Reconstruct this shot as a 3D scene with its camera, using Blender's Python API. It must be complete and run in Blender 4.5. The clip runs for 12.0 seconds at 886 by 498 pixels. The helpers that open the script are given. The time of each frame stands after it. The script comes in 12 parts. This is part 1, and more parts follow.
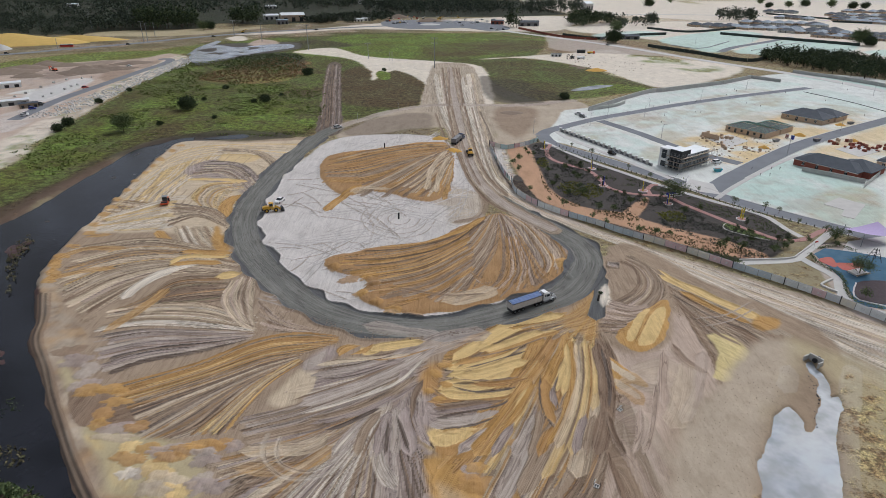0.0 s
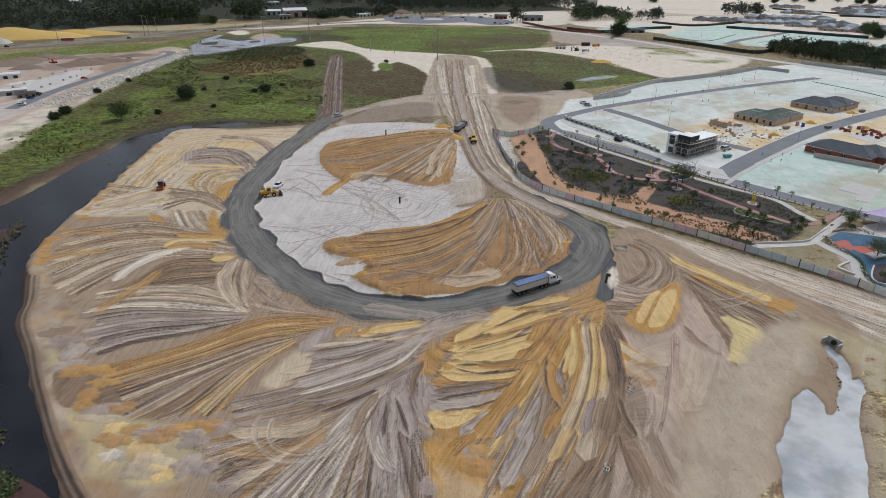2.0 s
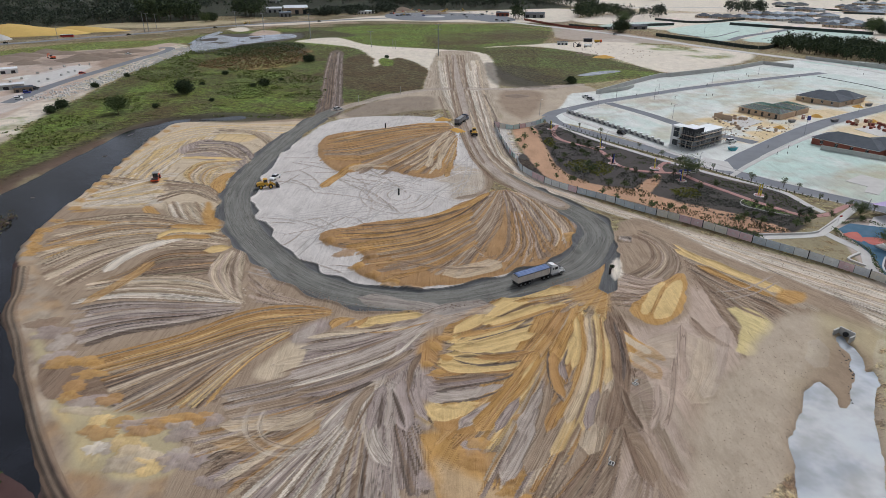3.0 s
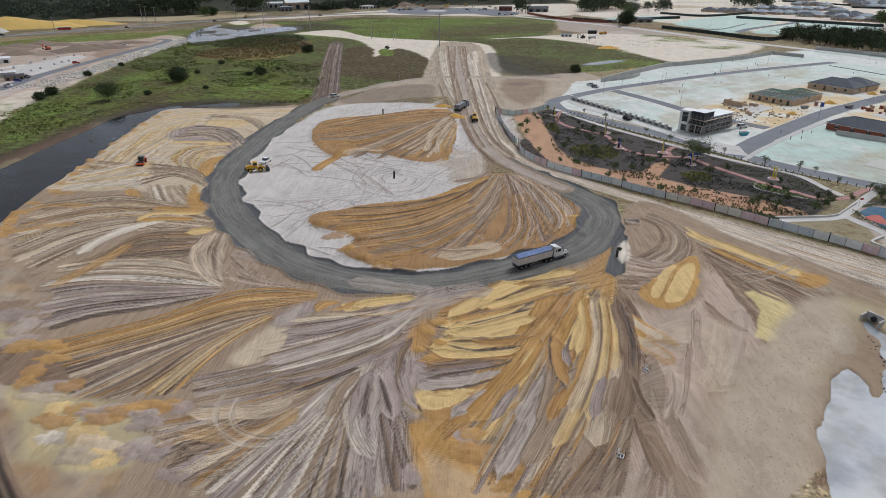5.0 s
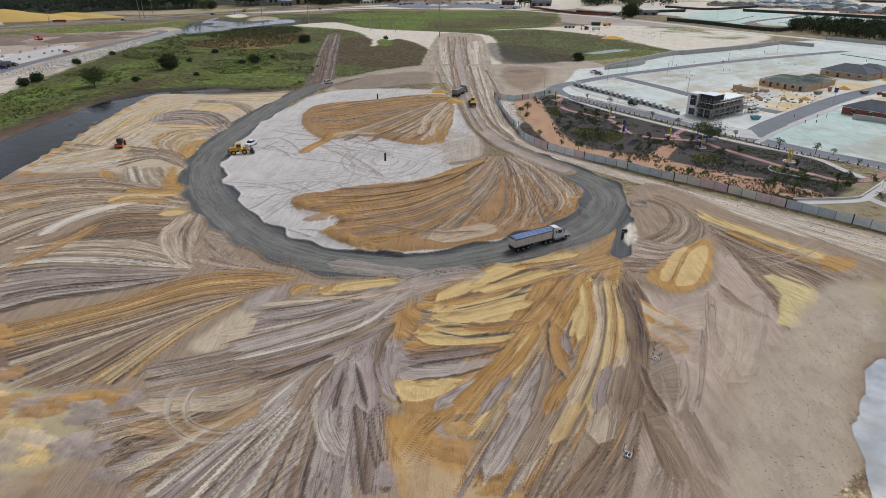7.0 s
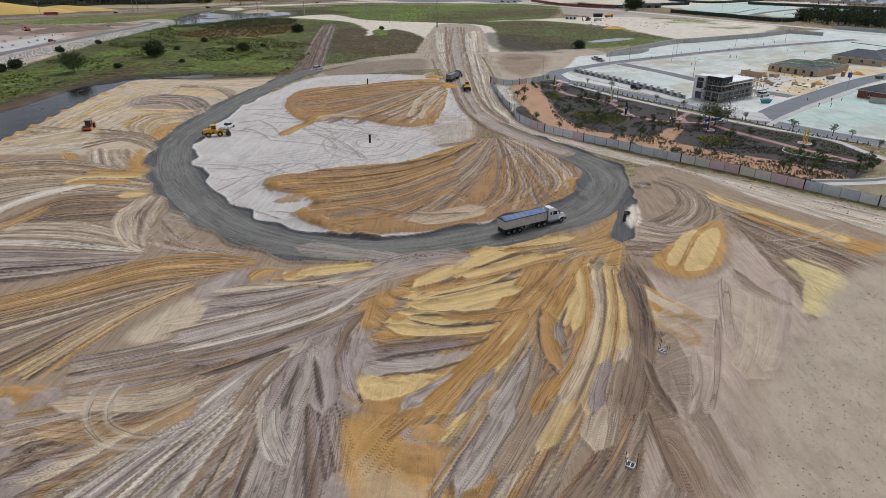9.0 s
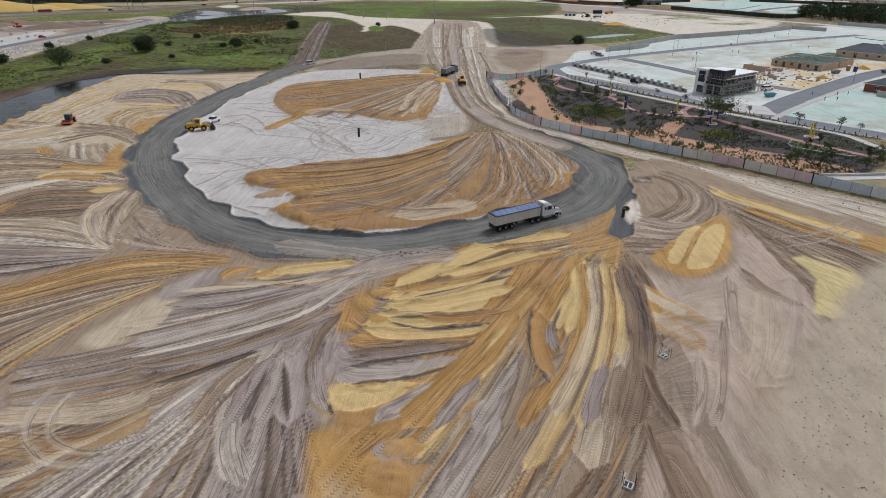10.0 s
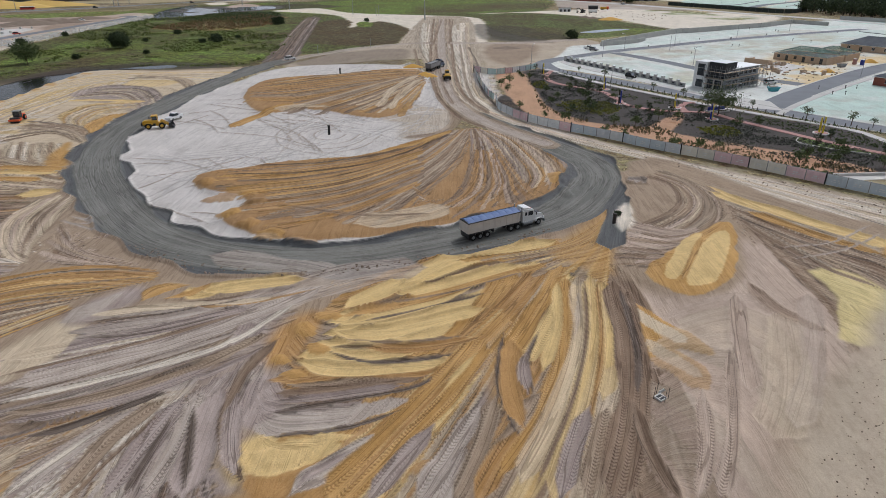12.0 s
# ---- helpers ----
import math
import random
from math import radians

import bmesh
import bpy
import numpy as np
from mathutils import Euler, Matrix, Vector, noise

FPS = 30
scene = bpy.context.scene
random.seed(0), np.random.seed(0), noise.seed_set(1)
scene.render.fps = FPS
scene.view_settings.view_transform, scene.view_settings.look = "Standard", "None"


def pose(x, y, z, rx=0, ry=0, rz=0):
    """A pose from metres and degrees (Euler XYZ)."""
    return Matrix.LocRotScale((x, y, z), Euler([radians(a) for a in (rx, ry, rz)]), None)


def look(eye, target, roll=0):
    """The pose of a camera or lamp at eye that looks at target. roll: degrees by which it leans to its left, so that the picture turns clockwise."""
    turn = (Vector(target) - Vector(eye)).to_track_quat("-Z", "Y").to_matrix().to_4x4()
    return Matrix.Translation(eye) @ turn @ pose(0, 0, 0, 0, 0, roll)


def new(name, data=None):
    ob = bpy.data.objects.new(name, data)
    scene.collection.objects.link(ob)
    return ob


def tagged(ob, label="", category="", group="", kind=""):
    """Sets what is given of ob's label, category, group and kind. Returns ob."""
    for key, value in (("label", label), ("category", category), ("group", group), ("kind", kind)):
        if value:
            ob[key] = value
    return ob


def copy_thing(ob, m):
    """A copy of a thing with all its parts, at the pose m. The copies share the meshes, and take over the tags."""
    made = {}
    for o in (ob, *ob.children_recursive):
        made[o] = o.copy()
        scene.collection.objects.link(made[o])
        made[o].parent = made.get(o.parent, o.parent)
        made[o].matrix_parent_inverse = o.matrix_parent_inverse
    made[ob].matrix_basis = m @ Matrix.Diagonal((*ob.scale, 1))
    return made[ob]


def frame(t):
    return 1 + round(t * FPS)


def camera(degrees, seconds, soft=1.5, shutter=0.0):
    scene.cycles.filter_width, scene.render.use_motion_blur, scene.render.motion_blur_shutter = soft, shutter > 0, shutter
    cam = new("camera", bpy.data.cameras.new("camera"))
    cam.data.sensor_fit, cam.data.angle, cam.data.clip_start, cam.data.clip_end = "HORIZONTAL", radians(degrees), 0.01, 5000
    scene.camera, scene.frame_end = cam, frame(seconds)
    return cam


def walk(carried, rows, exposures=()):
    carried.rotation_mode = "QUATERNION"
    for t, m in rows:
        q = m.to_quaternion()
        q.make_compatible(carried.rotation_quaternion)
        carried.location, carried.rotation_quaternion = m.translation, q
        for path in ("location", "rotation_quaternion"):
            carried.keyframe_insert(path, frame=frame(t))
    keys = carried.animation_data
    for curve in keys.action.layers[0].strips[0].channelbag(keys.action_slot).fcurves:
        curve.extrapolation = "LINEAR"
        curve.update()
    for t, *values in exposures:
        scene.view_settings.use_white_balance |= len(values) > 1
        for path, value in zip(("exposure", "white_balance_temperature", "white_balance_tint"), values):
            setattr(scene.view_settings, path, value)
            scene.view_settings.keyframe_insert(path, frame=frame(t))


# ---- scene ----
cam = camera(72.4, 12.0, soft=0.6)
# seconds, place in metres, yaw, pitch and roll in degrees
ROWS = [
    (0, 0.670, -0.008, 83.001, 0.277, -25.535, 0.091),
    (0.5, 0.644, 0.400, 81.286, 0.367, -25.539, 0.051),
    (1, 0.710, 1.062, 79.568, 0.455, -25.541, 0.016),
    (1.5, 0.855, 1.948, 77.770, 0.542, -25.540, -0.015),
    (2, 1.069, 3.031, 75.871, 0.630, -25.537, -0.042),
    (2.5, 1.343, 4.286, 73.885, 0.718, -25.532, -0.067),
    (3, 1.672, 5.693, 71.838, 0.807, -25.526, -0.089),
    (5, 3.482, 12.519, 63.460, 1.167, -25.490, -0.157),
    (5.5, 4.059, 14.479, 61.343, 1.257, -25.479, -0.171),
    (6, 4.689, 16.533, 59.203, 1.345, -25.468, -0.185),
    (6.5, 5.374, 18.684, 57.033, 1.429, -25.457, -0.199),
    (7, 6.117, 20.934, 54.837, 1.510, -25.446, -0.213),
    (9, 9.687, 31.044, 46.362, 1.755, -25.411, -0.280),
    (9.5, 10.727, 33.875, 44.587, 1.787, -25.405, -0.302),
    (10, 11.818, 36.830, 43.068, 1.802, -25.400, -0.326),
    (10.5, 12.955, 39.906, 41.832, 1.798, -25.398, -0.353),
    (11, 14.126, 43.091, 40.846, 1.772, -25.397, -0.384),
    (11.5, 15.320, 46.368, 39.984, 1.721, -25.399, -0.419),
    (12, 16.522, 49.710, 38.982, 1.640, -25.403, -0.457),
]
walk(cam, [(t, pose(x, y, z, 90 + pitch, 0, yaw) @ pose(0, 0, 0, 0, 0, roll)) for t, x, y, z, yaw, pitch, roll in ROWS])

# ---- world and sun ----
SUN_UP, SUN_TURN = 48.5, 40.0
world = bpy.data.worlds.new("world")
scene.world = world
world.use_nodes = True
wn = world.node_tree
sky = wn.nodes.new("ShaderNodeTexSky")
sky.sky_type = "NISHITA"
sky.sun_disc = False
sky.sun_elevation, sky.sun_rotation = radians(SUN_UP), radians(SUN_TURN)
sky.air_density, sky.dust_density, sky.ozone_density = 1.0, 1.5, 1.5
sky_grey = wn.nodes.new("ShaderNodeHueSaturation")
sky_grey.inputs["Saturation"].default_value = 0.25
wn.links.new(sky.outputs[0], sky_grey.inputs["Color"])
# broken cloud over the whole sky
sky_at = wn.nodes.new("ShaderNodeTexCoord")
clouds = wn.nodes.new("ShaderNodeTexNoise")
clouds.inputs["Scale"].default_value, clouds.inputs["Detail"].default_value, clouds.inputs["Roughness"].default_value = 13.0, 10.0, 0.64
stretch = wn.nodes.new("ShaderNodeMapping")
stretch.inputs["Scale"].default_value = (1.0, 1.0, 2.2)
wn.links.new(sky_at.outputs["Generated"], stretch.inputs[0])
wn.links.new(stretch.outputs[0], clouds.inputs["Vector"])
cover = wn.nodes.new("ShaderNodeMapRange")
cover.inputs[1].default_value, cover.inputs[2].default_value = 0.44, 0.60
wn.links.new(clouds.outputs[0], cover.inputs[0])
mixed = wn.nodes.new("ShaderNodeMix")
mixed.data_type = "RGBA"
wn.links.new(cover.outputs[0], mixed.inputs[0])
wn.links.new(sky_grey.outputs[0], mixed.inputs[6])
mixed.inputs[7].default_value = (8.2, 9.3, 11.6, 1.0)
# the glow of the veiled sun
_e, _a = radians(SUN_UP), radians(SUN_TURN)
toward = wn.nodes.new("ShaderNodeVectorMath")
toward.operation = "DOT_PRODUCT"
toward.inputs[1].default_value = (math.sin(_a) * math.cos(_e), math.cos(_a) * math.cos(_e), math.sin(_e))
wn.links.new(sky_at.outputs["Generated"], toward.inputs[0])
glow = wn.nodes.new("ShaderNodeMapRange")
glow.interpolation_type = "SMOOTHERSTEP"
glow.inputs[1].default_value, glow.inputs[2].default_value, glow.inputs[3].default_value, glow.inputs[4].default_value = 0.86, 1.0, 1.0, 8.0
wn.links.new(toward.outputs["Value"], glow.inputs[0])
lit = wn.nodes.new("ShaderNodeVectorMath")
lit.operation = "SCALE"
wn.links.new(mixed.outputs[2], lit.inputs[0])
wn.links.new(glow.outputs[0], lit.inputs["Scale"])
wn.links.new(lit.outputs[0], wn.nodes["Background"].inputs[0])
wn.nodes["Background"].inputs[1].default_value = 0.095

sun = new("sun", bpy.data.lights.new("sun", "SUN"))
sun.data.energy = 1.2
sun.data.angle = radians(9)
sun.data.color = (1.0, 0.985, 0.97)
# the sun stands ahead of the camera and to its right
_e, _a = radians(SUN_UP), radians(SUN_TURN)
sun_way = Vector((math.sin(_a) * math.cos(_e), math.cos(_a) * math.cos(_e), math.sin(_e)))
sun.matrix_basis = look(sun_way * 400, (0, 0, 0))
scene.view_settings.exposure = -0.76

# ---- materials ----
class Nodes:
    """A short way to write a node tree."""

    def __init__(self, name):
        self.mat = bpy.data.materials.new(name)
        self.mat.use_nodes = True
        self.tree = self.mat.node_tree
        self.bsdf = self.tree.nodes["Principled BSDF"]

    def link(self, value, socket):
        if isinstance(value, bpy.types.NodeSocket):
            self.tree.links.new(value, socket)
        else:
            socket.default_value = value

    def add(self, kind, **settings):
        n = self.tree.nodes.new(kind)
        for k, v in settings.items():
            setattr(n, k, v)
        return n

    def math(self, op, a, b=0.0, c=None, clamp=False):
        n = self.add("ShaderNodeMath", operation=op, use_clamp=clamp)
        for i, v in enumerate((a, b) if c is None else (a, b, c)):
            self.link(v, n.inputs[i])
        return n.outputs[0]

    def mix(self, k, a, b, blend="MIX"):
        n = self.add("ShaderNodeMix", data_type="RGBA", blend_type=blend, clamp_factor=True)
        for v, s in ((k, n.inputs[0]), (a, n.inputs[6]), (b, n.inputs[7])):
            if isinstance(v, (tuple, list, np.ndarray)):
                v = (*[float(q) for q in v[:3]], 1.0)
            self.link(v, s)
        return n.outputs[2]

    def noise(self, vector, scale, detail=3.0, rough=0.55, dims="3D"):
        n = self.add("ShaderNodeTexNoise", noise_dimensions=dims)
        if vector is not None:
            self.link(vector, n.inputs["Vector"])
        n.inputs["Scale"].default_value = scale
        n.inputs["Detail"].default_value = detail
        n.inputs["Roughness"].default_value = rough
        return n.outputs[0]

    def scaled(self, vector, xyz):
        n = self.add("ShaderNodeVectorMath", operation="MULTIPLY")
        self.link(vector, n.inputs[0])
        n.inputs[1].default_value = xyz
        return n.outputs[0]

    def remap(self, v, a, b, c=0.0, d=1.0):
        n = self.add("ShaderNodeMapRange", interpolation_type="SMOOTHSTEP")
        self.link(v, n.inputs[0])
        for i, q in enumerate((a, b, c, d)):
            self.link(q, n.inputs[1 + i])
        return n.outputs[0]

    def place(self):
        return self.add("ShaderNodeNewGeometry").outputs["Position"]

    def own(self):
        return self.add("ShaderNodeTexCoord").outputs["Object"]

    def chance(self):
        return self.add("ShaderNodeObjectInfo").outputs["Random"]

    def island(self):
        return self.add("ShaderNodeNewGeometry").outputs["Random Per Island"]

    def bump(self, height, strength=0.4, distance=0.05):
        n = self.add("ShaderNodeBump")
        n.inputs["Strength"].default_value = strength
        n.inputs["Distance"].default_value = distance
        self.link(height, n.inputs["Height"])
        self.link(n.outputs[0], self.bsdf.inputs["Normal"])

    def done(self, colour, rough=0.8, metal=0.0, spec=0.5):
        if isinstance(colour, (tuple, list, np.ndarray)):
            colour = (*[float(q) for q in colour[:3]], 1.0)
        self.link(colour, self.bsdf.inputs["Base Color"])
        self.link(rough, self.bsdf.inputs["Roughness"])
        self.link(metal, self.bsdf.inputs["Metallic"])
        self.bsdf.inputs["Specular IOR Level"].default_value = spec
        return self.mat


def ground_material():
    m = Nodes("ground")
    tint = m.add("ShaderNodeAttribute", attribute_name="tint").outputs["Color"]
    kind = m.add("ShaderNodeAttribute", attribute_name="kind_of_ground")
    split = m.add("ShaderNodeSeparateColor")
    m.link(kind.outputs["Color"], split.inputs[0])
    streak, green, wet, tread = split.outputs[0], split.outputs[1], split.outputs[2], kind.outputs["Alpha"]
    flow = m.add("ShaderNodeAttribute", attribute_name="flow").outputs["Vector"]
    pos = m.place()
    # combed sand along the passes: faint bands and crisp, thin furrows
    broad = m.noise(m.scaled(flow, (0.035, 0.8, 1)), 1.0, 3.0, 0.6)
    fine = m.noise(m.scaled(flow, (0.08, 3.6, 1)), 1.0, 3.0, 0.65)
    both = m.math("ADD", m.math("MULTIPLY", broad, 0.72), m.math("MULTIPLY", fine, 0.28))
    comb = m.remap(both, 0.44, 0.56)
    dark = m.mix(1.0, tint, (0.87, 0.85, 0.84), "MULTIPLY")
    light = m.mix(0.10, m.mix(1.0, tint, (1.12, 1.115, 1.11), "MULTIPLY"), (0.56, 0.50, 0.42))
    combed = m.mix(comb, dark, light)
    furrow = m.math("ABSOLUTE", m.math("SUBTRACT", m.noise(m.scaled(flow, (0.04, 0.9, 1)), 1.0, 2.0, 0.5), 0.5))
    hair = m.math("ABSOLUTE", m.math("SUBTRACT", m.noise(m.scaled(flow, (0.07, 2.6, 1)), 1.0, 2.0, 0.5), 0.5))
    # thin dark lines that put the furrows' shade into the colour
    lines = m.math("ADD", m.remap(furrow, 0.022, 0.010), m.math("MULTIPLY", m.remap(hair, 0.024, 0.012), 0.4), clamp=True)
    combed = m.mix(m.math("MULTIPLY", lines, 0.85), combed, m.mix(1.0, combed, (0.46, 0.43, 0.41), "MULTIPLY"))
    col = m.mix(streak, tint, combed)
    # clods and patches pressed along the way of the machines
    clod = m.noise(m.scaled(flow, (0.5, 1.3, 1)), 1.0, 4.0, 0.7)
    col = m.mix(m.math("MULTIPLY", m.remap(clod, 0.54, 0.66), 0.30), col, m.mix(1.0, col, (0.70, 0.67, 0.65), "MULTIPLY"))
    col = m.mix(m.math("MULTIPLY", m.remap(clod, 0.44, 0.34), 0.30), col, m.mix(1.0, col, (1.22, 1.21, 1.19), "MULTIPLY"))
    # chevrons of the tyres
    sep = m.add("ShaderNodeSeparateXYZ")
    m.link(flow, sep.inputs[0])
    vv = m.math("ABSOLUTE", m.math("SUBTRACT", m.math("FRACT", m.math("MULTIPLY", sep.outputs[1], 1 / 1.1)), 0.5))
    wave = m.math("SINE", m.math("MULTIPLY", m.math("ADD", sep.outputs[0], m.math("MULTIPLY", vv, 0.7)), 6.2832 / 0.42))
    band = m.remap(vv, 0.30, 0.22)
    tr = m.math("MULTIPLY", m.math("MULTIPLY", m.remap(wave, -0.3, 0.6), band), m.math("MULTIPLY", tread, m.remap(broad, 0.4, 0.55)))
    col = m.mix(m.math("MULTIPLY", tr, 0.6), col, m.mix(1.0, col, (0.52, 0.49, 0.47), "MULTIPLY"))
    # grains, crumbs, stains
    stain = m.noise(pos, 0.12, 4.0, 0.6)
    grain = m.noise(pos, 2.4, 6.0, 0.78)
    col = m.mix(m.remap(stain, 0.35, 0.65, 0.0, 0.30), col, m.mix(1.0, col, (0.78, 0.76, 0.74), "MULTIPLY"))
    col = m.mix(m.remap(grain, 0.46, 0.68, 0.0, 0.20), col, m.mix(1.0, col, (1.3, 1.29, 1.27), "MULTIPLY"))
    col = m.mix(m.remap(grain, 0.50, 0.32, 0.0, 0.20), col, m.mix(1.0, col, (0.62, 0.60, 0.58), "MULTIPLY"))
    crumb = m.noise(pos, 7.0, 4.0, 0.7)
    col = m.mix(m.remap(crumb, 0.42, 0.66, 0.0, 0.14), col, m.mix(1.0, col, (1.35, 1.34, 1.32), "MULTIPLY"))
    col = m.mix(m.remap(crumb, 0.52, 0.34, 0.0, 0.18), col, m.mix(1.0, col, (0.6, 0.58, 0.56), "MULTIPLY"))
    # wind-blown dust, damp and footmarks, a few metres across
    lie = m.noise(m.scaled(pos, (0.22, 0.11, 1)), 1.0, 6.0, 0.72)
    col = m.mix(m.remap(lie, 0.52, 0.62, 0.0, 0.38), col, m.mix(1.0, col, (0.70, 0.68, 0.66), "MULTIPLY"))
    col = m.mix(m.remap(lie, 0.48, 0.38, 0.0, 0.38), col, m.mix(1.0, col, (1.18, 1.18, 1.17), "MULTIPLY"))
    # grass: tufts and thin places
    tuft = m.noise(pos, 0.35, 5.0, 0.7)
    blade = m.noise(pos, 1.6, 4.0, 0.75)
    g1 = m.mix(m.remap(tuft, 0.40, 0.60), (0.55, 0.47, 0.42), (1.25, 1.3, 1.1))
    wide = m.noise(pos, 0.035, 4.0, 0.65)
    g1 = m.mix(m.remap(wide, 0.40, 0.60, 0.0, 0.8), g1, m.mix(1.0, g1, (0.85, 0.66, 0.62), "MULTIPLY"))
    g2 = m.mix(m.remap(blade, 0.40, 0.60), (0.50, 0.50, 0.50), (1.45, 1.42, 1.32))
    # the grass ends in ragged tufts
    green = m.remap(m.math("ADD", green, m.math("MULTIPLY", m.math("SUBTRACT", m.noise(pos, 0.22, 5.0, 0.75), 0.5), 1.1)), 0.38, 0.58)
    grassy = m.mix(1.0, m.mix(1.0, tint, g1, "MULTIPLY"), g2, "MULTIPLY")
    col = m.mix(green, col, grassy)
    high = m.math("ADD", m.math("MULTIPLY", m.math("SUBTRACT", both, m.math("MULTIPLY", lines, 0.35)), streak), m.math("ADD", m.math("MULTIPLY", grain, 0.16), m.math("MULTIPLY", tr, -0.4)))
    high = m.math("ADD", high, m.math("MULTIPLY", m.math("MULTIPLY", green, blade), 1.5))
    m.bump(high, 0.7, 0.3)
    rough = m.remap(wet, 0.0, 1.0, 0.95, 0.35)
    return m.done(col, rough, 0.0, 0.25)

# ---- the ground: one sheet, with the sand's passes laid over one another ----
def srgb(r, g, b):
    c = np.array((r, g, b), float) / 255.0
    return np.where(c <= 0.04045, c / 12.92, ((c + 0.055) / 1.055) ** 2.4)


SAND = {
    "tan": srgb(160, 138, 115), "cream": srgb(200, 180, 152), "orange": srgb(188, 144, 80), "yellow": srgb(214, 182, 122),
    "amber": srgb(176, 133, 78), "ochre": srgb(164, 126, 82), "lilac": srgb(164, 147, 138), "grey": srgb(177, 162, 149), "brown": srgb(138, 114, 93),
    "dark": srgb(106, 91, 80), "white": srgb(200, 193, 186), "road": srgb(116, 115, 109), "verge": srgb(92, 93, 93),
    "pink": srgb(184, 162, 144), "buff": srgb(178, 161, 140), "grass": srgb(92, 102, 56), "lush": srgb(106, 130, 54),
    "heath": srgb(92, 84, 60), "mud": srgb(70, 62, 54), "wine": srgb(78, 54, 50), "pale": srgb(216, 204, 186),
    "rust": srgb(162, 122, 90), "bed": srgb(58, 52, 46), "scrub": srgb(52, 58, 44), "straw": srgb(178, 162, 126),
    "mulch": srgb(74, 68, 64), "clay": srgb(186, 146, 114), "mint": srgb(184, 206, 195), "chalk": srgb(212, 214, 207), "lawn": srgb(98, 118, 62),
    "dry": srgb(146, 134, 104), "lake": srgb(40, 38, 36), "lemon": srgb(214, 194, 136),
}
SAND = {k: v * 0.94 + v.mean() * 0.06 for k, v in SAND.items()}


def steps(start, stop, first, last):
    """Lines from start to stop, whose spacing grows from first to last."""
    out, x = [], start
    while x < stop:
        out.append(x)
        x += first + (last - first) * (x - start) / (stop - start)
    return out


gx = np.array([-v for v in reversed((steps(62.0, 128.0, 0.32, 0.55) + steps(128.0, 300.0, 0.55, 1.6) + steps(300.0, 520.0, 1.6, 7.5))[1:])] + steps(-62.0, -42.0, 0.32, 0.24) + steps(-42.0, 66.0, 0.25, 0.25) + steps(66.0, 88.0, 0.24, 0.34) + steps(88.0, 640.0, 0.34, 6.0))
gx = np.concatenate((-np.geomspace(6000, 560, 14), gx, np.geomspace(690, 6000, 14)))
gy = np.array(steps(52.0, 84.0, 0.36, 0.24) + steps(84.0, 150.0, 0.24, 0.34) + steps(150.0, 330.0, 0.34, 1.1) + steps(330.0, 1300.0, 1.1, 10.0))
gy = np.concatenate((-np.geomspace(3000, 60, 12), (-20.0, 10.0, 30.0, 42.0, 48.0), gy, np.geomspace(1340, 6000, 22)))
NX, NY = len(gx), len(gy)
GX, GY = np.meshgrid(gx, gy)
G_COL = np.zeros((NY, NX, 3))
G_H = np.zeros((NY, NX))      # broad height
G_R = np.zeros((NY, NX))      # ridges of the passes
G_U, G_V = GY.copy(), GX.copy()
G_DX, G_DY = np.zeros((NY, NX)), np.ones((NY, NX))      # the way along each pass
G_STREAK = np.full((NY, NX), 0.05)
G_GREEN, G_WET, G_TREAD = np.zeros((NY, NX)), np.zeros((NY, NX)), np.zeros((NY, NX))


def lattice(ix, iy, seed):
    h = (ix.astype(np.int64) * 374761393 + iy.astype(np.int64) * 668265263 + seed * 974634777) & 0x7FFFFFFF
    h = ((h ^ (h >> 13)) * 1274126177) & 0x7FFFFFFF
    return ((h ^ (h >> 16)) & 0xFFFF) / 65535.0


def value_noise(x, y, seed=0):
    ix, iy = np.floor(x), np.floor(y)
    fx, fy = x - ix, y - iy
    fx, fy = fx * fx * (3 - 2 * fx), fy * fy * (3 - 2 * fy)
    a, b = lattice(ix, iy, seed), lattice(ix + 1, iy, seed)
    c, d = lattice(ix, iy + 1, seed), lattice(ix + 1, iy + 1, seed)
    return (a + (b - a) * fx) * (1 - fy) + (c + (d - c) * fx) * fy


def cloud(x, y, size, seed=0):
    """Noise from -1 to 1 with details down to an eighth of size."""
    n, amp, tot = 0.0, 1.0, 0.0
    for k in range(4):
        n = n + amp * value_noise(x / size * 2 ** k + 17.3 * k, y / size * 2 ** k + 9.1 * k, seed + k)
        tot += amp
        amp *= 0.55
    return 2 * n / tot - 1


def ramp(x, a, b):
    t = np.clip((x - a) / (b - a), 0, 1)
    return t * t * (3 - 2 * t)


def bend(pts, closed=False, step=2.0):
    """A smooth line (Catmull-Rom) through a few points."""
    p = np.array(pts, float)
    n = len(p)
    if n == 2 and not closed:
        k = max(2, int(np.hypot(*(p[1] - p[0])) / step) + 1)
        return p[0] + (p[1] - p[0]) * np.linspace(0, 1, k)[:, None]
    out = []
    for i in range(n if closed else n - 1):
        if closed:
            a, b, c, d = p[i - 1], p[i], p[(i + 1) % n], p[(i + 2) % n]
        else:
            b, c = p[i], p[i + 1]
            a = p[i - 1] if i else 2 * b - c
            d = p[i + 2] if i + 2 < n else 2 * c - b
        k = max(2, int(np.hypot(*(c - b)) / step) + 1)
        t = np.linspace(0, 1, k, endpoint=False)[:, None]
        out.append(0.5 * (2 * b + (c - a) * t + (2 * a - 5 * b + 4 * c - d) * t ** 2 + (3 * b - a - 3 * c + d) * t ** 3))
    return np.concatenate(out + ([] if closed else [p[-1:]]))


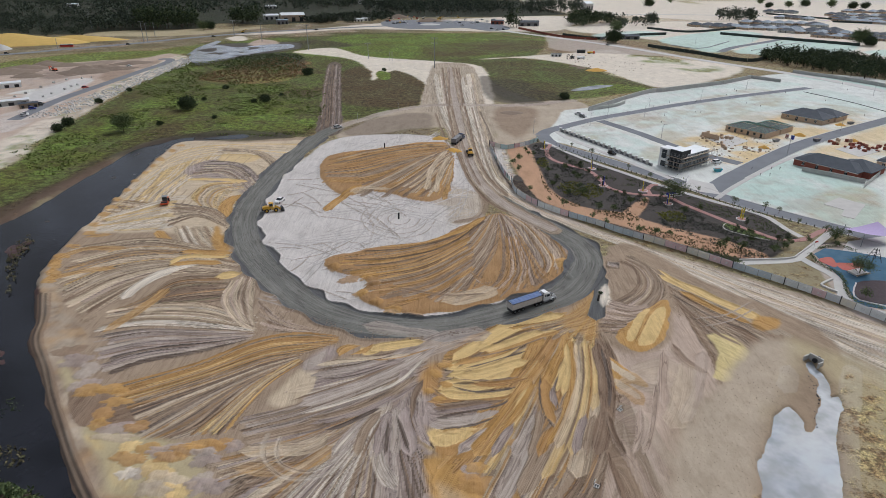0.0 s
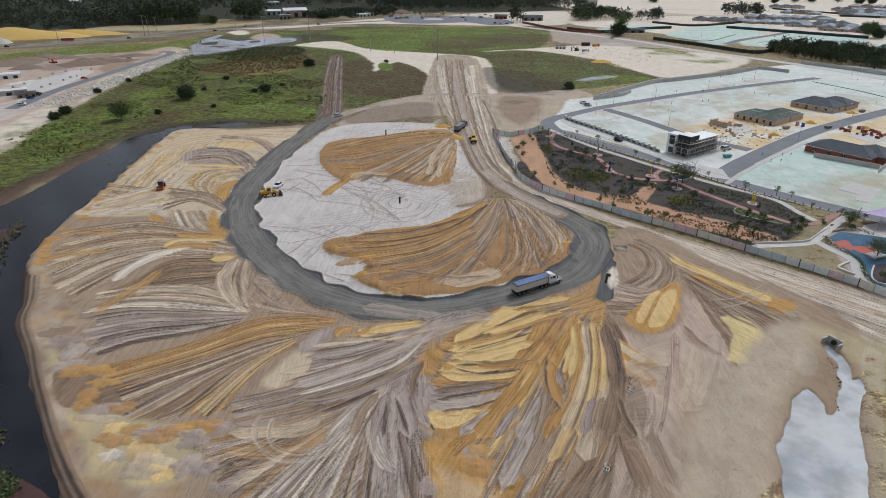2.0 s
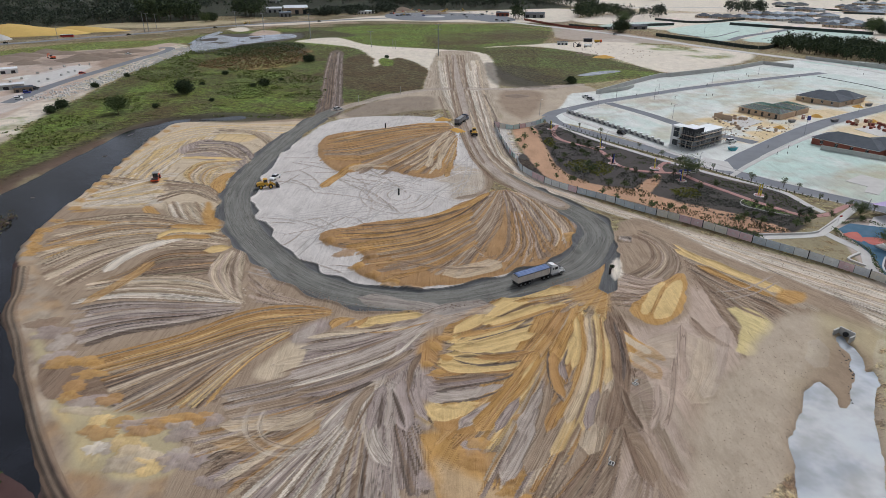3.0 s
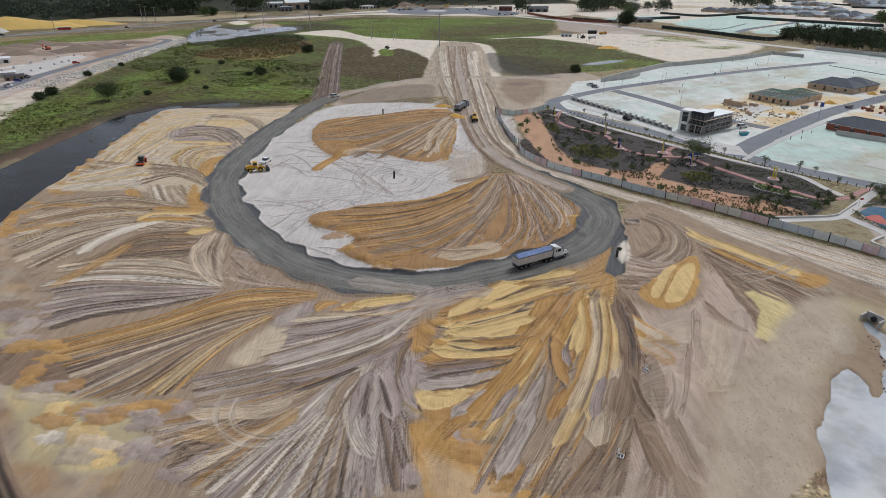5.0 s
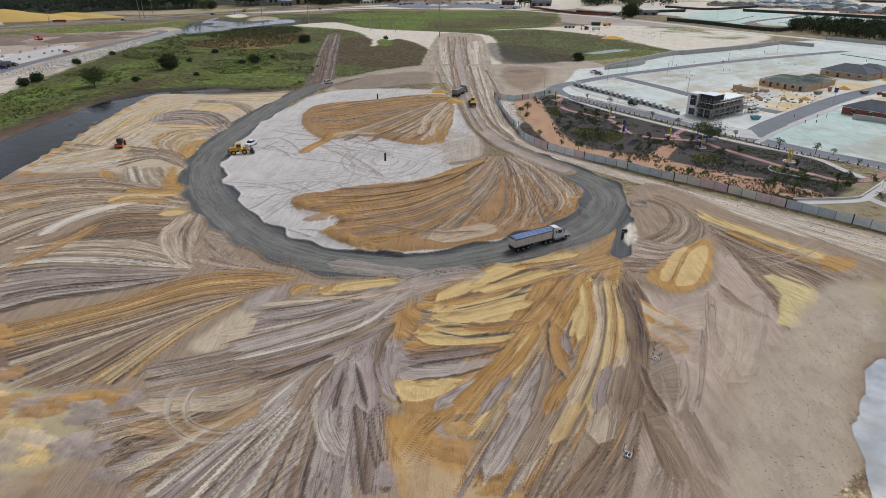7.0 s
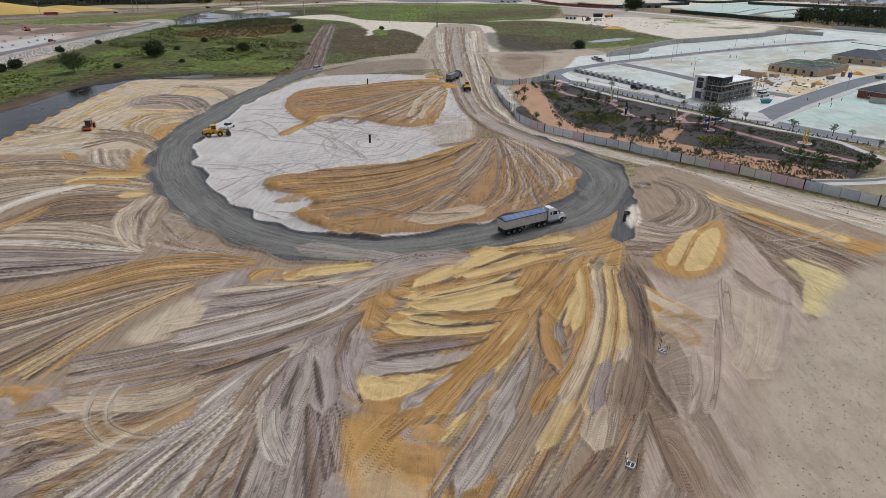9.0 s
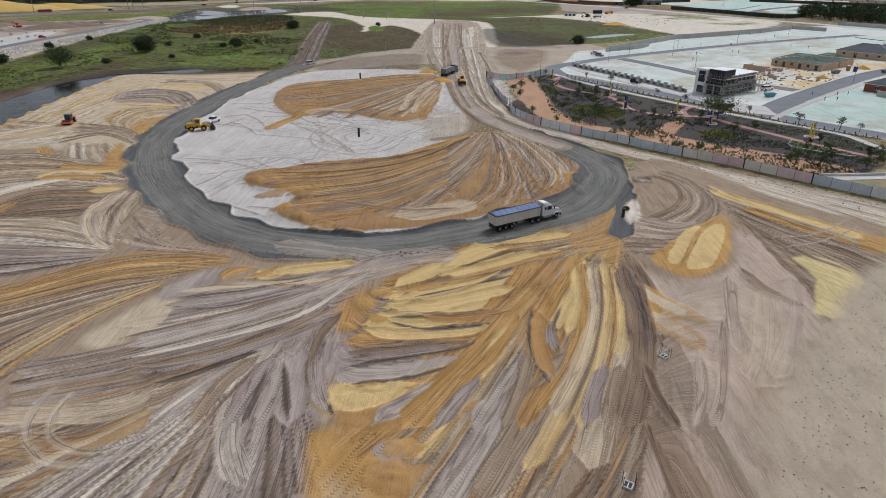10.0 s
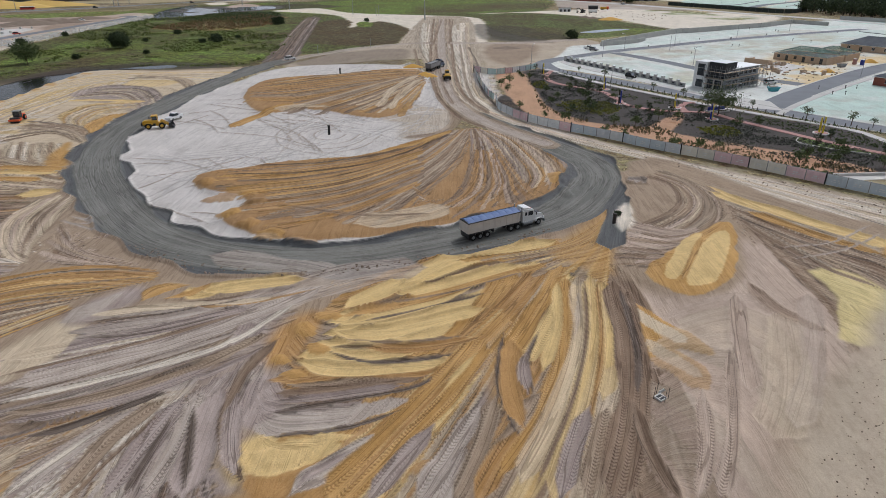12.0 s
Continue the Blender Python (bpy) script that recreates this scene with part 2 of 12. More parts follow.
def window(x0, y0, x1, y1):
    return slice(*np.searchsorted(gy, (y0, y1))), slice(*np.searchsorted(gx, (x0, x1)))


def edge_distance(x, y, line, closed):
    """Distance to a line, and whether inside it where it is closed."""
    best = np.full(x.shape, 1e12)
    inside = np.zeros(x.shape, bool)
    a = line
    b = np.roll(line, -1, 0) if closed else line[1:]
    for (ax, ay), (bx, by) in zip(a, b):
        dx, dy = bx - ax, by - ay
        t = np.clip(((x - ax) * dx + (y - ay) * dy) / (dx * dx + dy * dy + 1e-9), 0, 1)
        best = np.minimum(best, (x - ax - t * dx) ** 2 + (y - ay - t * dy) ** 2)
        if closed and dy:
            inside ^= ((ay > y) != (by > y)) & (x < ax + (y - ay) * dx / dy)
    return np.sqrt(best), inside


def area(pts, sand="", soft=0.6, wob=0.8, up=None, slope=2.0, streak=None, green=None, wet=None, cover=1.0, patchy=0.0, size=8.0, smooth=True, turn=None, step=3.0, lumps=0.0):
    """Lays one kind of ground within a closed line: its colour, and its height, which changes over slope metres at the edge."""
    p = np.array(pts, float)
    step = max(step, np.hypot(*(p - np.roll(p, 1, 0)).T).sum() / 90)
    line = bend(pts, True, step) if smooth else p
    m = max(soft + wob * 2, slope) + 2
    w = window(line[:, 0].min() - m, line[:, 1].min() - m, line[:, 0].max() + m, line[:, 1].max() + m)
    x, y = GX[w], GY[w]
    if not x.size:
        return
    d, inside = edge_distance(x, y, line, True)
    d = np.where(inside, d, -d)
    seed = int(abs(line[0, 0] * 13 + line[0, 1] * 7)) % 9973
    d = d + wob * cloud(x, y, max(2.0, wob * 5), seed)
    k = ramp(d, -soft, soft) * cover
    if patchy:
        k = k * ramp(cloud(x, y, size, seed + 5), patchy - 0.35, patchy + 0.35)
    if sand:
        c = SAND[sand] * (1 + 0.06 * cloud(x, y, 12, seed + 3))[..., None]
        G_COL[w] += (c - G_COL[w]) * k[..., None]
    for grid, value in ((G_STREAK, streak), (G_GREEN, green), (G_WET, wet)):
        if value is not None:
            grid[w] += (value - grid[w]) * k
    if turn is not None:
        ca, sa = math.cos(radians(turn)), math.sin(radians(turn))
        G_U[w] = np.where(k > 0.5, x * ca + y * sa, G_U[w])
        G_V[w] = np.where(k > 0.5, x * sa - y * ca, G_V[w])
        G_DX[w], G_DY[w] = np.where(k > 0.5, ca, G_DX[w]), np.where(k > 0.5, sa, G_DY[w])
    if up is not None:
        h = ramp(d, -slope, slope)
        G_H[w] += (up - G_H[w]) * h
        G_R[w] *= 1 - h
    if lumps:
        G_H[w] += lumps * cloud(x, y, size, seed + 9) * k


def stroke(pts, width, sand, cover=1.0, ridge=0.10, streak=0.75, tread=0.0, soft=0.12, up=0.0, taper=0.13, gain=1.0, wob=0.22):
    """One pass of a machine: a band of sand along a line, with a low ridge on both sides."""
    line = bend(pts, False, 1.6)
    seg = np.diff(line, axis=0)
    run = np.concatenate(([0], np.cumsum(np.hypot(seg[:, 0], seg[:, 1]))))
    total = run[-1]
    m = width * 0.75 + 1
    w = window(line[:, 0].min() - m, line[:, 1].min() - m, line[:, 0].max() + m, line[:, 1].max() + m)
    x = GX[w]
    if not x.size:
        return
    best, u, v, wx, wy = np.full(x.shape, 1e9), np.zeros(x.shape), np.zeros(x.shape), np.zeros(x.shape), np.ones(x.shape)
    y0, x0 = w[0].start, w[1].start
    for (ax, ay), (dx, dy), r in zip(line[:-1], seg, run):
        s = window(min(ax, ax + dx) - m, min(ay, ay + dy) - m, max(ax, ax + dx) + m, max(ay, ay + dy) + m)
        px, py = GX[s], GY[s]
        if not px.size:
            continue
        q = dx * dx + dy * dy + 1e-9
        t = np.clip(((px - ax) * dx + (py - ay) * dy) / q, 0, 1)
        d = np.hypot(px - ax - t * dx, py - ay - t * dy)
        side = np.where((px - ax) * dy - (py - ay) * dx > 0, 1.0, -1.0)
        here = (slice(s[0].start - y0, s[0].stop - y0), slice(s[1].start - x0, s[1].stop - x0))
        near = d < best[here]
        best[here] = np.where(near, d, best[here])
        u[here] = np.where(near, r + t * math.sqrt(q), u[here])
        v[here] = np.where(near, side * d, v[here])
        wx[here], wy[here] = np.where(near, dx / math.sqrt(q), wx[here]), np.where(near, dy / math.sqrt(q), wy[here])
    seed = random.randrange(9999)
    half = width / 2 * (1 + wob * (value_noise(u / 6.0, np.sign(v) * 3 + 5, seed) * 2 - 1))
    if taper:
        half = half * ramp(np.minimum(u * 0.8, total - u), -0.3, min(taper * 16 + 0.5, total * 0.45))
    k = ramp(half - best, -soft, soft)
    kc = k * cover
    c = SAND[sand] * gain if isinstance(sand, str) else sand * gain
    G_COL[w] += (c - G_COL[w]) * kc[..., None]
    G_STREAK[w] += (streak - G_STREAK[w]) * kc
    G_GREEN[w] *= 1 - kc
    G_WET[w] *= 1 - kc
    G_TREAD[w] += (tread - G_TREAD[w]) * kc
    own = k > 0.45
    shift = (seed % 97) * 7.3
    G_U[w] = np.where(own, u + shift, G_U[w])
    G_V[w] = np.where(own, v + shift, G_V[w])
    G_DX[w], G_DY[w] = np.where(own, wx, G_DX[w]), np.where(own, wy, G_DY[w])
    if ridge:
        ridge = ridge * 1.35
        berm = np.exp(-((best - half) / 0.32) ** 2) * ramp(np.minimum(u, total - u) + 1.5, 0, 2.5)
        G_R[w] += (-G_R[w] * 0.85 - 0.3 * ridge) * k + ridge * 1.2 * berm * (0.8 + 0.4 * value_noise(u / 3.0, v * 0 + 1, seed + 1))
        # shade inside the berm, put into the colour and deeper on one side
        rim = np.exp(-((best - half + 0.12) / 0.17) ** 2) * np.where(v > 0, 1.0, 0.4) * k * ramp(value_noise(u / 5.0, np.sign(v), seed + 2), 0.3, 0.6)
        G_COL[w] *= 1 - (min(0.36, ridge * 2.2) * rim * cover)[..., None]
    if up:
        G_H[w] += up * ramp(half - best, -0.2, 0.9)


def fan(first, last, count, width, sands, ridge=0.10, cover=0.9, tread=0.0, cut=0.3, streak=1.0, fine=True):
    """Passes side by side that fill the strip between two lines: lanes with tongue-shaped ends, windrows between them, and narrower lanes over them."""
    n = 22
    a, b = bend(first, False, 1.0), bend(last, False, 1.0)
    ta, tb = (np.stack([np.interp(np.linspace(0, len(q) - 1, n), np.arange(len(q)), q[:, i]) for i in (0, 1)], -1) for q in (a, b))
    if np.hypot(*(ta[0] - tb[0])) > np.hypot(*(ta[-1] - tb[-1])):
        ta, tb = ta[::-1], tb[::-1]
    mid = (ta + tb) / 2
    run = np.concatenate(([0], np.cumsum(np.hypot(*np.diff(mid, axis=0).T))))
    total = run[-1]
    spread = np.hypot(*(ta - tb).T)
    both = np.concatenate((ta, tb))
    m = 1.5
    w = window(both[:, 0].min() - m, both[:, 1].min() - m, both[:, 0].max() + m, both[:, 1].max() + m)
    if not GX[w].size:
        return
    S, U = np.full(GX[w].shape, -9.0), np.zeros(GX[w].shape)
    W, WX, WY = np.ones(S.shape), np.zeros(S.shape), np.ones(S.shape)
    y0, x0 = w[0].start, w[1].start
    for i in range(n - 1):
        p0, e, f = ta[i], ta[i + 1] - ta[i], tb[i] - ta[i]
        g = ta[i] - ta[i + 1] - tb[i] + tb[i + 1]
        box = np.stack((ta[i], ta[i + 1], tb[i], tb[i + 1]))
        q = window(box[:, 0].min() - m, box[:, 1].min() - m, box[:, 0].max() + m, box[:, 1].max() + m)
        if not GX[q].size:
            continue
        hx, hy = GX[q] - p0[0], GY[q] - p0[1]
        # the share across (s) and along (t) of a place between the two lines, by a few Newton steps
        sv, tv = np.full(hx.shape, 0.5), np.full(hx.shape, 0.5)
        for _ in range(5):
            rx, ry = e[0] * tv + f[0] * sv + g[0] * tv * sv - hx, e[1] * tv + f[1] * sv + g[1] * tv * sv - hy
            jt0, jt1, js0, js1 = e[0] + g[0] * sv, e[1] + g[1] * sv, f[0] + g[0] * tv, f[1] + g[1] * tv
            det = jt0 * js1 - jt1 * js0
            det = np.where(np.abs(det) < 1e-6, 1e-6, det)
            tv, sv = np.clip(tv - (rx * js1 - ry * js0) / det, -3, 4), np.clip(sv - (jt0 * ry - jt1 * rx) / det, -3, 4)
        here = (slice(q[0].start - y0, q[0].stop - y0), slice(q[1].start - x0, q[1].stop - x0))
        lo = -0.6 if i == 0 else -0.01
        hit = (tv >= lo) & (tv <= (1.5 if i == n - 2 else 1.01)) & (sv > -0.4) & (sv < 1.4)
        S[here] = np.where(hit, sv, S[here])
        U[here] = np.where(hit, run[i] + tv * (run[i + 1] - run[i]), U[here])
        W[here] = np.where(hit, spread[i] + np.clip(tv, 0, 1) * (spread[i + 1] - spread[i]), W[here])
        d = mid[i + 1] - mid[i]
        d = d / (np.hypot(*d) + 1e-9)
        WX[here], WY[here] = np.where(hit, d[0], WX[here]), np.where(hit, d[1], WY[here])
    seed = random.randrange(9999)
    on = S > -5
    top = spread.max()
    lanes = max(3, round(min(count * 1.3, top / max(0.5 * width, 0.3)) if top < width * count * 0.6 else max(count, top / (0.95 * width))))
    # broad lanes, then narrow lanes that cover a part of them
    for tier, (num, share_on, how) in enumerate(((lanes, 1.0, cover), (int(lanes * 1.7), 0.45, 0.75), (int(lanes * 3.1), 0.30, 0.7))[:3 if fine else 1]):
        sway = (value_noise(U / 9.0, S * num * 0.35, seed + tier) - 0.5) * (0.4 if tier == 0 else 0.7)
        s = S + sway / num * 0.8
        pos = s * num
        lane = np.floor(pos)
        frac = pos - lane
        ids = np.arange(-2, num + 3)
        colour = np.array([SAND[random.choice(sands)] * random.uniform(0.80, 1.16) for _ in ids])
        colour = np.clip(colour + np.array([[random.gauss(0, 0.012)] for _ in ids]), 0.02, 1)
        live = np.array([random.random() < share_on and 0 <= i < num for i in ids], float)
        head = np.array([random.random() ** 1.5 * (cut * 0.3 if tier == 0 else 0.30) * total for _ in ids])
        tail = np.array([total - random.random() ** 1.7 * (cut * 0.8 if tier == 0 else 0.30) * total for _ in ids])
        ht = np.array([random.uniform(-0.3, 1.0) for _ in ids])
        tr = np.array([tread if random.random() < 0.6 else 0.0 for _ in ids])
        k_i = np.clip(lane.astype(int) + 2, 0, len(ids) - 1)
        size = W / num      # lane width in metres
        off = (0.5 - np.abs(frac - 0.5)) * size      # metres inside the lane's border
        tongue = np.sqrt(np.clip(1 - (2 * frac - 1) ** 2, 0, 1)) * np.minimum(size, 4.0) * 0.7
        near = np.minimum(U - head[k_i] + tongue * 0.4, tail[k_i] - U + tongue)
        near = near + 0.5 * (value_noise(GX[w] * 0.9, GY[w] * 0.9, seed + 7) - 0.5)
        k = ramp(np.minimum(near, off * 4 + 0.2), -0.05, 0.22) * live[k_i] * on
        kc = k * how
        c = colour[k_i] * (1 + 0.05 * (value_noise(U / 5.0, lane * 3.7, seed + 11 + tier) - 0.5))[..., None]
        G_COL[w] += (c - G_COL[w]) * kc[..., None]
        G_STREAK[w] += (streak * 0.75 - G_STREAK[w]) * kc
        G_GREEN[w] *= 1 - kc
        G_WET[w] *= 1 - kc
        G_TREAD[w] += (tr[k_i] - G_TREAD[w]) * kc
        if tier == 0:
            own = k > 0.4
            G_U[w] = np.where(own, U + seed % 97 * 7.3, G_U[w])
            G_V[w] = np.where(own, S * W + seed % 89 * 5.1, G_V[w])
            G_DX[w], G_DY[w] = np.where(own, WX, G_DX[w]), np.where(own, WY, G_DY[w])
            G_R[w] *= 1 - 0.85 * k
        # loose windrows along some borders; a blade's damp and painted shade darken one side
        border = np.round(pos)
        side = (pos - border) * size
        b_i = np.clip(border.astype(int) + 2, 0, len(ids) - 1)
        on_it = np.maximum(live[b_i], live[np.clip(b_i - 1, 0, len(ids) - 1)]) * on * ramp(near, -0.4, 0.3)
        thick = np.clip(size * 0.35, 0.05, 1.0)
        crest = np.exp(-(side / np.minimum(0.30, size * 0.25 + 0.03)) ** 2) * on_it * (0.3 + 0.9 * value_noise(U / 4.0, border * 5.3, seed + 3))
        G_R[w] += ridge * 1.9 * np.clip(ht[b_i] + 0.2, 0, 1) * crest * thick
        # damp and the windrow's shade, put into the colour beside its crest
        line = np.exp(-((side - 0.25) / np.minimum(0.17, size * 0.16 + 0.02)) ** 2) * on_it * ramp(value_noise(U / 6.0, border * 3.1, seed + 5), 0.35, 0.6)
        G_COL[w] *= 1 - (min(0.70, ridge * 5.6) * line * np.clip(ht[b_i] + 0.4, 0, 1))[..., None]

def lobe(x, y, rx, ry, sand, high=0.22, turn=0.0, cover=0.8):
    """A load of sand, tipped and pushed: a low mound with an uneven, crisp foot."""
    rx, ry = rx * 1.25, ry * 1.15
    r = max(rx, ry) * 1.5
    w = window(x - r, y - r, x + r, y + r)
    if not GX[w].size:
        return
    ca, sa = math.cos(radians(turn)), math.sin(radians(turn))
    dx, dy = GX[w] - x, GY[w] - y
    px, py = (dx * ca + dy * sa) / rx, (dy * ca - dx * sa) / ry
    seed = random.randrange(9999)
    a = np.arctan2(py, px)
    rim = 1 + 0.75 * (value_noise(np.cos(a) * 1.6 + 9, np.sin(a) * 1.6 + 9, seed) - 0.5) + 0.34 * (value_noise(np.cos(a) * 5 + 9, np.sin(a) * 5 + 9, seed + 1) - 0.5)
    d = np.hypot(px, py) / rim
    k = ramp(1 - d, -0.03, 0.05)
    c = SAND[sand] * random.uniform(0.9, 1.08)
    c = c * (1 + 0.16 * cloud(GX[w], GY[w], 1.6, seed + 2) + 0.06 * cloud(a * 3, d * 2, 0.6, seed + 3))[..., None]
    G_COL[w] += (c - G_COL[w]) * (k * cover)[..., None]
    # shade along the mound's southern foot, put into the colour
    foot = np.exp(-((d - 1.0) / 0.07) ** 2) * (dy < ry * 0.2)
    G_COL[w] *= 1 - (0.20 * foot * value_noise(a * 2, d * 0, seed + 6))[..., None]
    G_STREAK[w] += (0.15 - G_STREAK[w]) * k
    G_GREEN[w] *= 1 - k
    G_TREAD[w] *= 1 - k
    G_H[w] += high * np.clip(1 - d ** 3, 0, 1) * (0.7 + 0.6 * value_noise(GX[w], GY[w], seed + 4))
    G_R[w] *= 1 - k


# the wide country first
G_COL[:] = SAND['dry'] * (1 + 0.15 * cloud(GX, GY, 60.0, 11))[..., None]
G_GREEN[:] = 0.5
area([(-184.1, 181.3), (-158.1, 198.5), (-158.3, 218.4), (-155.4, 249.4), (-152.2, 284.0), (-141.6, 304.7), (-101.9, 308.4), (-71.1, 308.8), (-63.5, 341.8), (-9.6, 371.2), (-8.9, 532.8), (55.3, 549.1), (104.6, 686.6), (49.2, 784.0), (-188.7, 792.0), (-253.5, 615.1), (-227.5, 452.0), (-213.0, 327.2), (-225.5, 230.7)], 'grass', green=1.0, soft=3, wob=3, streak=0.1)
area([(-164.9, 253.3), (-156.5, 299.1), (-135.0, 310.3), (-125.9, 377.6), (-156.5, 340.7), (-163.4, 279.1)], 'heath', green=1.0, soft=8, wob=6, cover=0.7)
area([(-179.9, 231.1), (-177.1, 261.3), (-179.2, 309.8), (-152.2, 354.6), (-189.8, 421.1), (-194.9, 340.3), (-195.5, 278.8), (-203.8, 245.2)], 'lush', green=1.0, soft=8, wob=6, cover=0.8, patchy=0.0, size=14)
area([(-108.5, 310.6), (-74.3, 316.7), (-77.2, 362.8), (-108.3, 377.9), (-124.5, 341.1)], 'lush', green=1.0, soft=6, wob=5, cover=0.8, patchy=0.0, size=10)
area([(-68.8, 395.0), (-17.2, 387.1), (-17.6, 478.3), (-48.7, 547.6), (-83.7, 517.0)], 'heath', green=1.0, soft=3, wob=3)
area([(-190.7, 475.9), (-181.9, 545.6), (-155.1, 597.5), (-117.9, 546.5), (-116.8, 476.9), (-154.4, 457.5)], 'rust', green=0.9, soft=4, wob=4, cover=0.8, patchy=-0.1, size=12)
area([(-201.1, 529.9), (-189.5, 604.5), (-148.8, 616.8), (-120.9, 537.2), (-158.6, 516.0)], 'scrub', green=1.0, soft=4, wob=4, cover=0.8)
area([(-148.8, 616.8), (-103.1, 781.1), (120.5, 798.0), (124.0, 711.9), (60.7, 608.5), (-46.4, 581.0)], 'lush', green=1.0, soft=6, wob=6, cover=0.9)
area([(-18.3, 709.4), (110.4, 727.4), (80.9, 641.1), (-4.7, 599.9)], 'heath', green=1.0, soft=6, wob=6, cover=0.6)
area([(30.9, 558.4), (79.3, 583.0), (127.9, 520.1), (149.9, 446.1), (104.1, 415.3), (70.6, 396.7), (41.5, 399.9), (30.0, 455.5)], 'grass', green=1.0, soft=3, wob=3)
area([(109.3, 456.5), (149.9, 446.1), (103.3, 411.5), (80.5, 411.2)], 'lush', green=1.0, soft=3, wob=2, cover=0.9)
area([(-394.2, 552.0), (-361.1, 609.5), (-306.7, 634.7), (-270.0, 614.9), (-285.4, 588.1), (-333.6, 534.0), (-368.2, 512.9)], 'lush', green=1.0, soft=4, wob=3, cover=0.8)
area([(-289.7, 634.9), (-243.6, 743.0), (-175.3, 733.1), (-221.3, 671.5), (-253.5, 615.1)], 'lush', green=1.0, soft=4, wob=3, cover=0.8)
area([(-182.2, 218.2), (-161.9, 261.4), (-143.8, 310.2), (-68.3, 316.8), (-110.0, 531.3), (-227.4, 561.1), (-204.5, 340.2), (-206.8, 252.8)], 'heath', green=1.0, soft=4, wob=4, cover=0.75, patchy=0.08, size=26)
area([(-182.2, 218.2), (-161.9, 261.4), (-143.8, 310.2), (-68.3, 316.8), (-110.0, 531.3), (-227.4, 561.1), (-204.5, 340.2), (-206.8, 252.8)], 'lush', green=1.0, soft=4, wob=4, cover=0.7, patchy=0.15, size=17)
area([(-148.8, 616.8), (-103.1, 781.1), (120.5, 798.0), (124.0, 711.9), (60.7, 608.5), (-46.4, 581.0)], 'heath', green=1.0, soft=4, wob=4, cover=0.8, patchy=0.05, size=60)
area([(-128.8, 768.4), (-62.6, 794.5), (7.4, 759.1), (45.8, 726.3), (-29.8, 684.3), (-118.2, 702.5)], 'lush', green=1.0, soft=5, wob=5, cover=0.8, patchy=-0.1, size=40)
area([(-175.8, 681.8), (-149.3, 733.6), (-102.9, 683.0), (-132.3, 646.1)], 'mud', green=0.6, soft=5, wob=5, cover=0.7)
area([(30.9, 558.4), (79.3, 583.0), (127.9, 520.1), (149.9, 446.1), (104.1, 415.3), (70.6, 396.7), (41.5, 399.9), (30.0, 455.5)], 'heath', green=1.0, soft=3, wob=3, cover=0.55, patchy=0.1, size=24)
area([(30.0, 455.5), (48.8, 479.2), (75.0, 424.5), (74.3, 396.8), (41.2, 396.4)], 'mud', green=0.7, soft=4, wob=4, cover=0.6)

# bare ground of the neighbouring site
area([(-375.0, 409.2), (-362.6, 504.6), (-328.2, 559.6), (-282.2, 580.9), (-270.0, 614.9), (-232.5, 567.7), (-227.5, 452.0), (-213.0, 327.2), (-208.6, 274.0), (-225.5, 230.7)], 'pink', green=0.0, soft=2, wob=2, streak=0.06)
area([(-194.5, 253.0), (-208.1, 318.8), (-225.6, 430.7), (-235.1, 567.7), (-256.7, 595.9), (-244.1, 451.8), (-231.8, 353.7), (-224.8, 298.4), (-224.4, 273.9)], 'pale', green=0.0, soft=3, wob=2.5, cover=0.9, streak=0.06)
area([(-273.0, 392.5), (-288.8, 429.9), (-285.9, 474.6), (-267.0, 467.6), (-256.9, 396.2)], 'white', soft=1, wob=0.5)
area([(-462.2, 653.7), (-416.9, 687.3), (-401.0, 740.1), (-446.7, 739.3), (-511.2, 727.0)], 'orange', green=0.0, soft=2)
area([(-326.6, 450.7), (-323.8, 486.6), (-309.5, 534.4), (-285.9, 474.6), (-290.4, 419.9)], 'grey', soft=2, wob=3, cover=0.7, patchy=-0.15, size=18, streak=0.3)
area([(-340.3, 513.3), (-311.5, 566.5), (-275.9, 567.1), (-284.5, 514.1), (-303.2, 474.4)], 'dark', soft=2, wob=3, cover=0.55, patchy=-0.15, size=18, streak=0.3)
area([(-261.5, 353.3), (-255.6, 376.1), (-249.6, 396.3), (-233.2, 339.9), (-235.9, 314.9)], 'white', soft=2, wob=3, cover=0.7, patchy=-0.15, size=18, streak=0.3)
area([(-299.5, 410.2), (-291.3, 434.0), (-273.0, 392.5), (-276.6, 375.8)], 'chalk', soft=2, wob=3, cover=0.8, patchy=-0.15, size=18, streak=0.3)
area([(-277.4, 500.4), (-266.1, 535.0), (-261.3, 581.2), (-245.0, 480.1), (-252.8, 460.8)], 'brown', soft=2, wob=3, cover=0.6, patchy=-0.15, size=18, streak=0.3)
area([(-377.8, 527.3), (-356.6, 539.8), (-347.8, 510.4), (-352.0, 488.8)], 'heath', soft=2, wob=3, cover=0.6, patchy=-0.15, size=18, streak=0.3)
area([(-194.5, 253.0), (-208.1, 318.8), (-225.6, 430.7), (-235.1, 567.7), (-256.7, 595.9), (-244.1, 451.8), (-231.8, 353.7), (-224.8, 298.4), (-224.4, 273.9)], 'brown', soft=3, wob=2.5, cover=0.5, patchy=0.1, size=9)
area([(-194.5, 253.0), (-208.1, 318.8), (-225.6, 430.7), (-235.1, 567.7), (-256.7, 595.9), (-244.1, 451.8), (-231.8, 353.7), (-224.8, 298.4), (-224.4, 273.9)], 'lush', green=0.8, soft=3, wob=2.5, cover=0.6, patchy=0.3, size=7)
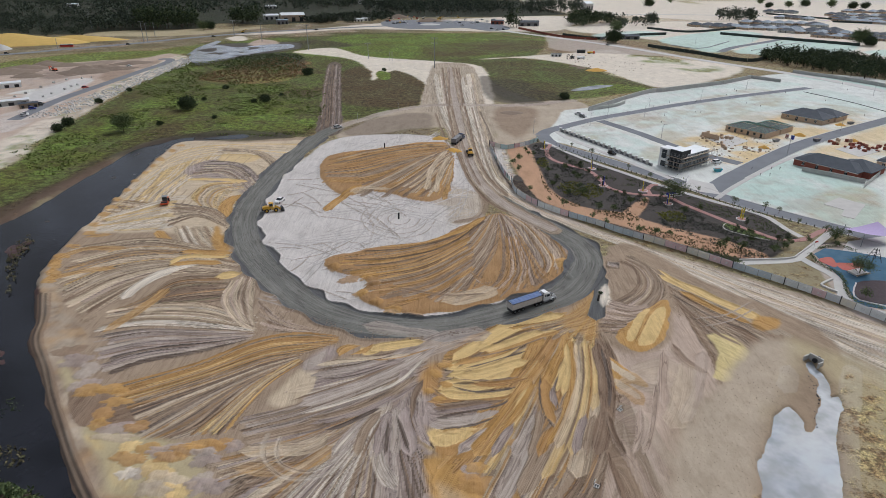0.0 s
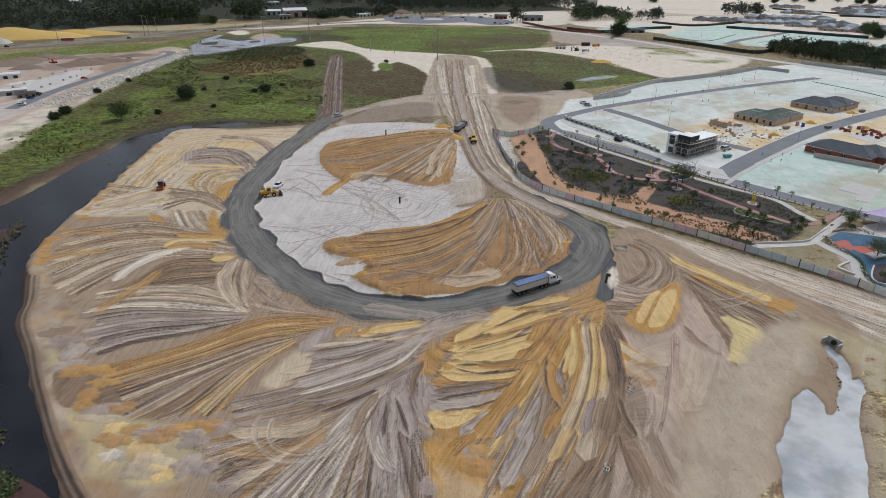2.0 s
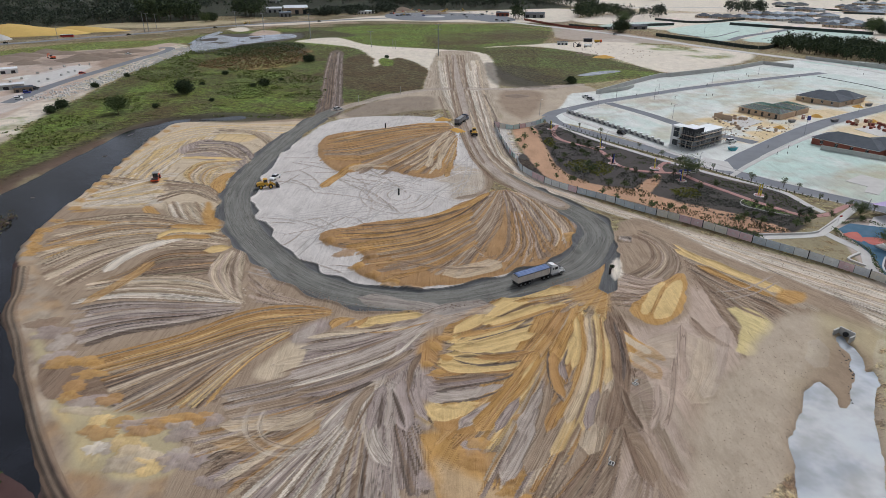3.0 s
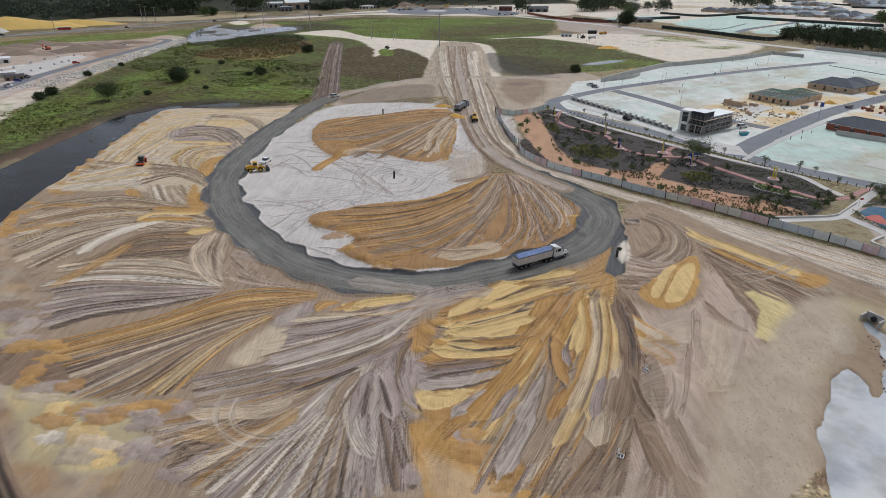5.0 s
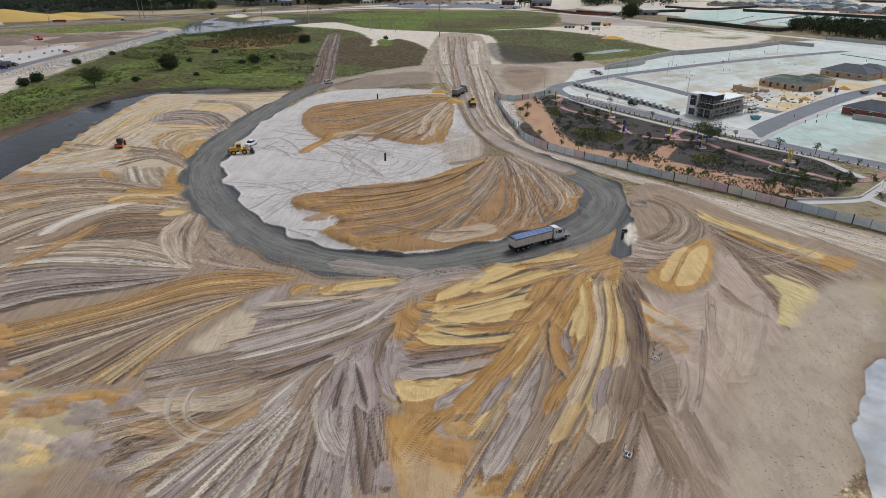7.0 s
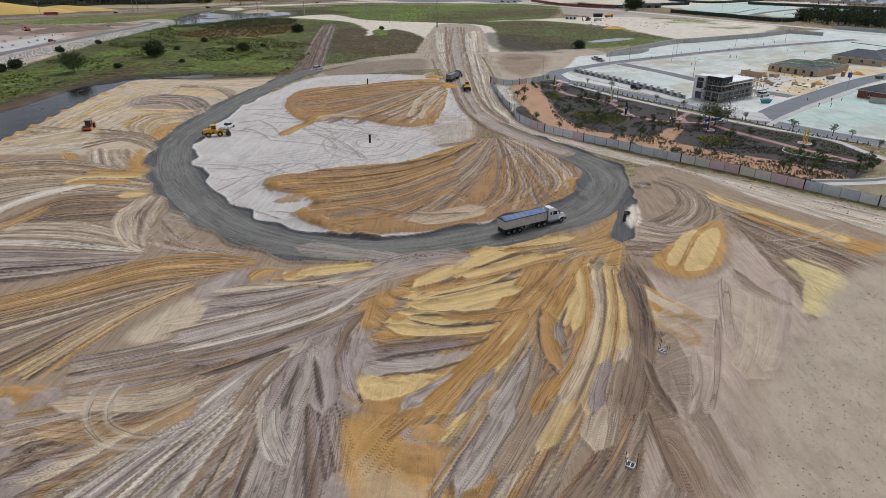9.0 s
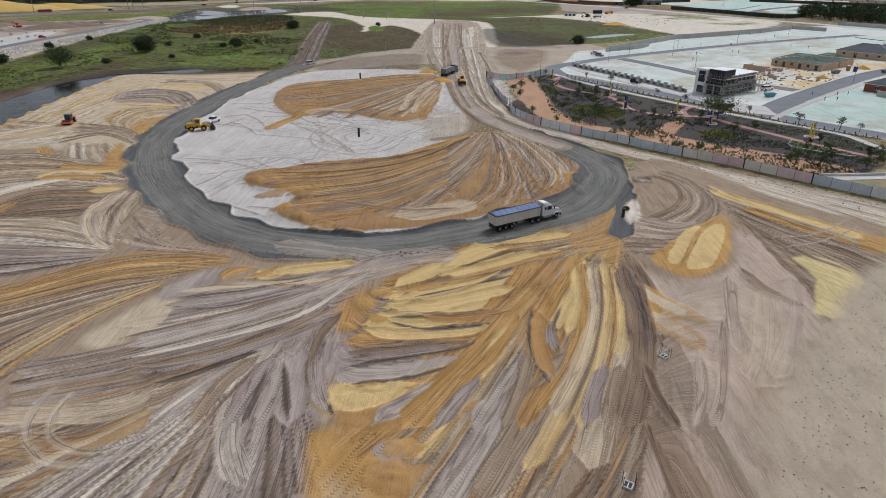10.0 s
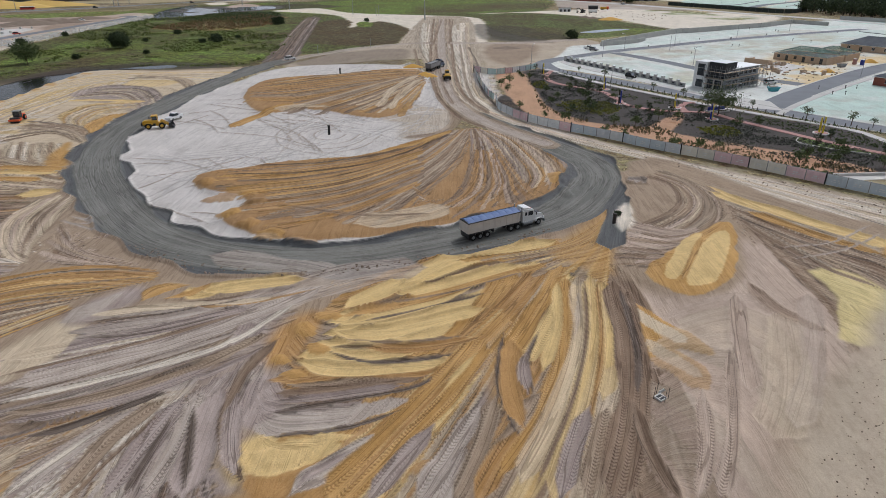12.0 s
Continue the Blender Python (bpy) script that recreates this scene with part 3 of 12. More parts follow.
area([(-464.3, 592.6), (-289.2, 661.2), (-180.4, 755.6), (7.9, 822.2), (134.6, 798.3), (158.8, 950.0), (9.3, 1003.2), (-364.3, 842.7), (-578.8, 748.2)], 'heath', soft=8, wob=8, cover=0.6, patchy=0.0, size=45)
area([(-464.3, 592.6), (-289.2, 661.2), (-180.4, 755.6), (7.9, 822.2), (134.6, 798.3), (158.8, 950.0), (9.3, 1003.2), (-364.3, 842.7), (-578.8, 748.2)], 'grey', soft=8, wob=8, cover=0.6, patchy=0.15, size=25)
area([(174.5, 1048.5), (470.0, 1055.5), (625.6, 917.1), (733.0, 919.4), (1083.4, 1378.6), (496.1, 1398.1), (217.7, 1319.1)], 'scrub', soft=8, wob=8, cover=0.35, patchy=0.05, size=50)
area([(152.0, 907.1), (343.2, 954.0), (553.3, 806.3), (719.8, 1061.4), (397.1, 1110.8), (174.5, 1048.5)], 'pale', soft=8, wob=8, cover=0.7, patchy=0.0, size=35)
area([(131.7, 738.7), (216.1, 713.5), (186.7, 610.5), (117.5, 621.2), (101.3, 663.3)], 'brown', soft=5, wob=5, cover=0.6, patchy=0.0, size=14)

# sandy country by the haul road
area([(-151.5, 628.9), (-117.2, 659.6), (-74.6, 598.8), (-14.7, 571.1), (30.0, 539.4), (32.7, 434.0), (25.5, 379.5), (-13.2, 375.8), (-15.1, 454.9), (-41.5, 517.7), (-55.4, 472.9), (-62.6, 517.3), (-88.1, 580.4), (-125.2, 609.4)], 'pale', green=0.0, soft=2, wob=2, streak=0.06)
area([(-55.6, 495.6), (-54.4, 514.6), (-45.0, 503.7), (-42.9, 478.0), (-49.1, 475.4)], 'lush', green=1.0, soft=1, wob=1)
area([(32.1, 582.3), (117.5, 621.2), (169.2, 651.1), (184.5, 602.9), (254.4, 552.1), (225.2, 494.3), (156.0, 446.2), (128.6, 523.0), (79.8, 586.6)], 'pale', green=0.0, soft=3, wob=3, streak=0.06)
area([(132.6, 540.9), (211.6, 603.3), (238.3, 561.6), (203.1, 507.2), (152.6, 461.6)], 'pale', soft=5, wob=4, cover=0.7)
area([(194.4, 618.4), (235.6, 542.4), (209.8, 512.8), (169.7, 588.0)], 'lush', green=0.8, soft=4, wob=4, cover=0.7, patchy=0.1, size=15)
area([(-30.2, 369.4), (-9.9, 382.3), (25.9, 386.0), (82.3, 400.4), (85.9, 364.7), (52.0, 318.1), (42.6, 291.0), (25.7, 288.8), (25.3, 323.7), (-8.5, 328.3), (-43.5, 311.3), (-55.7, 313.4)], 'buff', green=0.0, soft=1.5, wob=2, streak=0.06)
area([(32.3, 376.4), (56.3, 372.0), (42.3, 312.2), (30.9, 317.9)], 'brown', soft=3, wob=3, cover=0.7, streak=0.06)
area([(-47.4, 342.0), (-11.1, 363.6), (-8.2, 317.4), (-25.6, 309.2), (-52.4, 311.2)], 'dark', soft=2.5, wob=2.5, cover=0.55)
area([(-103.3, 555.4), (-93.1, 555.4), (-77.8, 460.9), (-63.3, 369.8), (-54.9, 318.7), (-67.8, 313.2), (-76.4, 369.8), (-90.7, 460.9)], 'dark', soft=0.8, wob=1.5, green=0.0, streak=0.6)
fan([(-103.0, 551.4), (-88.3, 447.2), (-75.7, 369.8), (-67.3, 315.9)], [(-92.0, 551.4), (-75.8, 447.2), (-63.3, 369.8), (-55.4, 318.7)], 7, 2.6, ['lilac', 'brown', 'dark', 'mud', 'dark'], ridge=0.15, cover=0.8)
area([(-237.8, 581.6), (-256.4, 652.8), (-248.7, 690.2), (-205.5, 700.9), (-165.0, 701.7), (-151.5, 654.5), (-171.9, 620.5), (-190.4, 589.5), (-204.9, 554.8), (-217.6, 541.9)], 'mud', green=0.3, soft=4, wob=4, up=-0.12, slope=4, lumps=0.35, size=22.0, wet=0.5)
area([(23.7, 455.4), (33.8, 396.3), (65.6, 388.2), (44.7, 434.2), (32.1, 491.6)], 'mud', soft=3, wob=3, cover=0.7, green=0.2)

# haul corridor
area([(-15.1, 379.0), (-13.0, 504.2), (-6.8, 557.8), (22.7, 539.3), (26.0, 387.7), (26.7, 301.1), (27.5, 247.4), (37.6, 217.2), (49.8, 192.8), (65.8, 174.7), (88.9, 154.1), (112.0, 130.3), (99.0, 110.5), (84.7, 123.8), (75.2, 152.3), (57.9, 178.9), (42.4, 195.2), (20.6, 220.1), (8.5, 263.1), (0.8, 323.5), (-6.0, 363.6)], 'buff', green=0.0, soft=1.2, wob=1.2, streak=0.7)
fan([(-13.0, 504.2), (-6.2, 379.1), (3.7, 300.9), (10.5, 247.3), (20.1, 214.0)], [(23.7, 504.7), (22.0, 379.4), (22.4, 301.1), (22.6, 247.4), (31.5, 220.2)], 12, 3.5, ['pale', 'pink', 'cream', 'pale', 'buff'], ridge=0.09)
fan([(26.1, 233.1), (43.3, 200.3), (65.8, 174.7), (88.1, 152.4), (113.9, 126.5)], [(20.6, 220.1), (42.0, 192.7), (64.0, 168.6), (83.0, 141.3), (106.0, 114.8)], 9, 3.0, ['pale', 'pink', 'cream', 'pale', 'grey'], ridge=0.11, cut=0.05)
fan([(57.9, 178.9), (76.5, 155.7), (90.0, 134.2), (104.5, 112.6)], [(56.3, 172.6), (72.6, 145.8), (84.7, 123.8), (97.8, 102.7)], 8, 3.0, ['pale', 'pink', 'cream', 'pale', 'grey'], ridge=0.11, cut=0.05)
area([(21.6, 288.8), (28.8, 292.8), (29.4, 255.2), (31.9, 233.1), (28.0, 240.1), (23.5, 259.2)], 'white', soft=1, wob=1, streak=0.6)

# the lake's bed and the shore
area([(-157.6, 132.2), (-154.7, 193.4), (-152.4, 205.6), (-152.5, 231.4), (-151.7, 261.5), (-150.8, 287.0), (-142.2, 299.3), (-135.0, 310.3), (-103.3, 312.9), (-130.0, 297.3), (-134.6, 281.3), (-131.6, 253.6), (-127.2, 221.8), (-125.0, 198.8), (-123.1, 179.6), (-119.9, 163.2), (-117.3, 154.1), (-104.6, 132.7), (-100.1, 122.4), (-92.7, 113.3), (-84.5, 103.3), (-77.5, 94.5), (-71.4, 86.7), (-64.4, 78.5), (-52.5, 65.9), (-61.0, 53.2), (-92.5, 61.7)], 'bed', green=0.0, soft=1.2, wob=1.0, up=-2.0, slope=4.0, wet=0.8, streak=0.0)
area([(-174.4, 193.3), (-165.4, 209.4), (-161.6, 231.3), (-156.8, 261.5), (-151.2, 294.0), (-139.5, 306.9), (-138.5, 297.2), (-149.9, 279.3), (-150.2, 239.8), (-152.8, 209.6), (-153.1, 191.0), (-155.9, 168.7)], 'wine', soft=2.5, wob=2.5, cover=0.8, green=0.3)
area([(-162.4, 253.3), (-153.5, 286.9), (-140.9, 310.2), (-106.0, 322.3), (-79.0, 310.9), (-99.4, 299.8), (-133.6, 299.4), (-149.0, 283.1)], 'mud', soft=3, wob=3, cover=0.8, green=0.2)
area([(-79.0, 77.1), (-71.9, 78.4), (-58.7, 72.4), (-60.6, 65.9), (-71.2, 65.8)], 'wine', soft=1.5, wob=1.5, up=-0.8, slope=3, wet=0.5)
area([(-141.0, 172.9), (-142.4, 191.1), (-132.5, 177.3), (-128.1, 161.2), (-117.7, 142.7), (-120.8, 142.7)], 'wine', soft=1, wob=2, up=-1.0, slope=3, lumps=0.35, size=5.0)
area([(-146.1, 198.6), (-142.3, 209.7), (-136.1, 202.5), (-139.0, 193.6)], 'mud', soft=1, wob=2, up=-1.05, slope=2, lumps=0.35, size=5.0)
area([(-111.6, 124.8), (-104.5, 122.3), (-96.5, 111.1), (-100.8, 109.0)], 'wine', soft=1, wob=2, up=-1.05, slope=2, lumps=0.35, size=4.0)

area([(-130.9, 180.7), (-137.0, 206.1), (-142.9, 235.7), (-149.6, 282.0), (-139.7, 299.4), (-130.5, 297.1), (-127.5, 248.2), (-124.7, 208.0), (-124.2, 180.8), (-122.6, 168.6)], 'bed', soft=1.5, wob=3.0, up=-1.16, slope=2.0, wet=0.8, lumps=0.42, size=7.0)

# the fill
area([(-132.6, 300.5), (-134.2, 280.4), (-131.2, 252.8), (-126.9, 221.2), (-124.7, 198.3), (-122.9, 179.1), (-119.7, 162.8), (-116.9, 153.4), (-109.7, 141.2), (-104.2, 132.7), (-99.5, 121.9), (-92.5, 113.3), (-84.3, 103.3), (-77.2, 94.5), (-71.2, 86.7), (-64.2, 78.5), (-51.6, 65.9), (-23.9, 62.2), (10.4, 62.4), (37.6, 66.5), (65.5, 86.2), (93.0, 114.7), (90.0, 134.2), (75.2, 152.3), (57.9, 178.9), (35.2, 145.5), (2.4, 129.5), (-20.7, 131.1), (-41.4, 146.4), (-62.1, 173.6), (-71.0, 207.5), (-70.4, 262.4), (-63.4, 306.6), (-102.2, 299.7)], 'tan', green=0.0, wet=0.0, soft=0.8, wob=1.0, up=0.0, slope=2.0, streak=0.35)
area([(-132.2, 299.4), (-133.8, 279.4), (-130.9, 252.0), (-126.9, 221.2), (-124.7, 198.3), (-121.3, 186.4), (-92.3, 185.7), (-68.4, 182.3), (-72.1, 207.5), (-71.7, 262.3), (-65.0, 300.1), (-101.6, 297.6)], 'cream', soft=1, wob=1, streak=0.35, turn=10)
area([(-119.6, 161.3), (-114.9, 150.7), (-103.6, 132.7), (-98.4, 121.9), (-91.6, 113.3), (-83.3, 103.3), (-76.3, 94.5), (-70.6, 86.7), (-60.6, 76.0), (-51.6, 65.9), (-41.0, 66.0), (-45.0, 78.6), (-61.0, 91.4), (-75.3, 101.5), (-86.9, 113.3), (-86.7, 122.5), (-101.3, 138.3), (-114.9, 157.7)], 'buff', soft=1.5, wob=1.5, streak=0.05)
area([(-119.6, 161.3), (-114.9, 150.7), (-103.6, 132.7), (-98.4, 121.9), (-91.6, 113.3), (-83.3, 103.3), (-76.3, 94.5), (-70.6, 86.7), (-60.6, 76.0), (-51.6, 65.9), (-41.0, 66.0), (-45.0, 78.6), (-61.0, 91.4), (-75.3, 101.5), (-86.9, 113.3), (-86.7, 122.5), (-101.3, 138.3), (-114.9, 157.7)], 'brown', soft=1, wob=1.5, cover=0.55, patchy=-0.05, size=9, streak=0.1)
area([(-119.6, 161.3), (-114.9, 150.7), (-103.6, 132.7), (-98.4, 121.9), (-91.6, 113.3), (-83.3, 103.3), (-76.3, 94.5), (-70.6, 86.7), (-60.6, 76.0), (-51.6, 65.9), (-41.0, 66.0), (-45.0, 78.6), (-61.0, 91.4), (-75.3, 101.5), (-86.9, 113.3), (-86.7, 122.5), (-101.3, 138.3), (-114.9, 157.7)], 'amber', soft=1, wob=1.5, cover=0.5, patchy=0.1, size=6, streak=0.1)
area([(-119.6, 161.3), (-114.9, 150.7), (-103.6, 132.7), (-98.4, 121.9), (-91.6, 113.3), (-83.3, 103.3), (-76.3, 94.5), (-70.6, 86.7), (-60.6, 76.0), (-51.6, 65.9), (-41.0, 66.0), (-45.0, 78.6), (-61.0, 91.4), (-75.3, 101.5), (-86.9, 113.3), (-86.7, 122.5), (-101.3, 138.3), (-114.9, 157.7)], 'dark', soft=1, wob=1.5, cover=0.4, patchy=0.2, size=4, streak=0.1)

# lines where the water stood
area([(-116.2, 150.7), (-110.7, 144.3), (-103.6, 132.7), (-98.7, 122.4), (-90.0, 111.2), (-82.2, 101.4), (-74.5, 91.3), (-67.1, 82.5), (-58.3, 73.6), (-47.6, 63.0), (-54.5, 62.9), (-63.1, 73.6), (-71.0, 82.4), (-78.0, 91.2), (-86.1, 101.4), (-92.8, 111.2), (-101.7, 122.4), (-106.2, 132.6), (-113.1, 144.3)], 'wine', soft=0.5, wob=0.7, streak=0.05, wet=0.3)
stroke([(-112.2, 144.3), (-105.3, 132.6), (-100.6, 122.4), (-91.6, 111.2), (-84.6, 101.4), (-76.7, 91.2), (-69.7, 82.4), (-61.7, 73.6), (-54.3, 65.9)], 0.7, 'mud', ridge=0.03, taper=0, cover=0.75, streak=0.2)
stroke([(-111.4, 144.3), (-104.6, 132.7), (-100.0, 122.4), (-90.9, 111.2), (-84.0, 101.4), (-76.0, 91.2), (-69.0, 82.5), (-60.9, 73.6), (-53.4, 65.9)], 0.7, 'brown', ridge=0.03, taper=0, cover=0.75, streak=0.2)
stroke([(-110.8, 144.3), (-104.0, 132.7), (-99.4, 122.4), (-90.4, 111.2), (-83.4, 101.4), (-75.5, 91.3), (-68.4, 82.5), (-60.3, 73.6), (-52.7, 65.9)], 0.7, 'mud', ridge=0.03, taper=0, cover=0.75, streak=0.2)
stroke([(-110.0, 144.3), (-103.3, 132.7), (-98.7, 122.4), (-89.8, 111.2), (-82.8, 101.4), (-74.8, 91.3), (-67.7, 82.5), (-59.6, 73.6), (-51.8, 65.9)], 0.7, 'tan', ridge=0.03, taper=0, cover=0.75, streak=0.2)
stroke([(-109.3, 144.3), (-102.6, 132.7), (-98.1, 122.4), (-89.2, 111.2), (-82.1, 101.4), (-74.2, 91.3), (-67.0, 82.5), (-58.8, 73.6), (-50.9, 65.9)], 0.7, 'mud', ridge=0.03, taper=0, cover=0.75, streak=0.2)
stroke([(-108.2, 144.3), (-101.6, 132.7), (-97.1, 122.4), (-88.3, 111.2), (-81.2, 101.4), (-73.2, 91.3), (-66.0, 82.5), (-57.7, 73.6), (-49.7, 66.0)], 0.7, 'brown', ridge=0.03, taper=0, cover=0.75, streak=0.2)

# north-western passes
area([(-127.4, 270.4), (-106.8, 287.4), (-87.5, 287.6), (-86.9, 266.4), (-113.0, 253.8), (-122.8, 231.7)], 'yellow', soft=1.5, wob=2, cover=0.6, streak=0.22)
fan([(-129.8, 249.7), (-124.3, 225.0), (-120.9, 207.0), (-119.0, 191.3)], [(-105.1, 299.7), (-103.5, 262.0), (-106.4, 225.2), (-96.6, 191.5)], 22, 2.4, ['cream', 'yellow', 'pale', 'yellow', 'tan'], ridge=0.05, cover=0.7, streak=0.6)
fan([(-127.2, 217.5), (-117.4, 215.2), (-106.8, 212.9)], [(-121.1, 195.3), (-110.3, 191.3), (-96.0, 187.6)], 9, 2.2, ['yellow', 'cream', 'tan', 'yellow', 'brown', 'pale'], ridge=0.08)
stroke([(-121.0, 191.3), (-122.4, 198.9), (-125.7, 212.7), (-129.9, 228.3)], 0.45, 'brown', ridge=0.05, taper=0, cover=0.7)
stroke([(-118.2, 191.3), (-119.6, 198.9), (-122.7, 212.7), (-126.5, 228.3)], 0.45, 'brown', ridge=0.05, taper=0, cover=0.7)
stroke([(-115.5, 191.3), (-116.7, 198.9), (-119.7, 212.8), (-123.1, 228.3)], 0.45, 'brown', ridge=0.05, taper=0, cover=0.7)
stroke([(-112.8, 191.3), (-113.9, 198.9), (-116.8, 212.8), (-119.7, 228.3)], 0.45, 'brown', ridge=0.05, taper=0, cover=0.7)
stroke([(-110.1, 191.3), (-111.1, 199.0), (-113.8, 212.8), (-116.3, 228.4)], 0.45, 'brown', ridge=0.05, taper=0, cover=0.7)
stroke([(-107.3, 191.4), (-108.3, 199.0), (-110.8, 212.8), (-112.9, 228.4)], 0.45, 'brown', ridge=0.05, taper=0, cover=0.7)
stroke([(-104.6, 191.4), (-105.5, 199.0), (-107.8, 212.9), (-109.5, 228.4)], 0.45, 'brown', ridge=0.05, taper=0, cover=0.7)
stroke([(-101.9, 191.4), (-102.7, 199.0), (-104.8, 212.9), (-106.2, 228.5)], 0.45, 'brown', ridge=0.05, taper=0, cover=0.7)
stroke([(-99.2, 191.4), (-99.8, 199.1), (-101.9, 212.9), (-102.8, 228.5)], 0.45, 'brown', ridge=0.05, taper=0, cover=0.7)
stroke([(-96.4, 191.5), (-97.0, 199.1), (-98.9, 213.0), (-99.4, 228.5)], 0.45, 'brown', ridge=0.05, taper=0, cover=0.7)
stroke([(-93.7, 191.5), (-94.2, 199.1), (-95.9, 213.0), (-96.0, 228.6)], 0.45, 'brown', ridge=0.05, taper=0, cover=0.7)
stroke([(-129.8, 253.6), (-131.8, 268.6), (-135.9, 291.1)], 0.4, 'tan', ridge=0.04, taper=0, cover=0.6)
stroke([(-124.9, 253.7), (-126.6, 268.6), (-129.8, 291.2)], 0.4, 'tan', ridge=0.04, taper=0, cover=0.6)
stroke([(-120.0, 253.7), (-121.4, 268.7), (-123.7, 291.2)], 0.4, 'tan', ridge=0.04, taper=0, cover=0.6)
stroke([(-115.0, 253.8), (-116.2, 268.7), (-117.5, 291.3)], 0.4, 'tan', ridge=0.04, taper=0, cover=0.6)
stroke([(-110.1, 253.8), (-111.1, 268.8), (-111.4, 291.4)], 0.4, 'tan', ridge=0.04, taper=0, cover=0.6)
stroke([(-105.1, 253.9), (-105.9, 268.8), (-105.3, 291.4)], 0.4, 'tan', ridge=0.04, taper=0, cover=0.6)
stroke([(-100.2, 253.9), (-100.7, 268.9), (-99.1, 291.5)], 0.4, 'tan', ridge=0.04, taper=0, cover=0.6)
stroke([(-95.2, 253.9), (-95.5, 269.0), (-93.0, 291.5)], 0.4, 'tan', ridge=0.04, taper=0, cover=0.6)
stroke([(-90.3, 254.0), (-90.3, 269.0), (-86.9, 291.6)], 0.4, 'tan', ridge=0.04, taper=0, cover=0.6)
area([(-128.1, 291.2), (-127.6, 289.3), (-129.4, 289.5), (-130.8, 289.1), (-132.9, 291.1), (-132.5, 292.5), (-130.9, 293.2), (-128.7, 292.5)], 'orange', soft=0.05, wob=0.5, up=0.12, slope=0.7, streak=0.25, cover=0.8)
area([(-129.2, 282.3), (-128.9, 280.7), (-129.9, 279.7), (-131.8, 280.4), (-132.6, 282.3), (-133.1, 284.7), (-132.0, 284.9), (-130.8, 284.9)], 'orange', soft=0.05, wob=0.5, up=0.12, slope=0.7, streak=0.25, cover=0.8)
area([(-129.0, 268.6), (-128.3, 266.8), (-129.3, 265.2), (-131.1, 266.5), (-133.1, 268.6), (-133.4, 270.9), (-131.9, 271.3), (-130.6, 270.9)], 'orange', soft=0.05, wob=0.5, up=0.12, slope=0.7, streak=0.25, cover=0.8)
area([(-127.6, 258.5), (-127.4, 256.8), (-128.7, 256.2), (-129.9, 256.4), (-131.2, 258.4), (-131.7, 260.5), (-131.1, 261.6), (-128.9, 260.4)], 'orange', soft=0.05, wob=0.5, up=0.12, slope=0.7, streak=0.25, cover=0.8)
area([(-127.4, 249.0), (-126.8, 247.5), (-128.2, 247.2), (-129.5, 247.0), (-130.4, 248.9), (-130.9, 250.9), (-129.8, 250.9), (-128.9, 251.0)], 'orange', soft=0.05, wob=0.5, up=0.12, slope=0.7, streak=0.25, cover=0.8)
area([(-126.7, 238.6), (-126.2, 237.1), (-127.1, 236.5), (-128.6, 236.9), (-130.4, 238.6), (-130.1, 240.2), (-129.0, 240.6), (-127.5, 240.1)], 'orange', soft=0.05, wob=0.5, up=0.12, slope=0.7, streak=0.25, cover=0.8)
area([(-124.4, 227.6), (-124.4, 226.3), (-125.5, 225.3), (-127.3, 226.0), (-128.2, 227.6), (-128.8, 228.7), (-127.8, 230.0), (-126.2, 229.0)], 'orange', soft=0.05, wob=0.5, up=0.12, slope=0.7, streak=0.25, cover=0.8)
area([(-122.8, 217.5), (-122.4, 215.9), (-123.8, 214.6), (-126.4, 216.2), (-128.0, 217.5), (-127.8, 219.5), (-126.1, 219.3), (-124.5, 218.8)], 'orange', soft=0.05, wob=0.5, up=0.12, slope=0.7, streak=0.25, cover=0.8)
area([(-120.9, 208.7), (-120.7, 207.2), (-122.9, 206.8), (-124.3, 206.8), (-126.3, 208.7), (-126.4, 210.7), (-124.9, 210.8), (-123.0, 210.4)], 'orange', soft=0.05, wob=0.5, up=0.12, slope=0.7, streak=0.25, cover=0.8)
area([(-120.4, 201.5), (-119.7, 200.1), (-121.1, 199.1), (-123.1, 200.0), (-125.1, 201.5), (-124.8, 203.4), (-123.6, 203.9), (-121.0, 202.9)], 'orange', soft=0.05, wob=0.5, up=0.12, slope=0.7, streak=0.25, cover=0.8)
area([(-117.8, 192.3), (-118.7, 191.5), (-119.8, 190.4), (-122.0, 191.1), (-123.1, 192.2), (-123.1, 193.6), (-121.7, 194.1), (-119.8, 193.4)], 'orange', soft=0.05, wob=0.5, up=0.12, slope=0.7, streak=0.25, cover=0.8)
area([(-117.1, 185.5), (-116.1, 184.1), (-117.9, 183.3), (-120.5, 183.9), (-121.1, 185.5), (-121.1, 186.5), (-119.8, 186.9), (-117.7, 187.0)], 'orange', soft=0.05, wob=0.5, up=0.12, slope=0.7, streak=0.25, cover=0.8)
area([(-115.9, 174.8), (-116.4, 173.6), (-117.8, 173.0), (-119.9, 173.8), (-121.3, 174.8), (-121.0, 176.0), (-119.6, 176.3), (-117.7, 176.3)], 'orange', soft=0.05, wob=0.5, up=0.12, slope=0.7, streak=0.25, cover=0.8)
area([(-115.1, 167.5), (-115.6, 166.1), (-117.4, 166.0), (-119.1, 166.1), (-121.2, 167.4), (-121.0, 169.1), (-119.5, 169.6), (-117.2, 168.5)], 'orange', soft=0.05, wob=0.5, up=0.12, slope=0.7, streak=0.25, cover=0.8)
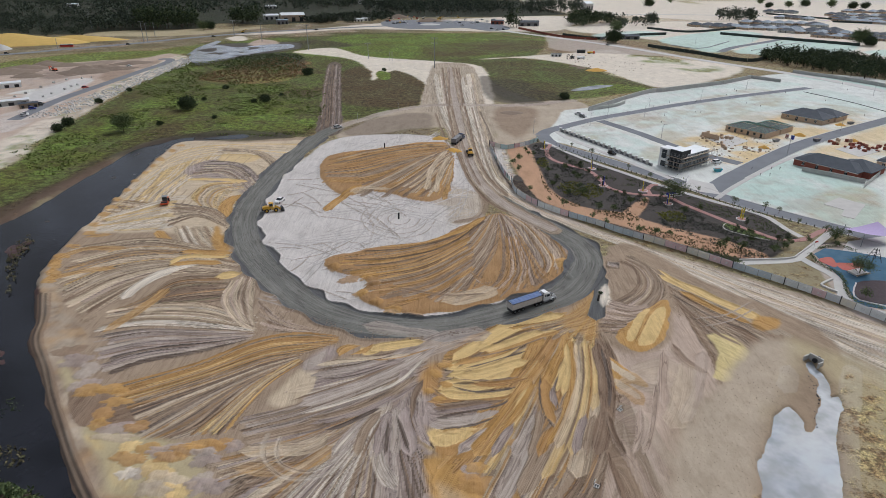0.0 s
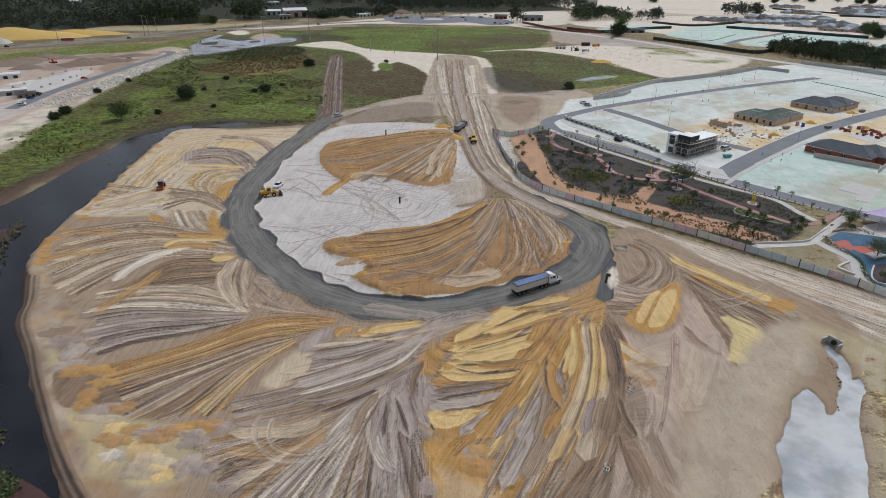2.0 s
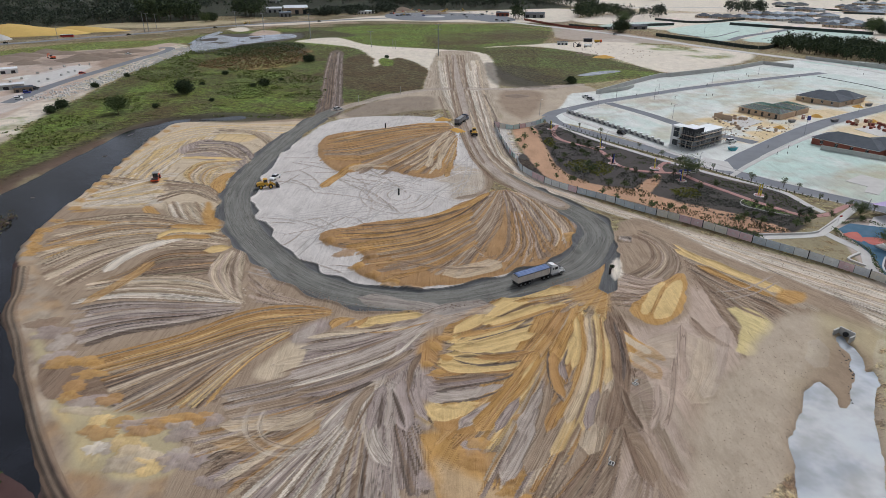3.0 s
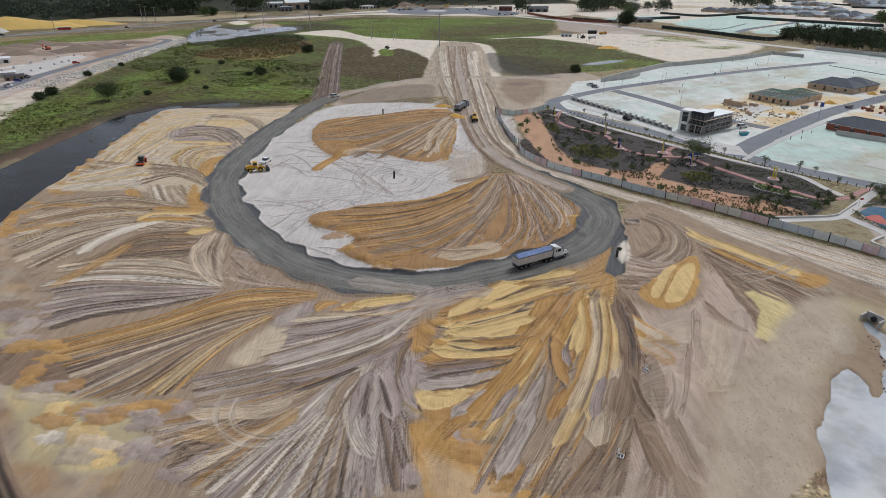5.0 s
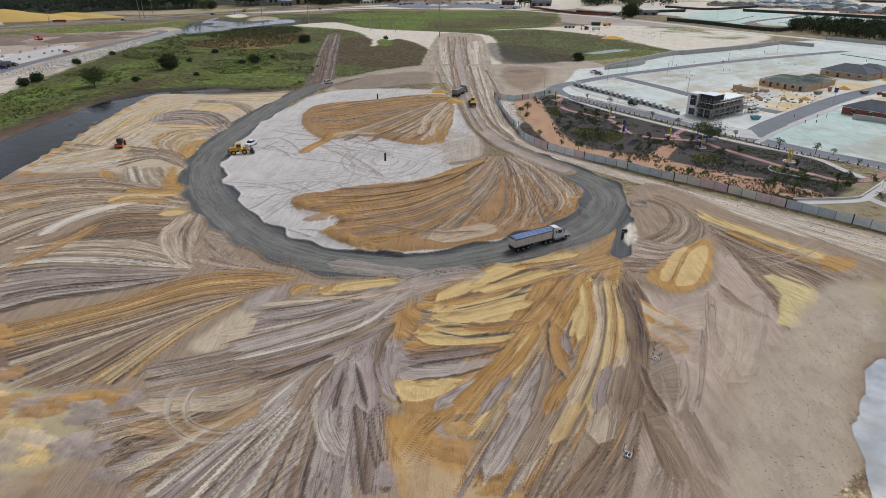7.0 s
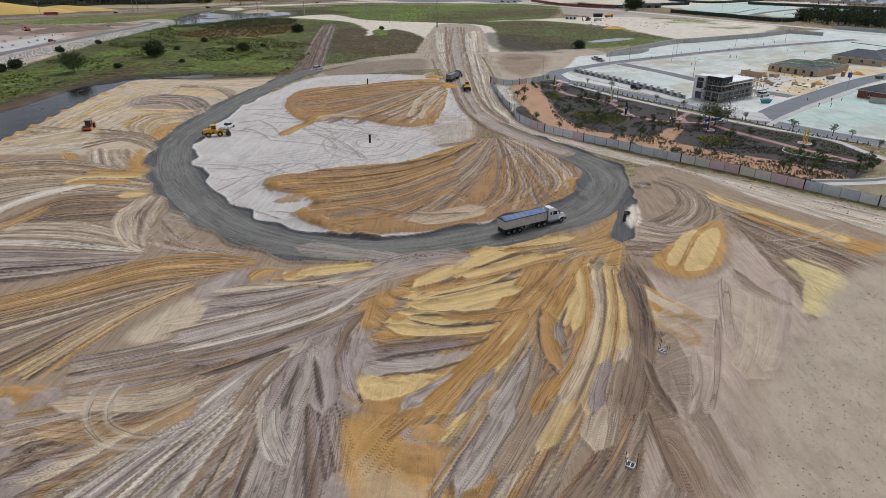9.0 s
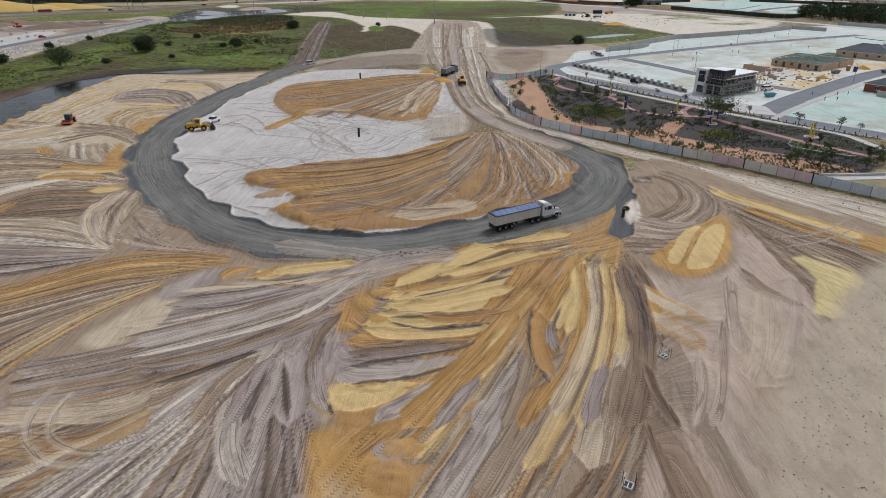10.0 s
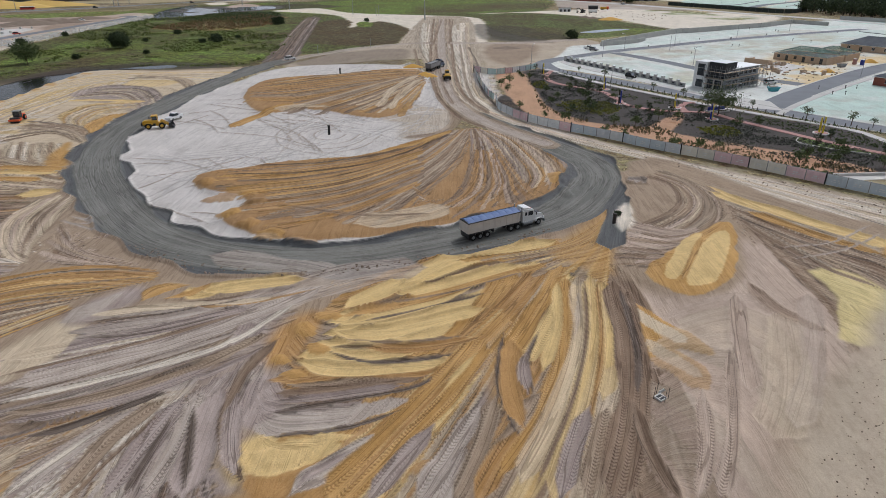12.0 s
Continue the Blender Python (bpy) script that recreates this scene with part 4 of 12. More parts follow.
area([(-114.4, 160.6), (-113.9, 159.4), (-115.5, 159.1), (-116.9, 159.4), (-118.6, 160.6), (-118.8, 161.9), (-117.1, 161.9), (-115.6, 162.1)], 'orange', soft=0.05, wob=0.5, up=0.12, slope=0.7, streak=0.25, cover=0.8)
area([(-111.8, 156.3), (-111.3, 155.1), (-112.7, 154.5), (-115.2, 155.0), (-116.2, 156.2), (-116.4, 157.7), (-114.8, 158.0), (-112.6, 157.2)], 'orange', soft=0.05, wob=0.5, up=0.12, slope=0.7, streak=0.25, cover=0.8)
area([(-110.5, 151.4), (-110.9, 150.7), (-111.9, 150.2), (-113.9, 150.4), (-115.0, 151.4), (-114.5, 152.4), (-113.3, 152.7), (-111.7, 152.1)], 'orange', soft=0.05, wob=0.5, up=0.12, slope=0.7, streak=0.25, cover=0.8)
fan([(-129.3, 245.9), (-124.9, 284.3), (-100.6, 294.5), (-69.7, 294.8)], [(-122.0, 207.0), (-120.5, 253.7), (-102.7, 275.1), (-74.0, 266.6)], 10, 5, ['cream', 'yellow', 'pale', 'cream'], ridge=0.04, cover=0.6, streak=0.6)
fan([(-122.0, 198.9), (-106.0, 218.9), (-100.7, 222.1)], [(-117.5, 186.5), (-104.6, 187.5), (-93.7, 189.1)], 7, 5, ['cream', 'yellow', 'pale'], ridge=0.05, cover=0.7)
area([(-113.0, 253.8), (-107.6, 268.0), (-88.8, 255.6), (-76.2, 235.6), (-75.1, 219.2), (-86.2, 232.0), (-106.2, 242.4)], 'lilac', soft=1, wob=1, streak=1.0)
fan([(-108.3, 244.6), (-96.1, 247.7), (-82.8, 232.1), (-75.5, 219.2)], [(-107.8, 267.1), (-90.8, 262.1), (-76.2, 239.1), (-74.2, 222.3)], 10, 1.8, ['lilac', 'lilac', 'brown', 'grey', 'cream', 'dark'], ridge=0.14, cut=0.1)
fan([(-108.3, 279.7), (-93.5, 279.9), (-81.8, 266.5), (-75.9, 254.1)], [(-106.8, 287.4), (-88.6, 281.8), (-76.6, 266.5), (-76.3, 257.3)], 6, 1.6, ['brown', 'dark', 'tan', 'cream'], ridge=0.14, cut=0.1)
stroke([(-71.7, 262.3), (-70.9, 275.5), (-67.6, 291.8)], 5, 'orange', ridge=0.2)
stroke([(-69.8, 222.4), (-71.1, 235.6), (-76.1, 250.2), (-85.7, 262.2)], 3, 'cream', ridge=0.15)
stroke([(-107.8, 240.2), (-93.6, 240.3), (-81.0, 237.6)], 3, 'yellow', ridge=0.1, streak=0.22)
fan([(-92.9, 210.1), (-98.5, 222.1), (-96.6, 235.4), (-83.3, 237.6)], [(-73.7, 199.3), (-81.4, 207.4), (-85.3, 222.2), (-79.5, 228.7)], 9, 3.0, ['yellow', 'orange', 'cream', 'tan', 'yellow', 'cream'], ridge=0.15)
stroke([(-75.9, 196.7), (-81.3, 210.2), (-79.8, 222.3)], 5, 'orange', ridge=0.2)
fan([(-104.1, 214.1), (-84.6, 207.3), (-74.1, 194.2)], [(-94.7, 191.5), (-87.8, 199.2), (-73.4, 189.2)], 8, 2.0, ['brown', 'tan', 'dark', 'cream', 'tan'], ridge=0.12)
fan([(-70.3, 171.5), (-81.8, 173.5), (-93.7, 191.5)], [(-70.1, 173.6), (-74.1, 180.0), (-79.7, 190.6)], 8, 3.0, ['cream', 'cream', 'tan', 'pale', 'brown'], ridge=0.14)
stroke([(-81.8, 173.5), (-89.0, 177.7), (-97.3, 187.6)], 3.5, 'orange', ridge=0.1)
area([(-73.7, 173.5), (-69.5, 171.5), (-67.5, 173.6), (-70.3, 177.8), (-78.1, 191.6), (-78.2, 187.8)], 'orange', soft=0.8, wob=1)

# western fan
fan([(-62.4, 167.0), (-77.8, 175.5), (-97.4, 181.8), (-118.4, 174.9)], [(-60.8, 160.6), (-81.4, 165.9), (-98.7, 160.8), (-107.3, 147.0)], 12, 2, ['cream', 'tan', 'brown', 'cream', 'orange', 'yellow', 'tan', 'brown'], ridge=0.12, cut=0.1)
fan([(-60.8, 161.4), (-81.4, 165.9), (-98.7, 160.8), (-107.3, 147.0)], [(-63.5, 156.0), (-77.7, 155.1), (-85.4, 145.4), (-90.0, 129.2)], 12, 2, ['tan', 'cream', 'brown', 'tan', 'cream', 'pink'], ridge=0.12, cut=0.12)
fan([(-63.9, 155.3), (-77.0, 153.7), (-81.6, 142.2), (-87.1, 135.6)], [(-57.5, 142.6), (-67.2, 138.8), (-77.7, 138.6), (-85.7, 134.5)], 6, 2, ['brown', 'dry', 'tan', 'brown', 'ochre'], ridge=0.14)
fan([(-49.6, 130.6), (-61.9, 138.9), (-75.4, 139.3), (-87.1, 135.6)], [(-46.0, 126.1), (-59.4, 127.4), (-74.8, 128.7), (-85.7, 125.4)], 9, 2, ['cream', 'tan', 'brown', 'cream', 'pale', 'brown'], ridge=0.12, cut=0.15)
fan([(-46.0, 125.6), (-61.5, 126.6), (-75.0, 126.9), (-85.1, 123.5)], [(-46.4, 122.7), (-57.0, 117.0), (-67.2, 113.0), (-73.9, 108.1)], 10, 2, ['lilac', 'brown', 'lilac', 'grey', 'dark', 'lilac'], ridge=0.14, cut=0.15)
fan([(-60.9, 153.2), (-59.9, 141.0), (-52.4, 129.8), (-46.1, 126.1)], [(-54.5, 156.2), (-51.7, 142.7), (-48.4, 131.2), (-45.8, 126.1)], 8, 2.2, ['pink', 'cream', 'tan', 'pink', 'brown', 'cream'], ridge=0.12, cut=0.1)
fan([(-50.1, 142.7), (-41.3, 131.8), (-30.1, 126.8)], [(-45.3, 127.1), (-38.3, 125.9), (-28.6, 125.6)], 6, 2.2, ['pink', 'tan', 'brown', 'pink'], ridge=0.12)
stroke([(-99.8, 173.3), (-113.7, 172.3), (-119.7, 164.3)], 3.0, 'orange', cover=0.7)
stroke([(-96.7, 159.6), (-105.8, 157.7), (-113.5, 152.4)], 3.0, 'orange', cover=0.7)
stroke([(-83.9, 125.0), (-80.6, 132.8), (-76.6, 147.8)], 3.0, 'orange', cover=0.7)
stroke([(-118.8, 181.8), (-110.6, 184.2)], 3.0, 'orange', cover=0.7)
stroke([(-119.6, 161.3), (-116.7, 165.1)], 6, 'orange')
stroke([(-115.1, 152.4), (-111.2, 154.2)], 5, 'orange')
stroke([(-117.0, 156.9), (-114.5, 158.4)], 4, 'orange')
stroke([(-65.5, 167.5), (-79.5, 167.4), (-82.3, 161.6)], 2.5, 'yellow', ridge=0.15, streak=0.22)
stroke([(-65.3, 169.5), (-75.4, 170.6), (-82.8, 171.4)], 3, 'orange', ridge=0.15)
stroke([(-73.1, 164.3), (-80.8, 158.0), (-85.2, 151.0), (-86.7, 140.8)], 4.0, 'pale', ridge=0.15, cover=0.95)
stroke([(-58.6, 156.4), (-66.0, 153.9)], 5, 'yellow', ridge=0.25, streak=0.22)
stroke([(-82.3, 161.6), (-76.2, 163.5), (-66.6, 162.9)], 3, 'orange')

# the long yellow run
fan([(-24.8, 124.4), (-35.8, 125.7), (-45.5, 122.7), (-56.3, 113.2), (-72.5, 104.1)], [(-24.2, 121.6), (-32.2, 117.0), (-40.2, 114.3), (-50.5, 107.6), (-70.2, 96.1)], 9, 2.4, ['orange', 'orange', 'yellow', 'amber', 'orange', 'tan', 'amber'], ridge=0.13, cut=0.1)
fan([(-32.2, 117.0), (-40.2, 114.3), (-50.4, 107.4), (-70.0, 95.8)], [(-32.8, 115.2), (-44.7, 106.4), (-55.0, 96.3), (-61.3, 88.1)], 11, 2.0, ['tan', 'brown', 'buff', 'brown', 'cream', 'amber', 'dark'], ridge=0.14, cut=0.1)
fan([(-32.9, 115.7), (-45.1, 107.1), (-55.4, 97.1), (-61.6, 88.6)], [(-34.0, 113.6), (-40.8, 104.2), (-44.4, 92.0), (-50.0, 88.6)], 15, 2.2, ['tan', 'brown', 'cream', 'buff', 'dark', 'brown', 'amber', 'tan'], ridge=0.13, cut=0.12)
fan([(-33.8, 114.8), (-40.6, 106.4), (-45.5, 96.5), (-48.6, 90.2)], [(-30.9, 114.4), (-36.3, 106.5), (-39.3, 98.2), (-40.8, 90.1)], 13, 2, ['orange', 'tan', 'yellow', 'cream', 'amber', 'brown', 'tan'], ridge=0.14, cut=0.1)

# the tip of the fill: loads dumped side by side
area([(-87.2, 113.3), (-74.6, 97.9), (-65.0, 85.3), (-56.0, 74.6), (-41.5, 74.7), (-46.0, 85.4), (-55.6, 89.1), (-65.5, 93.7), (-77.5, 103.3)], 'straw', soft=1.2, wob=1.5, streak=0.05)
area([(-69.0, 89.7), (-61.3, 85.3), (-53.1, 81.2), (-42.5, 77.4), (-42.5, 74.7), (-53.1, 74.6), (-61.3, 81.1)], 'yellow', soft=1.0, wob=2.0, cover=0.6, patchy=-0.1, size=6)
area([(-78.8, 103.3), (-68.5, 101.0), (-61.0, 93.8), (-64.8, 92.3), (-71.5, 92.2), (-75.9, 97.0)], 'brown', soft=0.15, wob=0.8, streak=0.5)
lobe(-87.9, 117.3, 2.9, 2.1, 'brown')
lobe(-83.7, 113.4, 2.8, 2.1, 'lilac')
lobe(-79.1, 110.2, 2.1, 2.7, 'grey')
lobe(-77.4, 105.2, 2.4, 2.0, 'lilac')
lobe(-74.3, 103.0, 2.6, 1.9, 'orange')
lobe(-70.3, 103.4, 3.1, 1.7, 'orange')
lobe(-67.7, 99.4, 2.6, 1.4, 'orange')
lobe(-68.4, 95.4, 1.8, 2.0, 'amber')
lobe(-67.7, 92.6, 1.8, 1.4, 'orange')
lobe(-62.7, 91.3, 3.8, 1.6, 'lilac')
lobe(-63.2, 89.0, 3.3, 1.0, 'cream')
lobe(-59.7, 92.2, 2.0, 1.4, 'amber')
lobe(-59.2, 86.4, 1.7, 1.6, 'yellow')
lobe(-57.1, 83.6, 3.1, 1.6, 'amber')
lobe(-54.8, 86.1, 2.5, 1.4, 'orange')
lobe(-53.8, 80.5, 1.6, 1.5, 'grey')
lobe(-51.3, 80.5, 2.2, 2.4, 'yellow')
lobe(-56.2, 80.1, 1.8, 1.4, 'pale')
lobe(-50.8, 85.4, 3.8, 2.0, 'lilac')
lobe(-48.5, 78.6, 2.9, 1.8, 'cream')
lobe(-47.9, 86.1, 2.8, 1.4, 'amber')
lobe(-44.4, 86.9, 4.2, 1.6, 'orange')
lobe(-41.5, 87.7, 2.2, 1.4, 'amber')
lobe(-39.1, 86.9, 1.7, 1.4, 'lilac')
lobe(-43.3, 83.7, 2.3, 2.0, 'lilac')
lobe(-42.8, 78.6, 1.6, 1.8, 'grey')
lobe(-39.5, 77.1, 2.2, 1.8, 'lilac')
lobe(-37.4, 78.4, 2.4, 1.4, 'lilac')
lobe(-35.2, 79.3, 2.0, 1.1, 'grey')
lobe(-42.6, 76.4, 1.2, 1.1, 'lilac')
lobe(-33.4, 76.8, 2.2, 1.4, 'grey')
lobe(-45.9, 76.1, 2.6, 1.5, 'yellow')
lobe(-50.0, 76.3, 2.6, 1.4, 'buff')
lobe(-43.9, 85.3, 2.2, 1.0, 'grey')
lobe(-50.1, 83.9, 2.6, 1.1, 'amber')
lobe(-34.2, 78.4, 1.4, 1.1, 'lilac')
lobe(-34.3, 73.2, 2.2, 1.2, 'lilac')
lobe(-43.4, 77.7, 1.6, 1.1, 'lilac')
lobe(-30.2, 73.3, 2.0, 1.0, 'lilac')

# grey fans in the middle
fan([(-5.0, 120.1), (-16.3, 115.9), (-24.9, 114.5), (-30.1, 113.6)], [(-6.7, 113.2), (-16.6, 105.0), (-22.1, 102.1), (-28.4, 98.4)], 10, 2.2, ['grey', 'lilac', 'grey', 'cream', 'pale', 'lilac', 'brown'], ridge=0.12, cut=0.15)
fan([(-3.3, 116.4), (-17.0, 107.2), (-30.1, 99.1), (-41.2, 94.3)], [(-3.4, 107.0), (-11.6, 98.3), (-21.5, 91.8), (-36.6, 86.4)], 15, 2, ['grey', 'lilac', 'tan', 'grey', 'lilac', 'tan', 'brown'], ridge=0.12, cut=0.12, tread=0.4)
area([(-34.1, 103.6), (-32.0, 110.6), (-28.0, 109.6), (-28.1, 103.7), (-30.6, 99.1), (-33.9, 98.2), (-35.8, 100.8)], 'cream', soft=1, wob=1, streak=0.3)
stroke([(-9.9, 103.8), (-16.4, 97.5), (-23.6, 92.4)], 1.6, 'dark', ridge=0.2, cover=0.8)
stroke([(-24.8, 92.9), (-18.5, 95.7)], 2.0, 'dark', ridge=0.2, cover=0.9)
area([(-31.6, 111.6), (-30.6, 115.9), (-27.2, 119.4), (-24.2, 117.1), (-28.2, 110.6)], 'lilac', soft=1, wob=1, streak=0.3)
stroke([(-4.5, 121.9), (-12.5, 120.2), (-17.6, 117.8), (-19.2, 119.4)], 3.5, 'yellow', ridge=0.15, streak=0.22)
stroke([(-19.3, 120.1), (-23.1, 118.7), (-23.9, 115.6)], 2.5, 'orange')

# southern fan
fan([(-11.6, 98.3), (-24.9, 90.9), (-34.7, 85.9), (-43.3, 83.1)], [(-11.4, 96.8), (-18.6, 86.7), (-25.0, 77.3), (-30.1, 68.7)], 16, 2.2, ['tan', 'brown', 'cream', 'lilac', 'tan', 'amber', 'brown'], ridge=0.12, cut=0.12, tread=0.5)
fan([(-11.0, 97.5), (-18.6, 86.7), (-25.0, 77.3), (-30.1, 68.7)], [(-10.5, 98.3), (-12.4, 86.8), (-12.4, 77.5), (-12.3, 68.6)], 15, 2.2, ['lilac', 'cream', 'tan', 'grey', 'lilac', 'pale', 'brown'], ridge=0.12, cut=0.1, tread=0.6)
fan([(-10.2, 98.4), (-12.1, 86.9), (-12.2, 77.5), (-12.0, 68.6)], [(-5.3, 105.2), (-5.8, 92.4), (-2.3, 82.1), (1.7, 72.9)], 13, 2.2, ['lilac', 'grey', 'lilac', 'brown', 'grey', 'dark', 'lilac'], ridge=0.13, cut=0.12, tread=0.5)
stroke([(-11.0, 101.9), (-12.6, 91.7), (-11.4, 82.9), (-7.8, 76.4)], 3.0, 'pale', cover=0.4)
stroke([(-8.1, 103.8), (-7.7, 111.8), (-6.3, 117.2)], 3, 'lilac', ridge=0.15, tread=0.6)
stroke([(-38.1, 85.5), (-25.8, 87.0), (-22.0, 90.1)], 4, 'cream', cover=0.6)
stroke([(-37.8, 81.3), (-26.6, 81.4), (-19.3, 87.1)], 3, 'orange', cover=0.35)
stroke([(-33.5, 90.0), (-33.6, 86.2), (-31.4, 82.0), (-27.1, 79.0), (-21.2, 79.8), (-17.7, 83.5), (-17.2, 87.1)], 0.9, 'pale', ridge=0.05, tread=0.8, taper=0, cover=0.32, gain=0.9)
stroke([(-31.1, 89.2), (-30.9, 85.5), (-28.8, 82.1), (-24.4, 80.6), (-20.2, 82.5), (-18.1, 85.6)], 0.9, 'pale', ridge=0.05, tread=0.8, taper=0, cover=0.32, gain=0.9)

lobe(-2.4, 87.0, 1.9, 1.8, 'lilac')
lobe(-1.0, 74.2, 1.9, 1.8, 'lilac')

# the smooth plain to the east
area([(37.8, 117.0), (46.9, 118.3), (60.0, 135.6), (65.3, 127.8), (60.3, 106.6), (43.9, 92.1), (35.7, 69.9), (25.8, 69.7), (34.6, 90.6)], 'pink', soft=2.5, wob=2, streak=0.3)

# golden fan to the east
fan([(32.5, 135.7), (19.6, 132.8), (9.4, 126.9), (2.4, 119.7)], [(27.1, 126.0), (14.6, 116.7), (3.6, 110.4), (-1.8, 112.3)], 8, 2.2, ['amber', 'orange', 'yellow', 'tan', 'amber', 'orange'], ridge=0.12, cut=0.12)
fan([(25.4, 122.4), (14.6, 116.0), (1.5, 110.3), (-2.4, 113.3)], [(17.2, 102.1), (11.2, 97.1), (1.8, 95.5), (-2.9, 97.2)], 10, 2.2, ['amber', 'orange', 'brown', 'yellow', 'amber', 'tan'], ridge=0.12, cut=0.12)
fan([(16.4, 101.6), (9.3, 97.1), (-1.0, 96.2), (-4.2, 98.8)], [(12.0, 92.7), (6.4, 91.2), (0.2, 89.7), (-1.8, 91.3)], 6, 2, ['lilac', 'grey', 'lilac', 'cream', 'dark'], ridge=0.12, cut=0.12)
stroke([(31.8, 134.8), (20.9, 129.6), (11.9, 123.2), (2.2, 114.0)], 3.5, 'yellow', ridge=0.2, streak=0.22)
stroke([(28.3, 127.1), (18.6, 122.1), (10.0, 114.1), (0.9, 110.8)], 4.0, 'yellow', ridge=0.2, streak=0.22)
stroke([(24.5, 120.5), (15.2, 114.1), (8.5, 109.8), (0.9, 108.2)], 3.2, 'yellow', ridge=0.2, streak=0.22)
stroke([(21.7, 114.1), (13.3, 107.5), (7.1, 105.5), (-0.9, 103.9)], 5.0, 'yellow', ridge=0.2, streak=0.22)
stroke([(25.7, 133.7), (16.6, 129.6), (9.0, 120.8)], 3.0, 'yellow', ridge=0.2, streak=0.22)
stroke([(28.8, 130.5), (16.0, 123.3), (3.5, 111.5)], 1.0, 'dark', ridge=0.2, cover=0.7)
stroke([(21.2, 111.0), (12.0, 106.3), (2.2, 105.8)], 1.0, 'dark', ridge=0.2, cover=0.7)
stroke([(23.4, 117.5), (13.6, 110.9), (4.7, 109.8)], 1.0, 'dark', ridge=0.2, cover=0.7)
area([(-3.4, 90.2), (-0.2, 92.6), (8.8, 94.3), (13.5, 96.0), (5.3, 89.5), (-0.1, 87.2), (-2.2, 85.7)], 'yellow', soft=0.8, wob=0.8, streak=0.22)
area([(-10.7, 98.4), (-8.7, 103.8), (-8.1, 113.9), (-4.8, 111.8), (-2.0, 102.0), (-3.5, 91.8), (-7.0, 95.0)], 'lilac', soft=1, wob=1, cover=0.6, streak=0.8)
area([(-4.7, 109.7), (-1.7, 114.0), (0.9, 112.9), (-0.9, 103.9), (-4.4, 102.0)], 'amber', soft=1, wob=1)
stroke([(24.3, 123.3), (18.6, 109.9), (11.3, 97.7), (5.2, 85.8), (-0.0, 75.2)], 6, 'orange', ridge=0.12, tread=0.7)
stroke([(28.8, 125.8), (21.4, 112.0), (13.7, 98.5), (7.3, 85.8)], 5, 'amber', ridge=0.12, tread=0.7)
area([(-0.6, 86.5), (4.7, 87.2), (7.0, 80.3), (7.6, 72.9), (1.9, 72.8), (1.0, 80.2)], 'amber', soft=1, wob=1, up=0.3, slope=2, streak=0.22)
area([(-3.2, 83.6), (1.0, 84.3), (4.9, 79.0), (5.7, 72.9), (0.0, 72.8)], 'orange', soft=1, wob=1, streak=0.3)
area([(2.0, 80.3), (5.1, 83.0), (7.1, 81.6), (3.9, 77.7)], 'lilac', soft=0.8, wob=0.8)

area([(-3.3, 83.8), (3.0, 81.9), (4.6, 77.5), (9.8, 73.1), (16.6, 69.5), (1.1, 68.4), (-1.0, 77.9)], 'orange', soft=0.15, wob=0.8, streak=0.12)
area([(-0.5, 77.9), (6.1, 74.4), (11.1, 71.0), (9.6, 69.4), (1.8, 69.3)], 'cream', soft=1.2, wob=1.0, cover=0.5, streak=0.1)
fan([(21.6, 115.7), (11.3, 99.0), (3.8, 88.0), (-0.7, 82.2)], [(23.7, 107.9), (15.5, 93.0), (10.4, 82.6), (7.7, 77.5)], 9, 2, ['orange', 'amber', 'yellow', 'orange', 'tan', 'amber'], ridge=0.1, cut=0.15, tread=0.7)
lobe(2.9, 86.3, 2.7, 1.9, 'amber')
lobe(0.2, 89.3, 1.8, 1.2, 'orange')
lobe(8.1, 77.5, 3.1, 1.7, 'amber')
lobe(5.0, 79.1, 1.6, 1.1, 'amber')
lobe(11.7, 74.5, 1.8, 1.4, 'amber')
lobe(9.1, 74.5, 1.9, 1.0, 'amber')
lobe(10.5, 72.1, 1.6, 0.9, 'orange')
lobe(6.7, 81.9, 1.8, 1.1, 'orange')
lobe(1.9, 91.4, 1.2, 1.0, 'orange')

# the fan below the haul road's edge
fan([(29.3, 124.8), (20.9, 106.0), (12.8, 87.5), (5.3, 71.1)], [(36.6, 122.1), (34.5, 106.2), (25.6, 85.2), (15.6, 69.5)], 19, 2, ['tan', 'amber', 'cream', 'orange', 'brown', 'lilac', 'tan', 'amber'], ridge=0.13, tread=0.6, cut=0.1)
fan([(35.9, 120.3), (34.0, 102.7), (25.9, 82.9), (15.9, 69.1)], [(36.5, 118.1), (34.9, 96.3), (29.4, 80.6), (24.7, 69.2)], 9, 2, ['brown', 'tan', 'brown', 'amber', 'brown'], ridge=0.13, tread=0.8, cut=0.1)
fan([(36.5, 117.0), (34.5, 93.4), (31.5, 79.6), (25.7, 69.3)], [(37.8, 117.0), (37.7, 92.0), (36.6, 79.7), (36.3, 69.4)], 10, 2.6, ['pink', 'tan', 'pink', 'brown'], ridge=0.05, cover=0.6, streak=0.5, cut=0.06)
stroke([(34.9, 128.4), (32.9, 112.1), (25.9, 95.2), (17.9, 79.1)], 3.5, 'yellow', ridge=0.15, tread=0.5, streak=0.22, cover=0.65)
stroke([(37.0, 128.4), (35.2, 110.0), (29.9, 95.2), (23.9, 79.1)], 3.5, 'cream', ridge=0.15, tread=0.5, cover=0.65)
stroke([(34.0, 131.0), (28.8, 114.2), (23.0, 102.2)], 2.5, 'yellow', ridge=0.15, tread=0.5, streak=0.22)
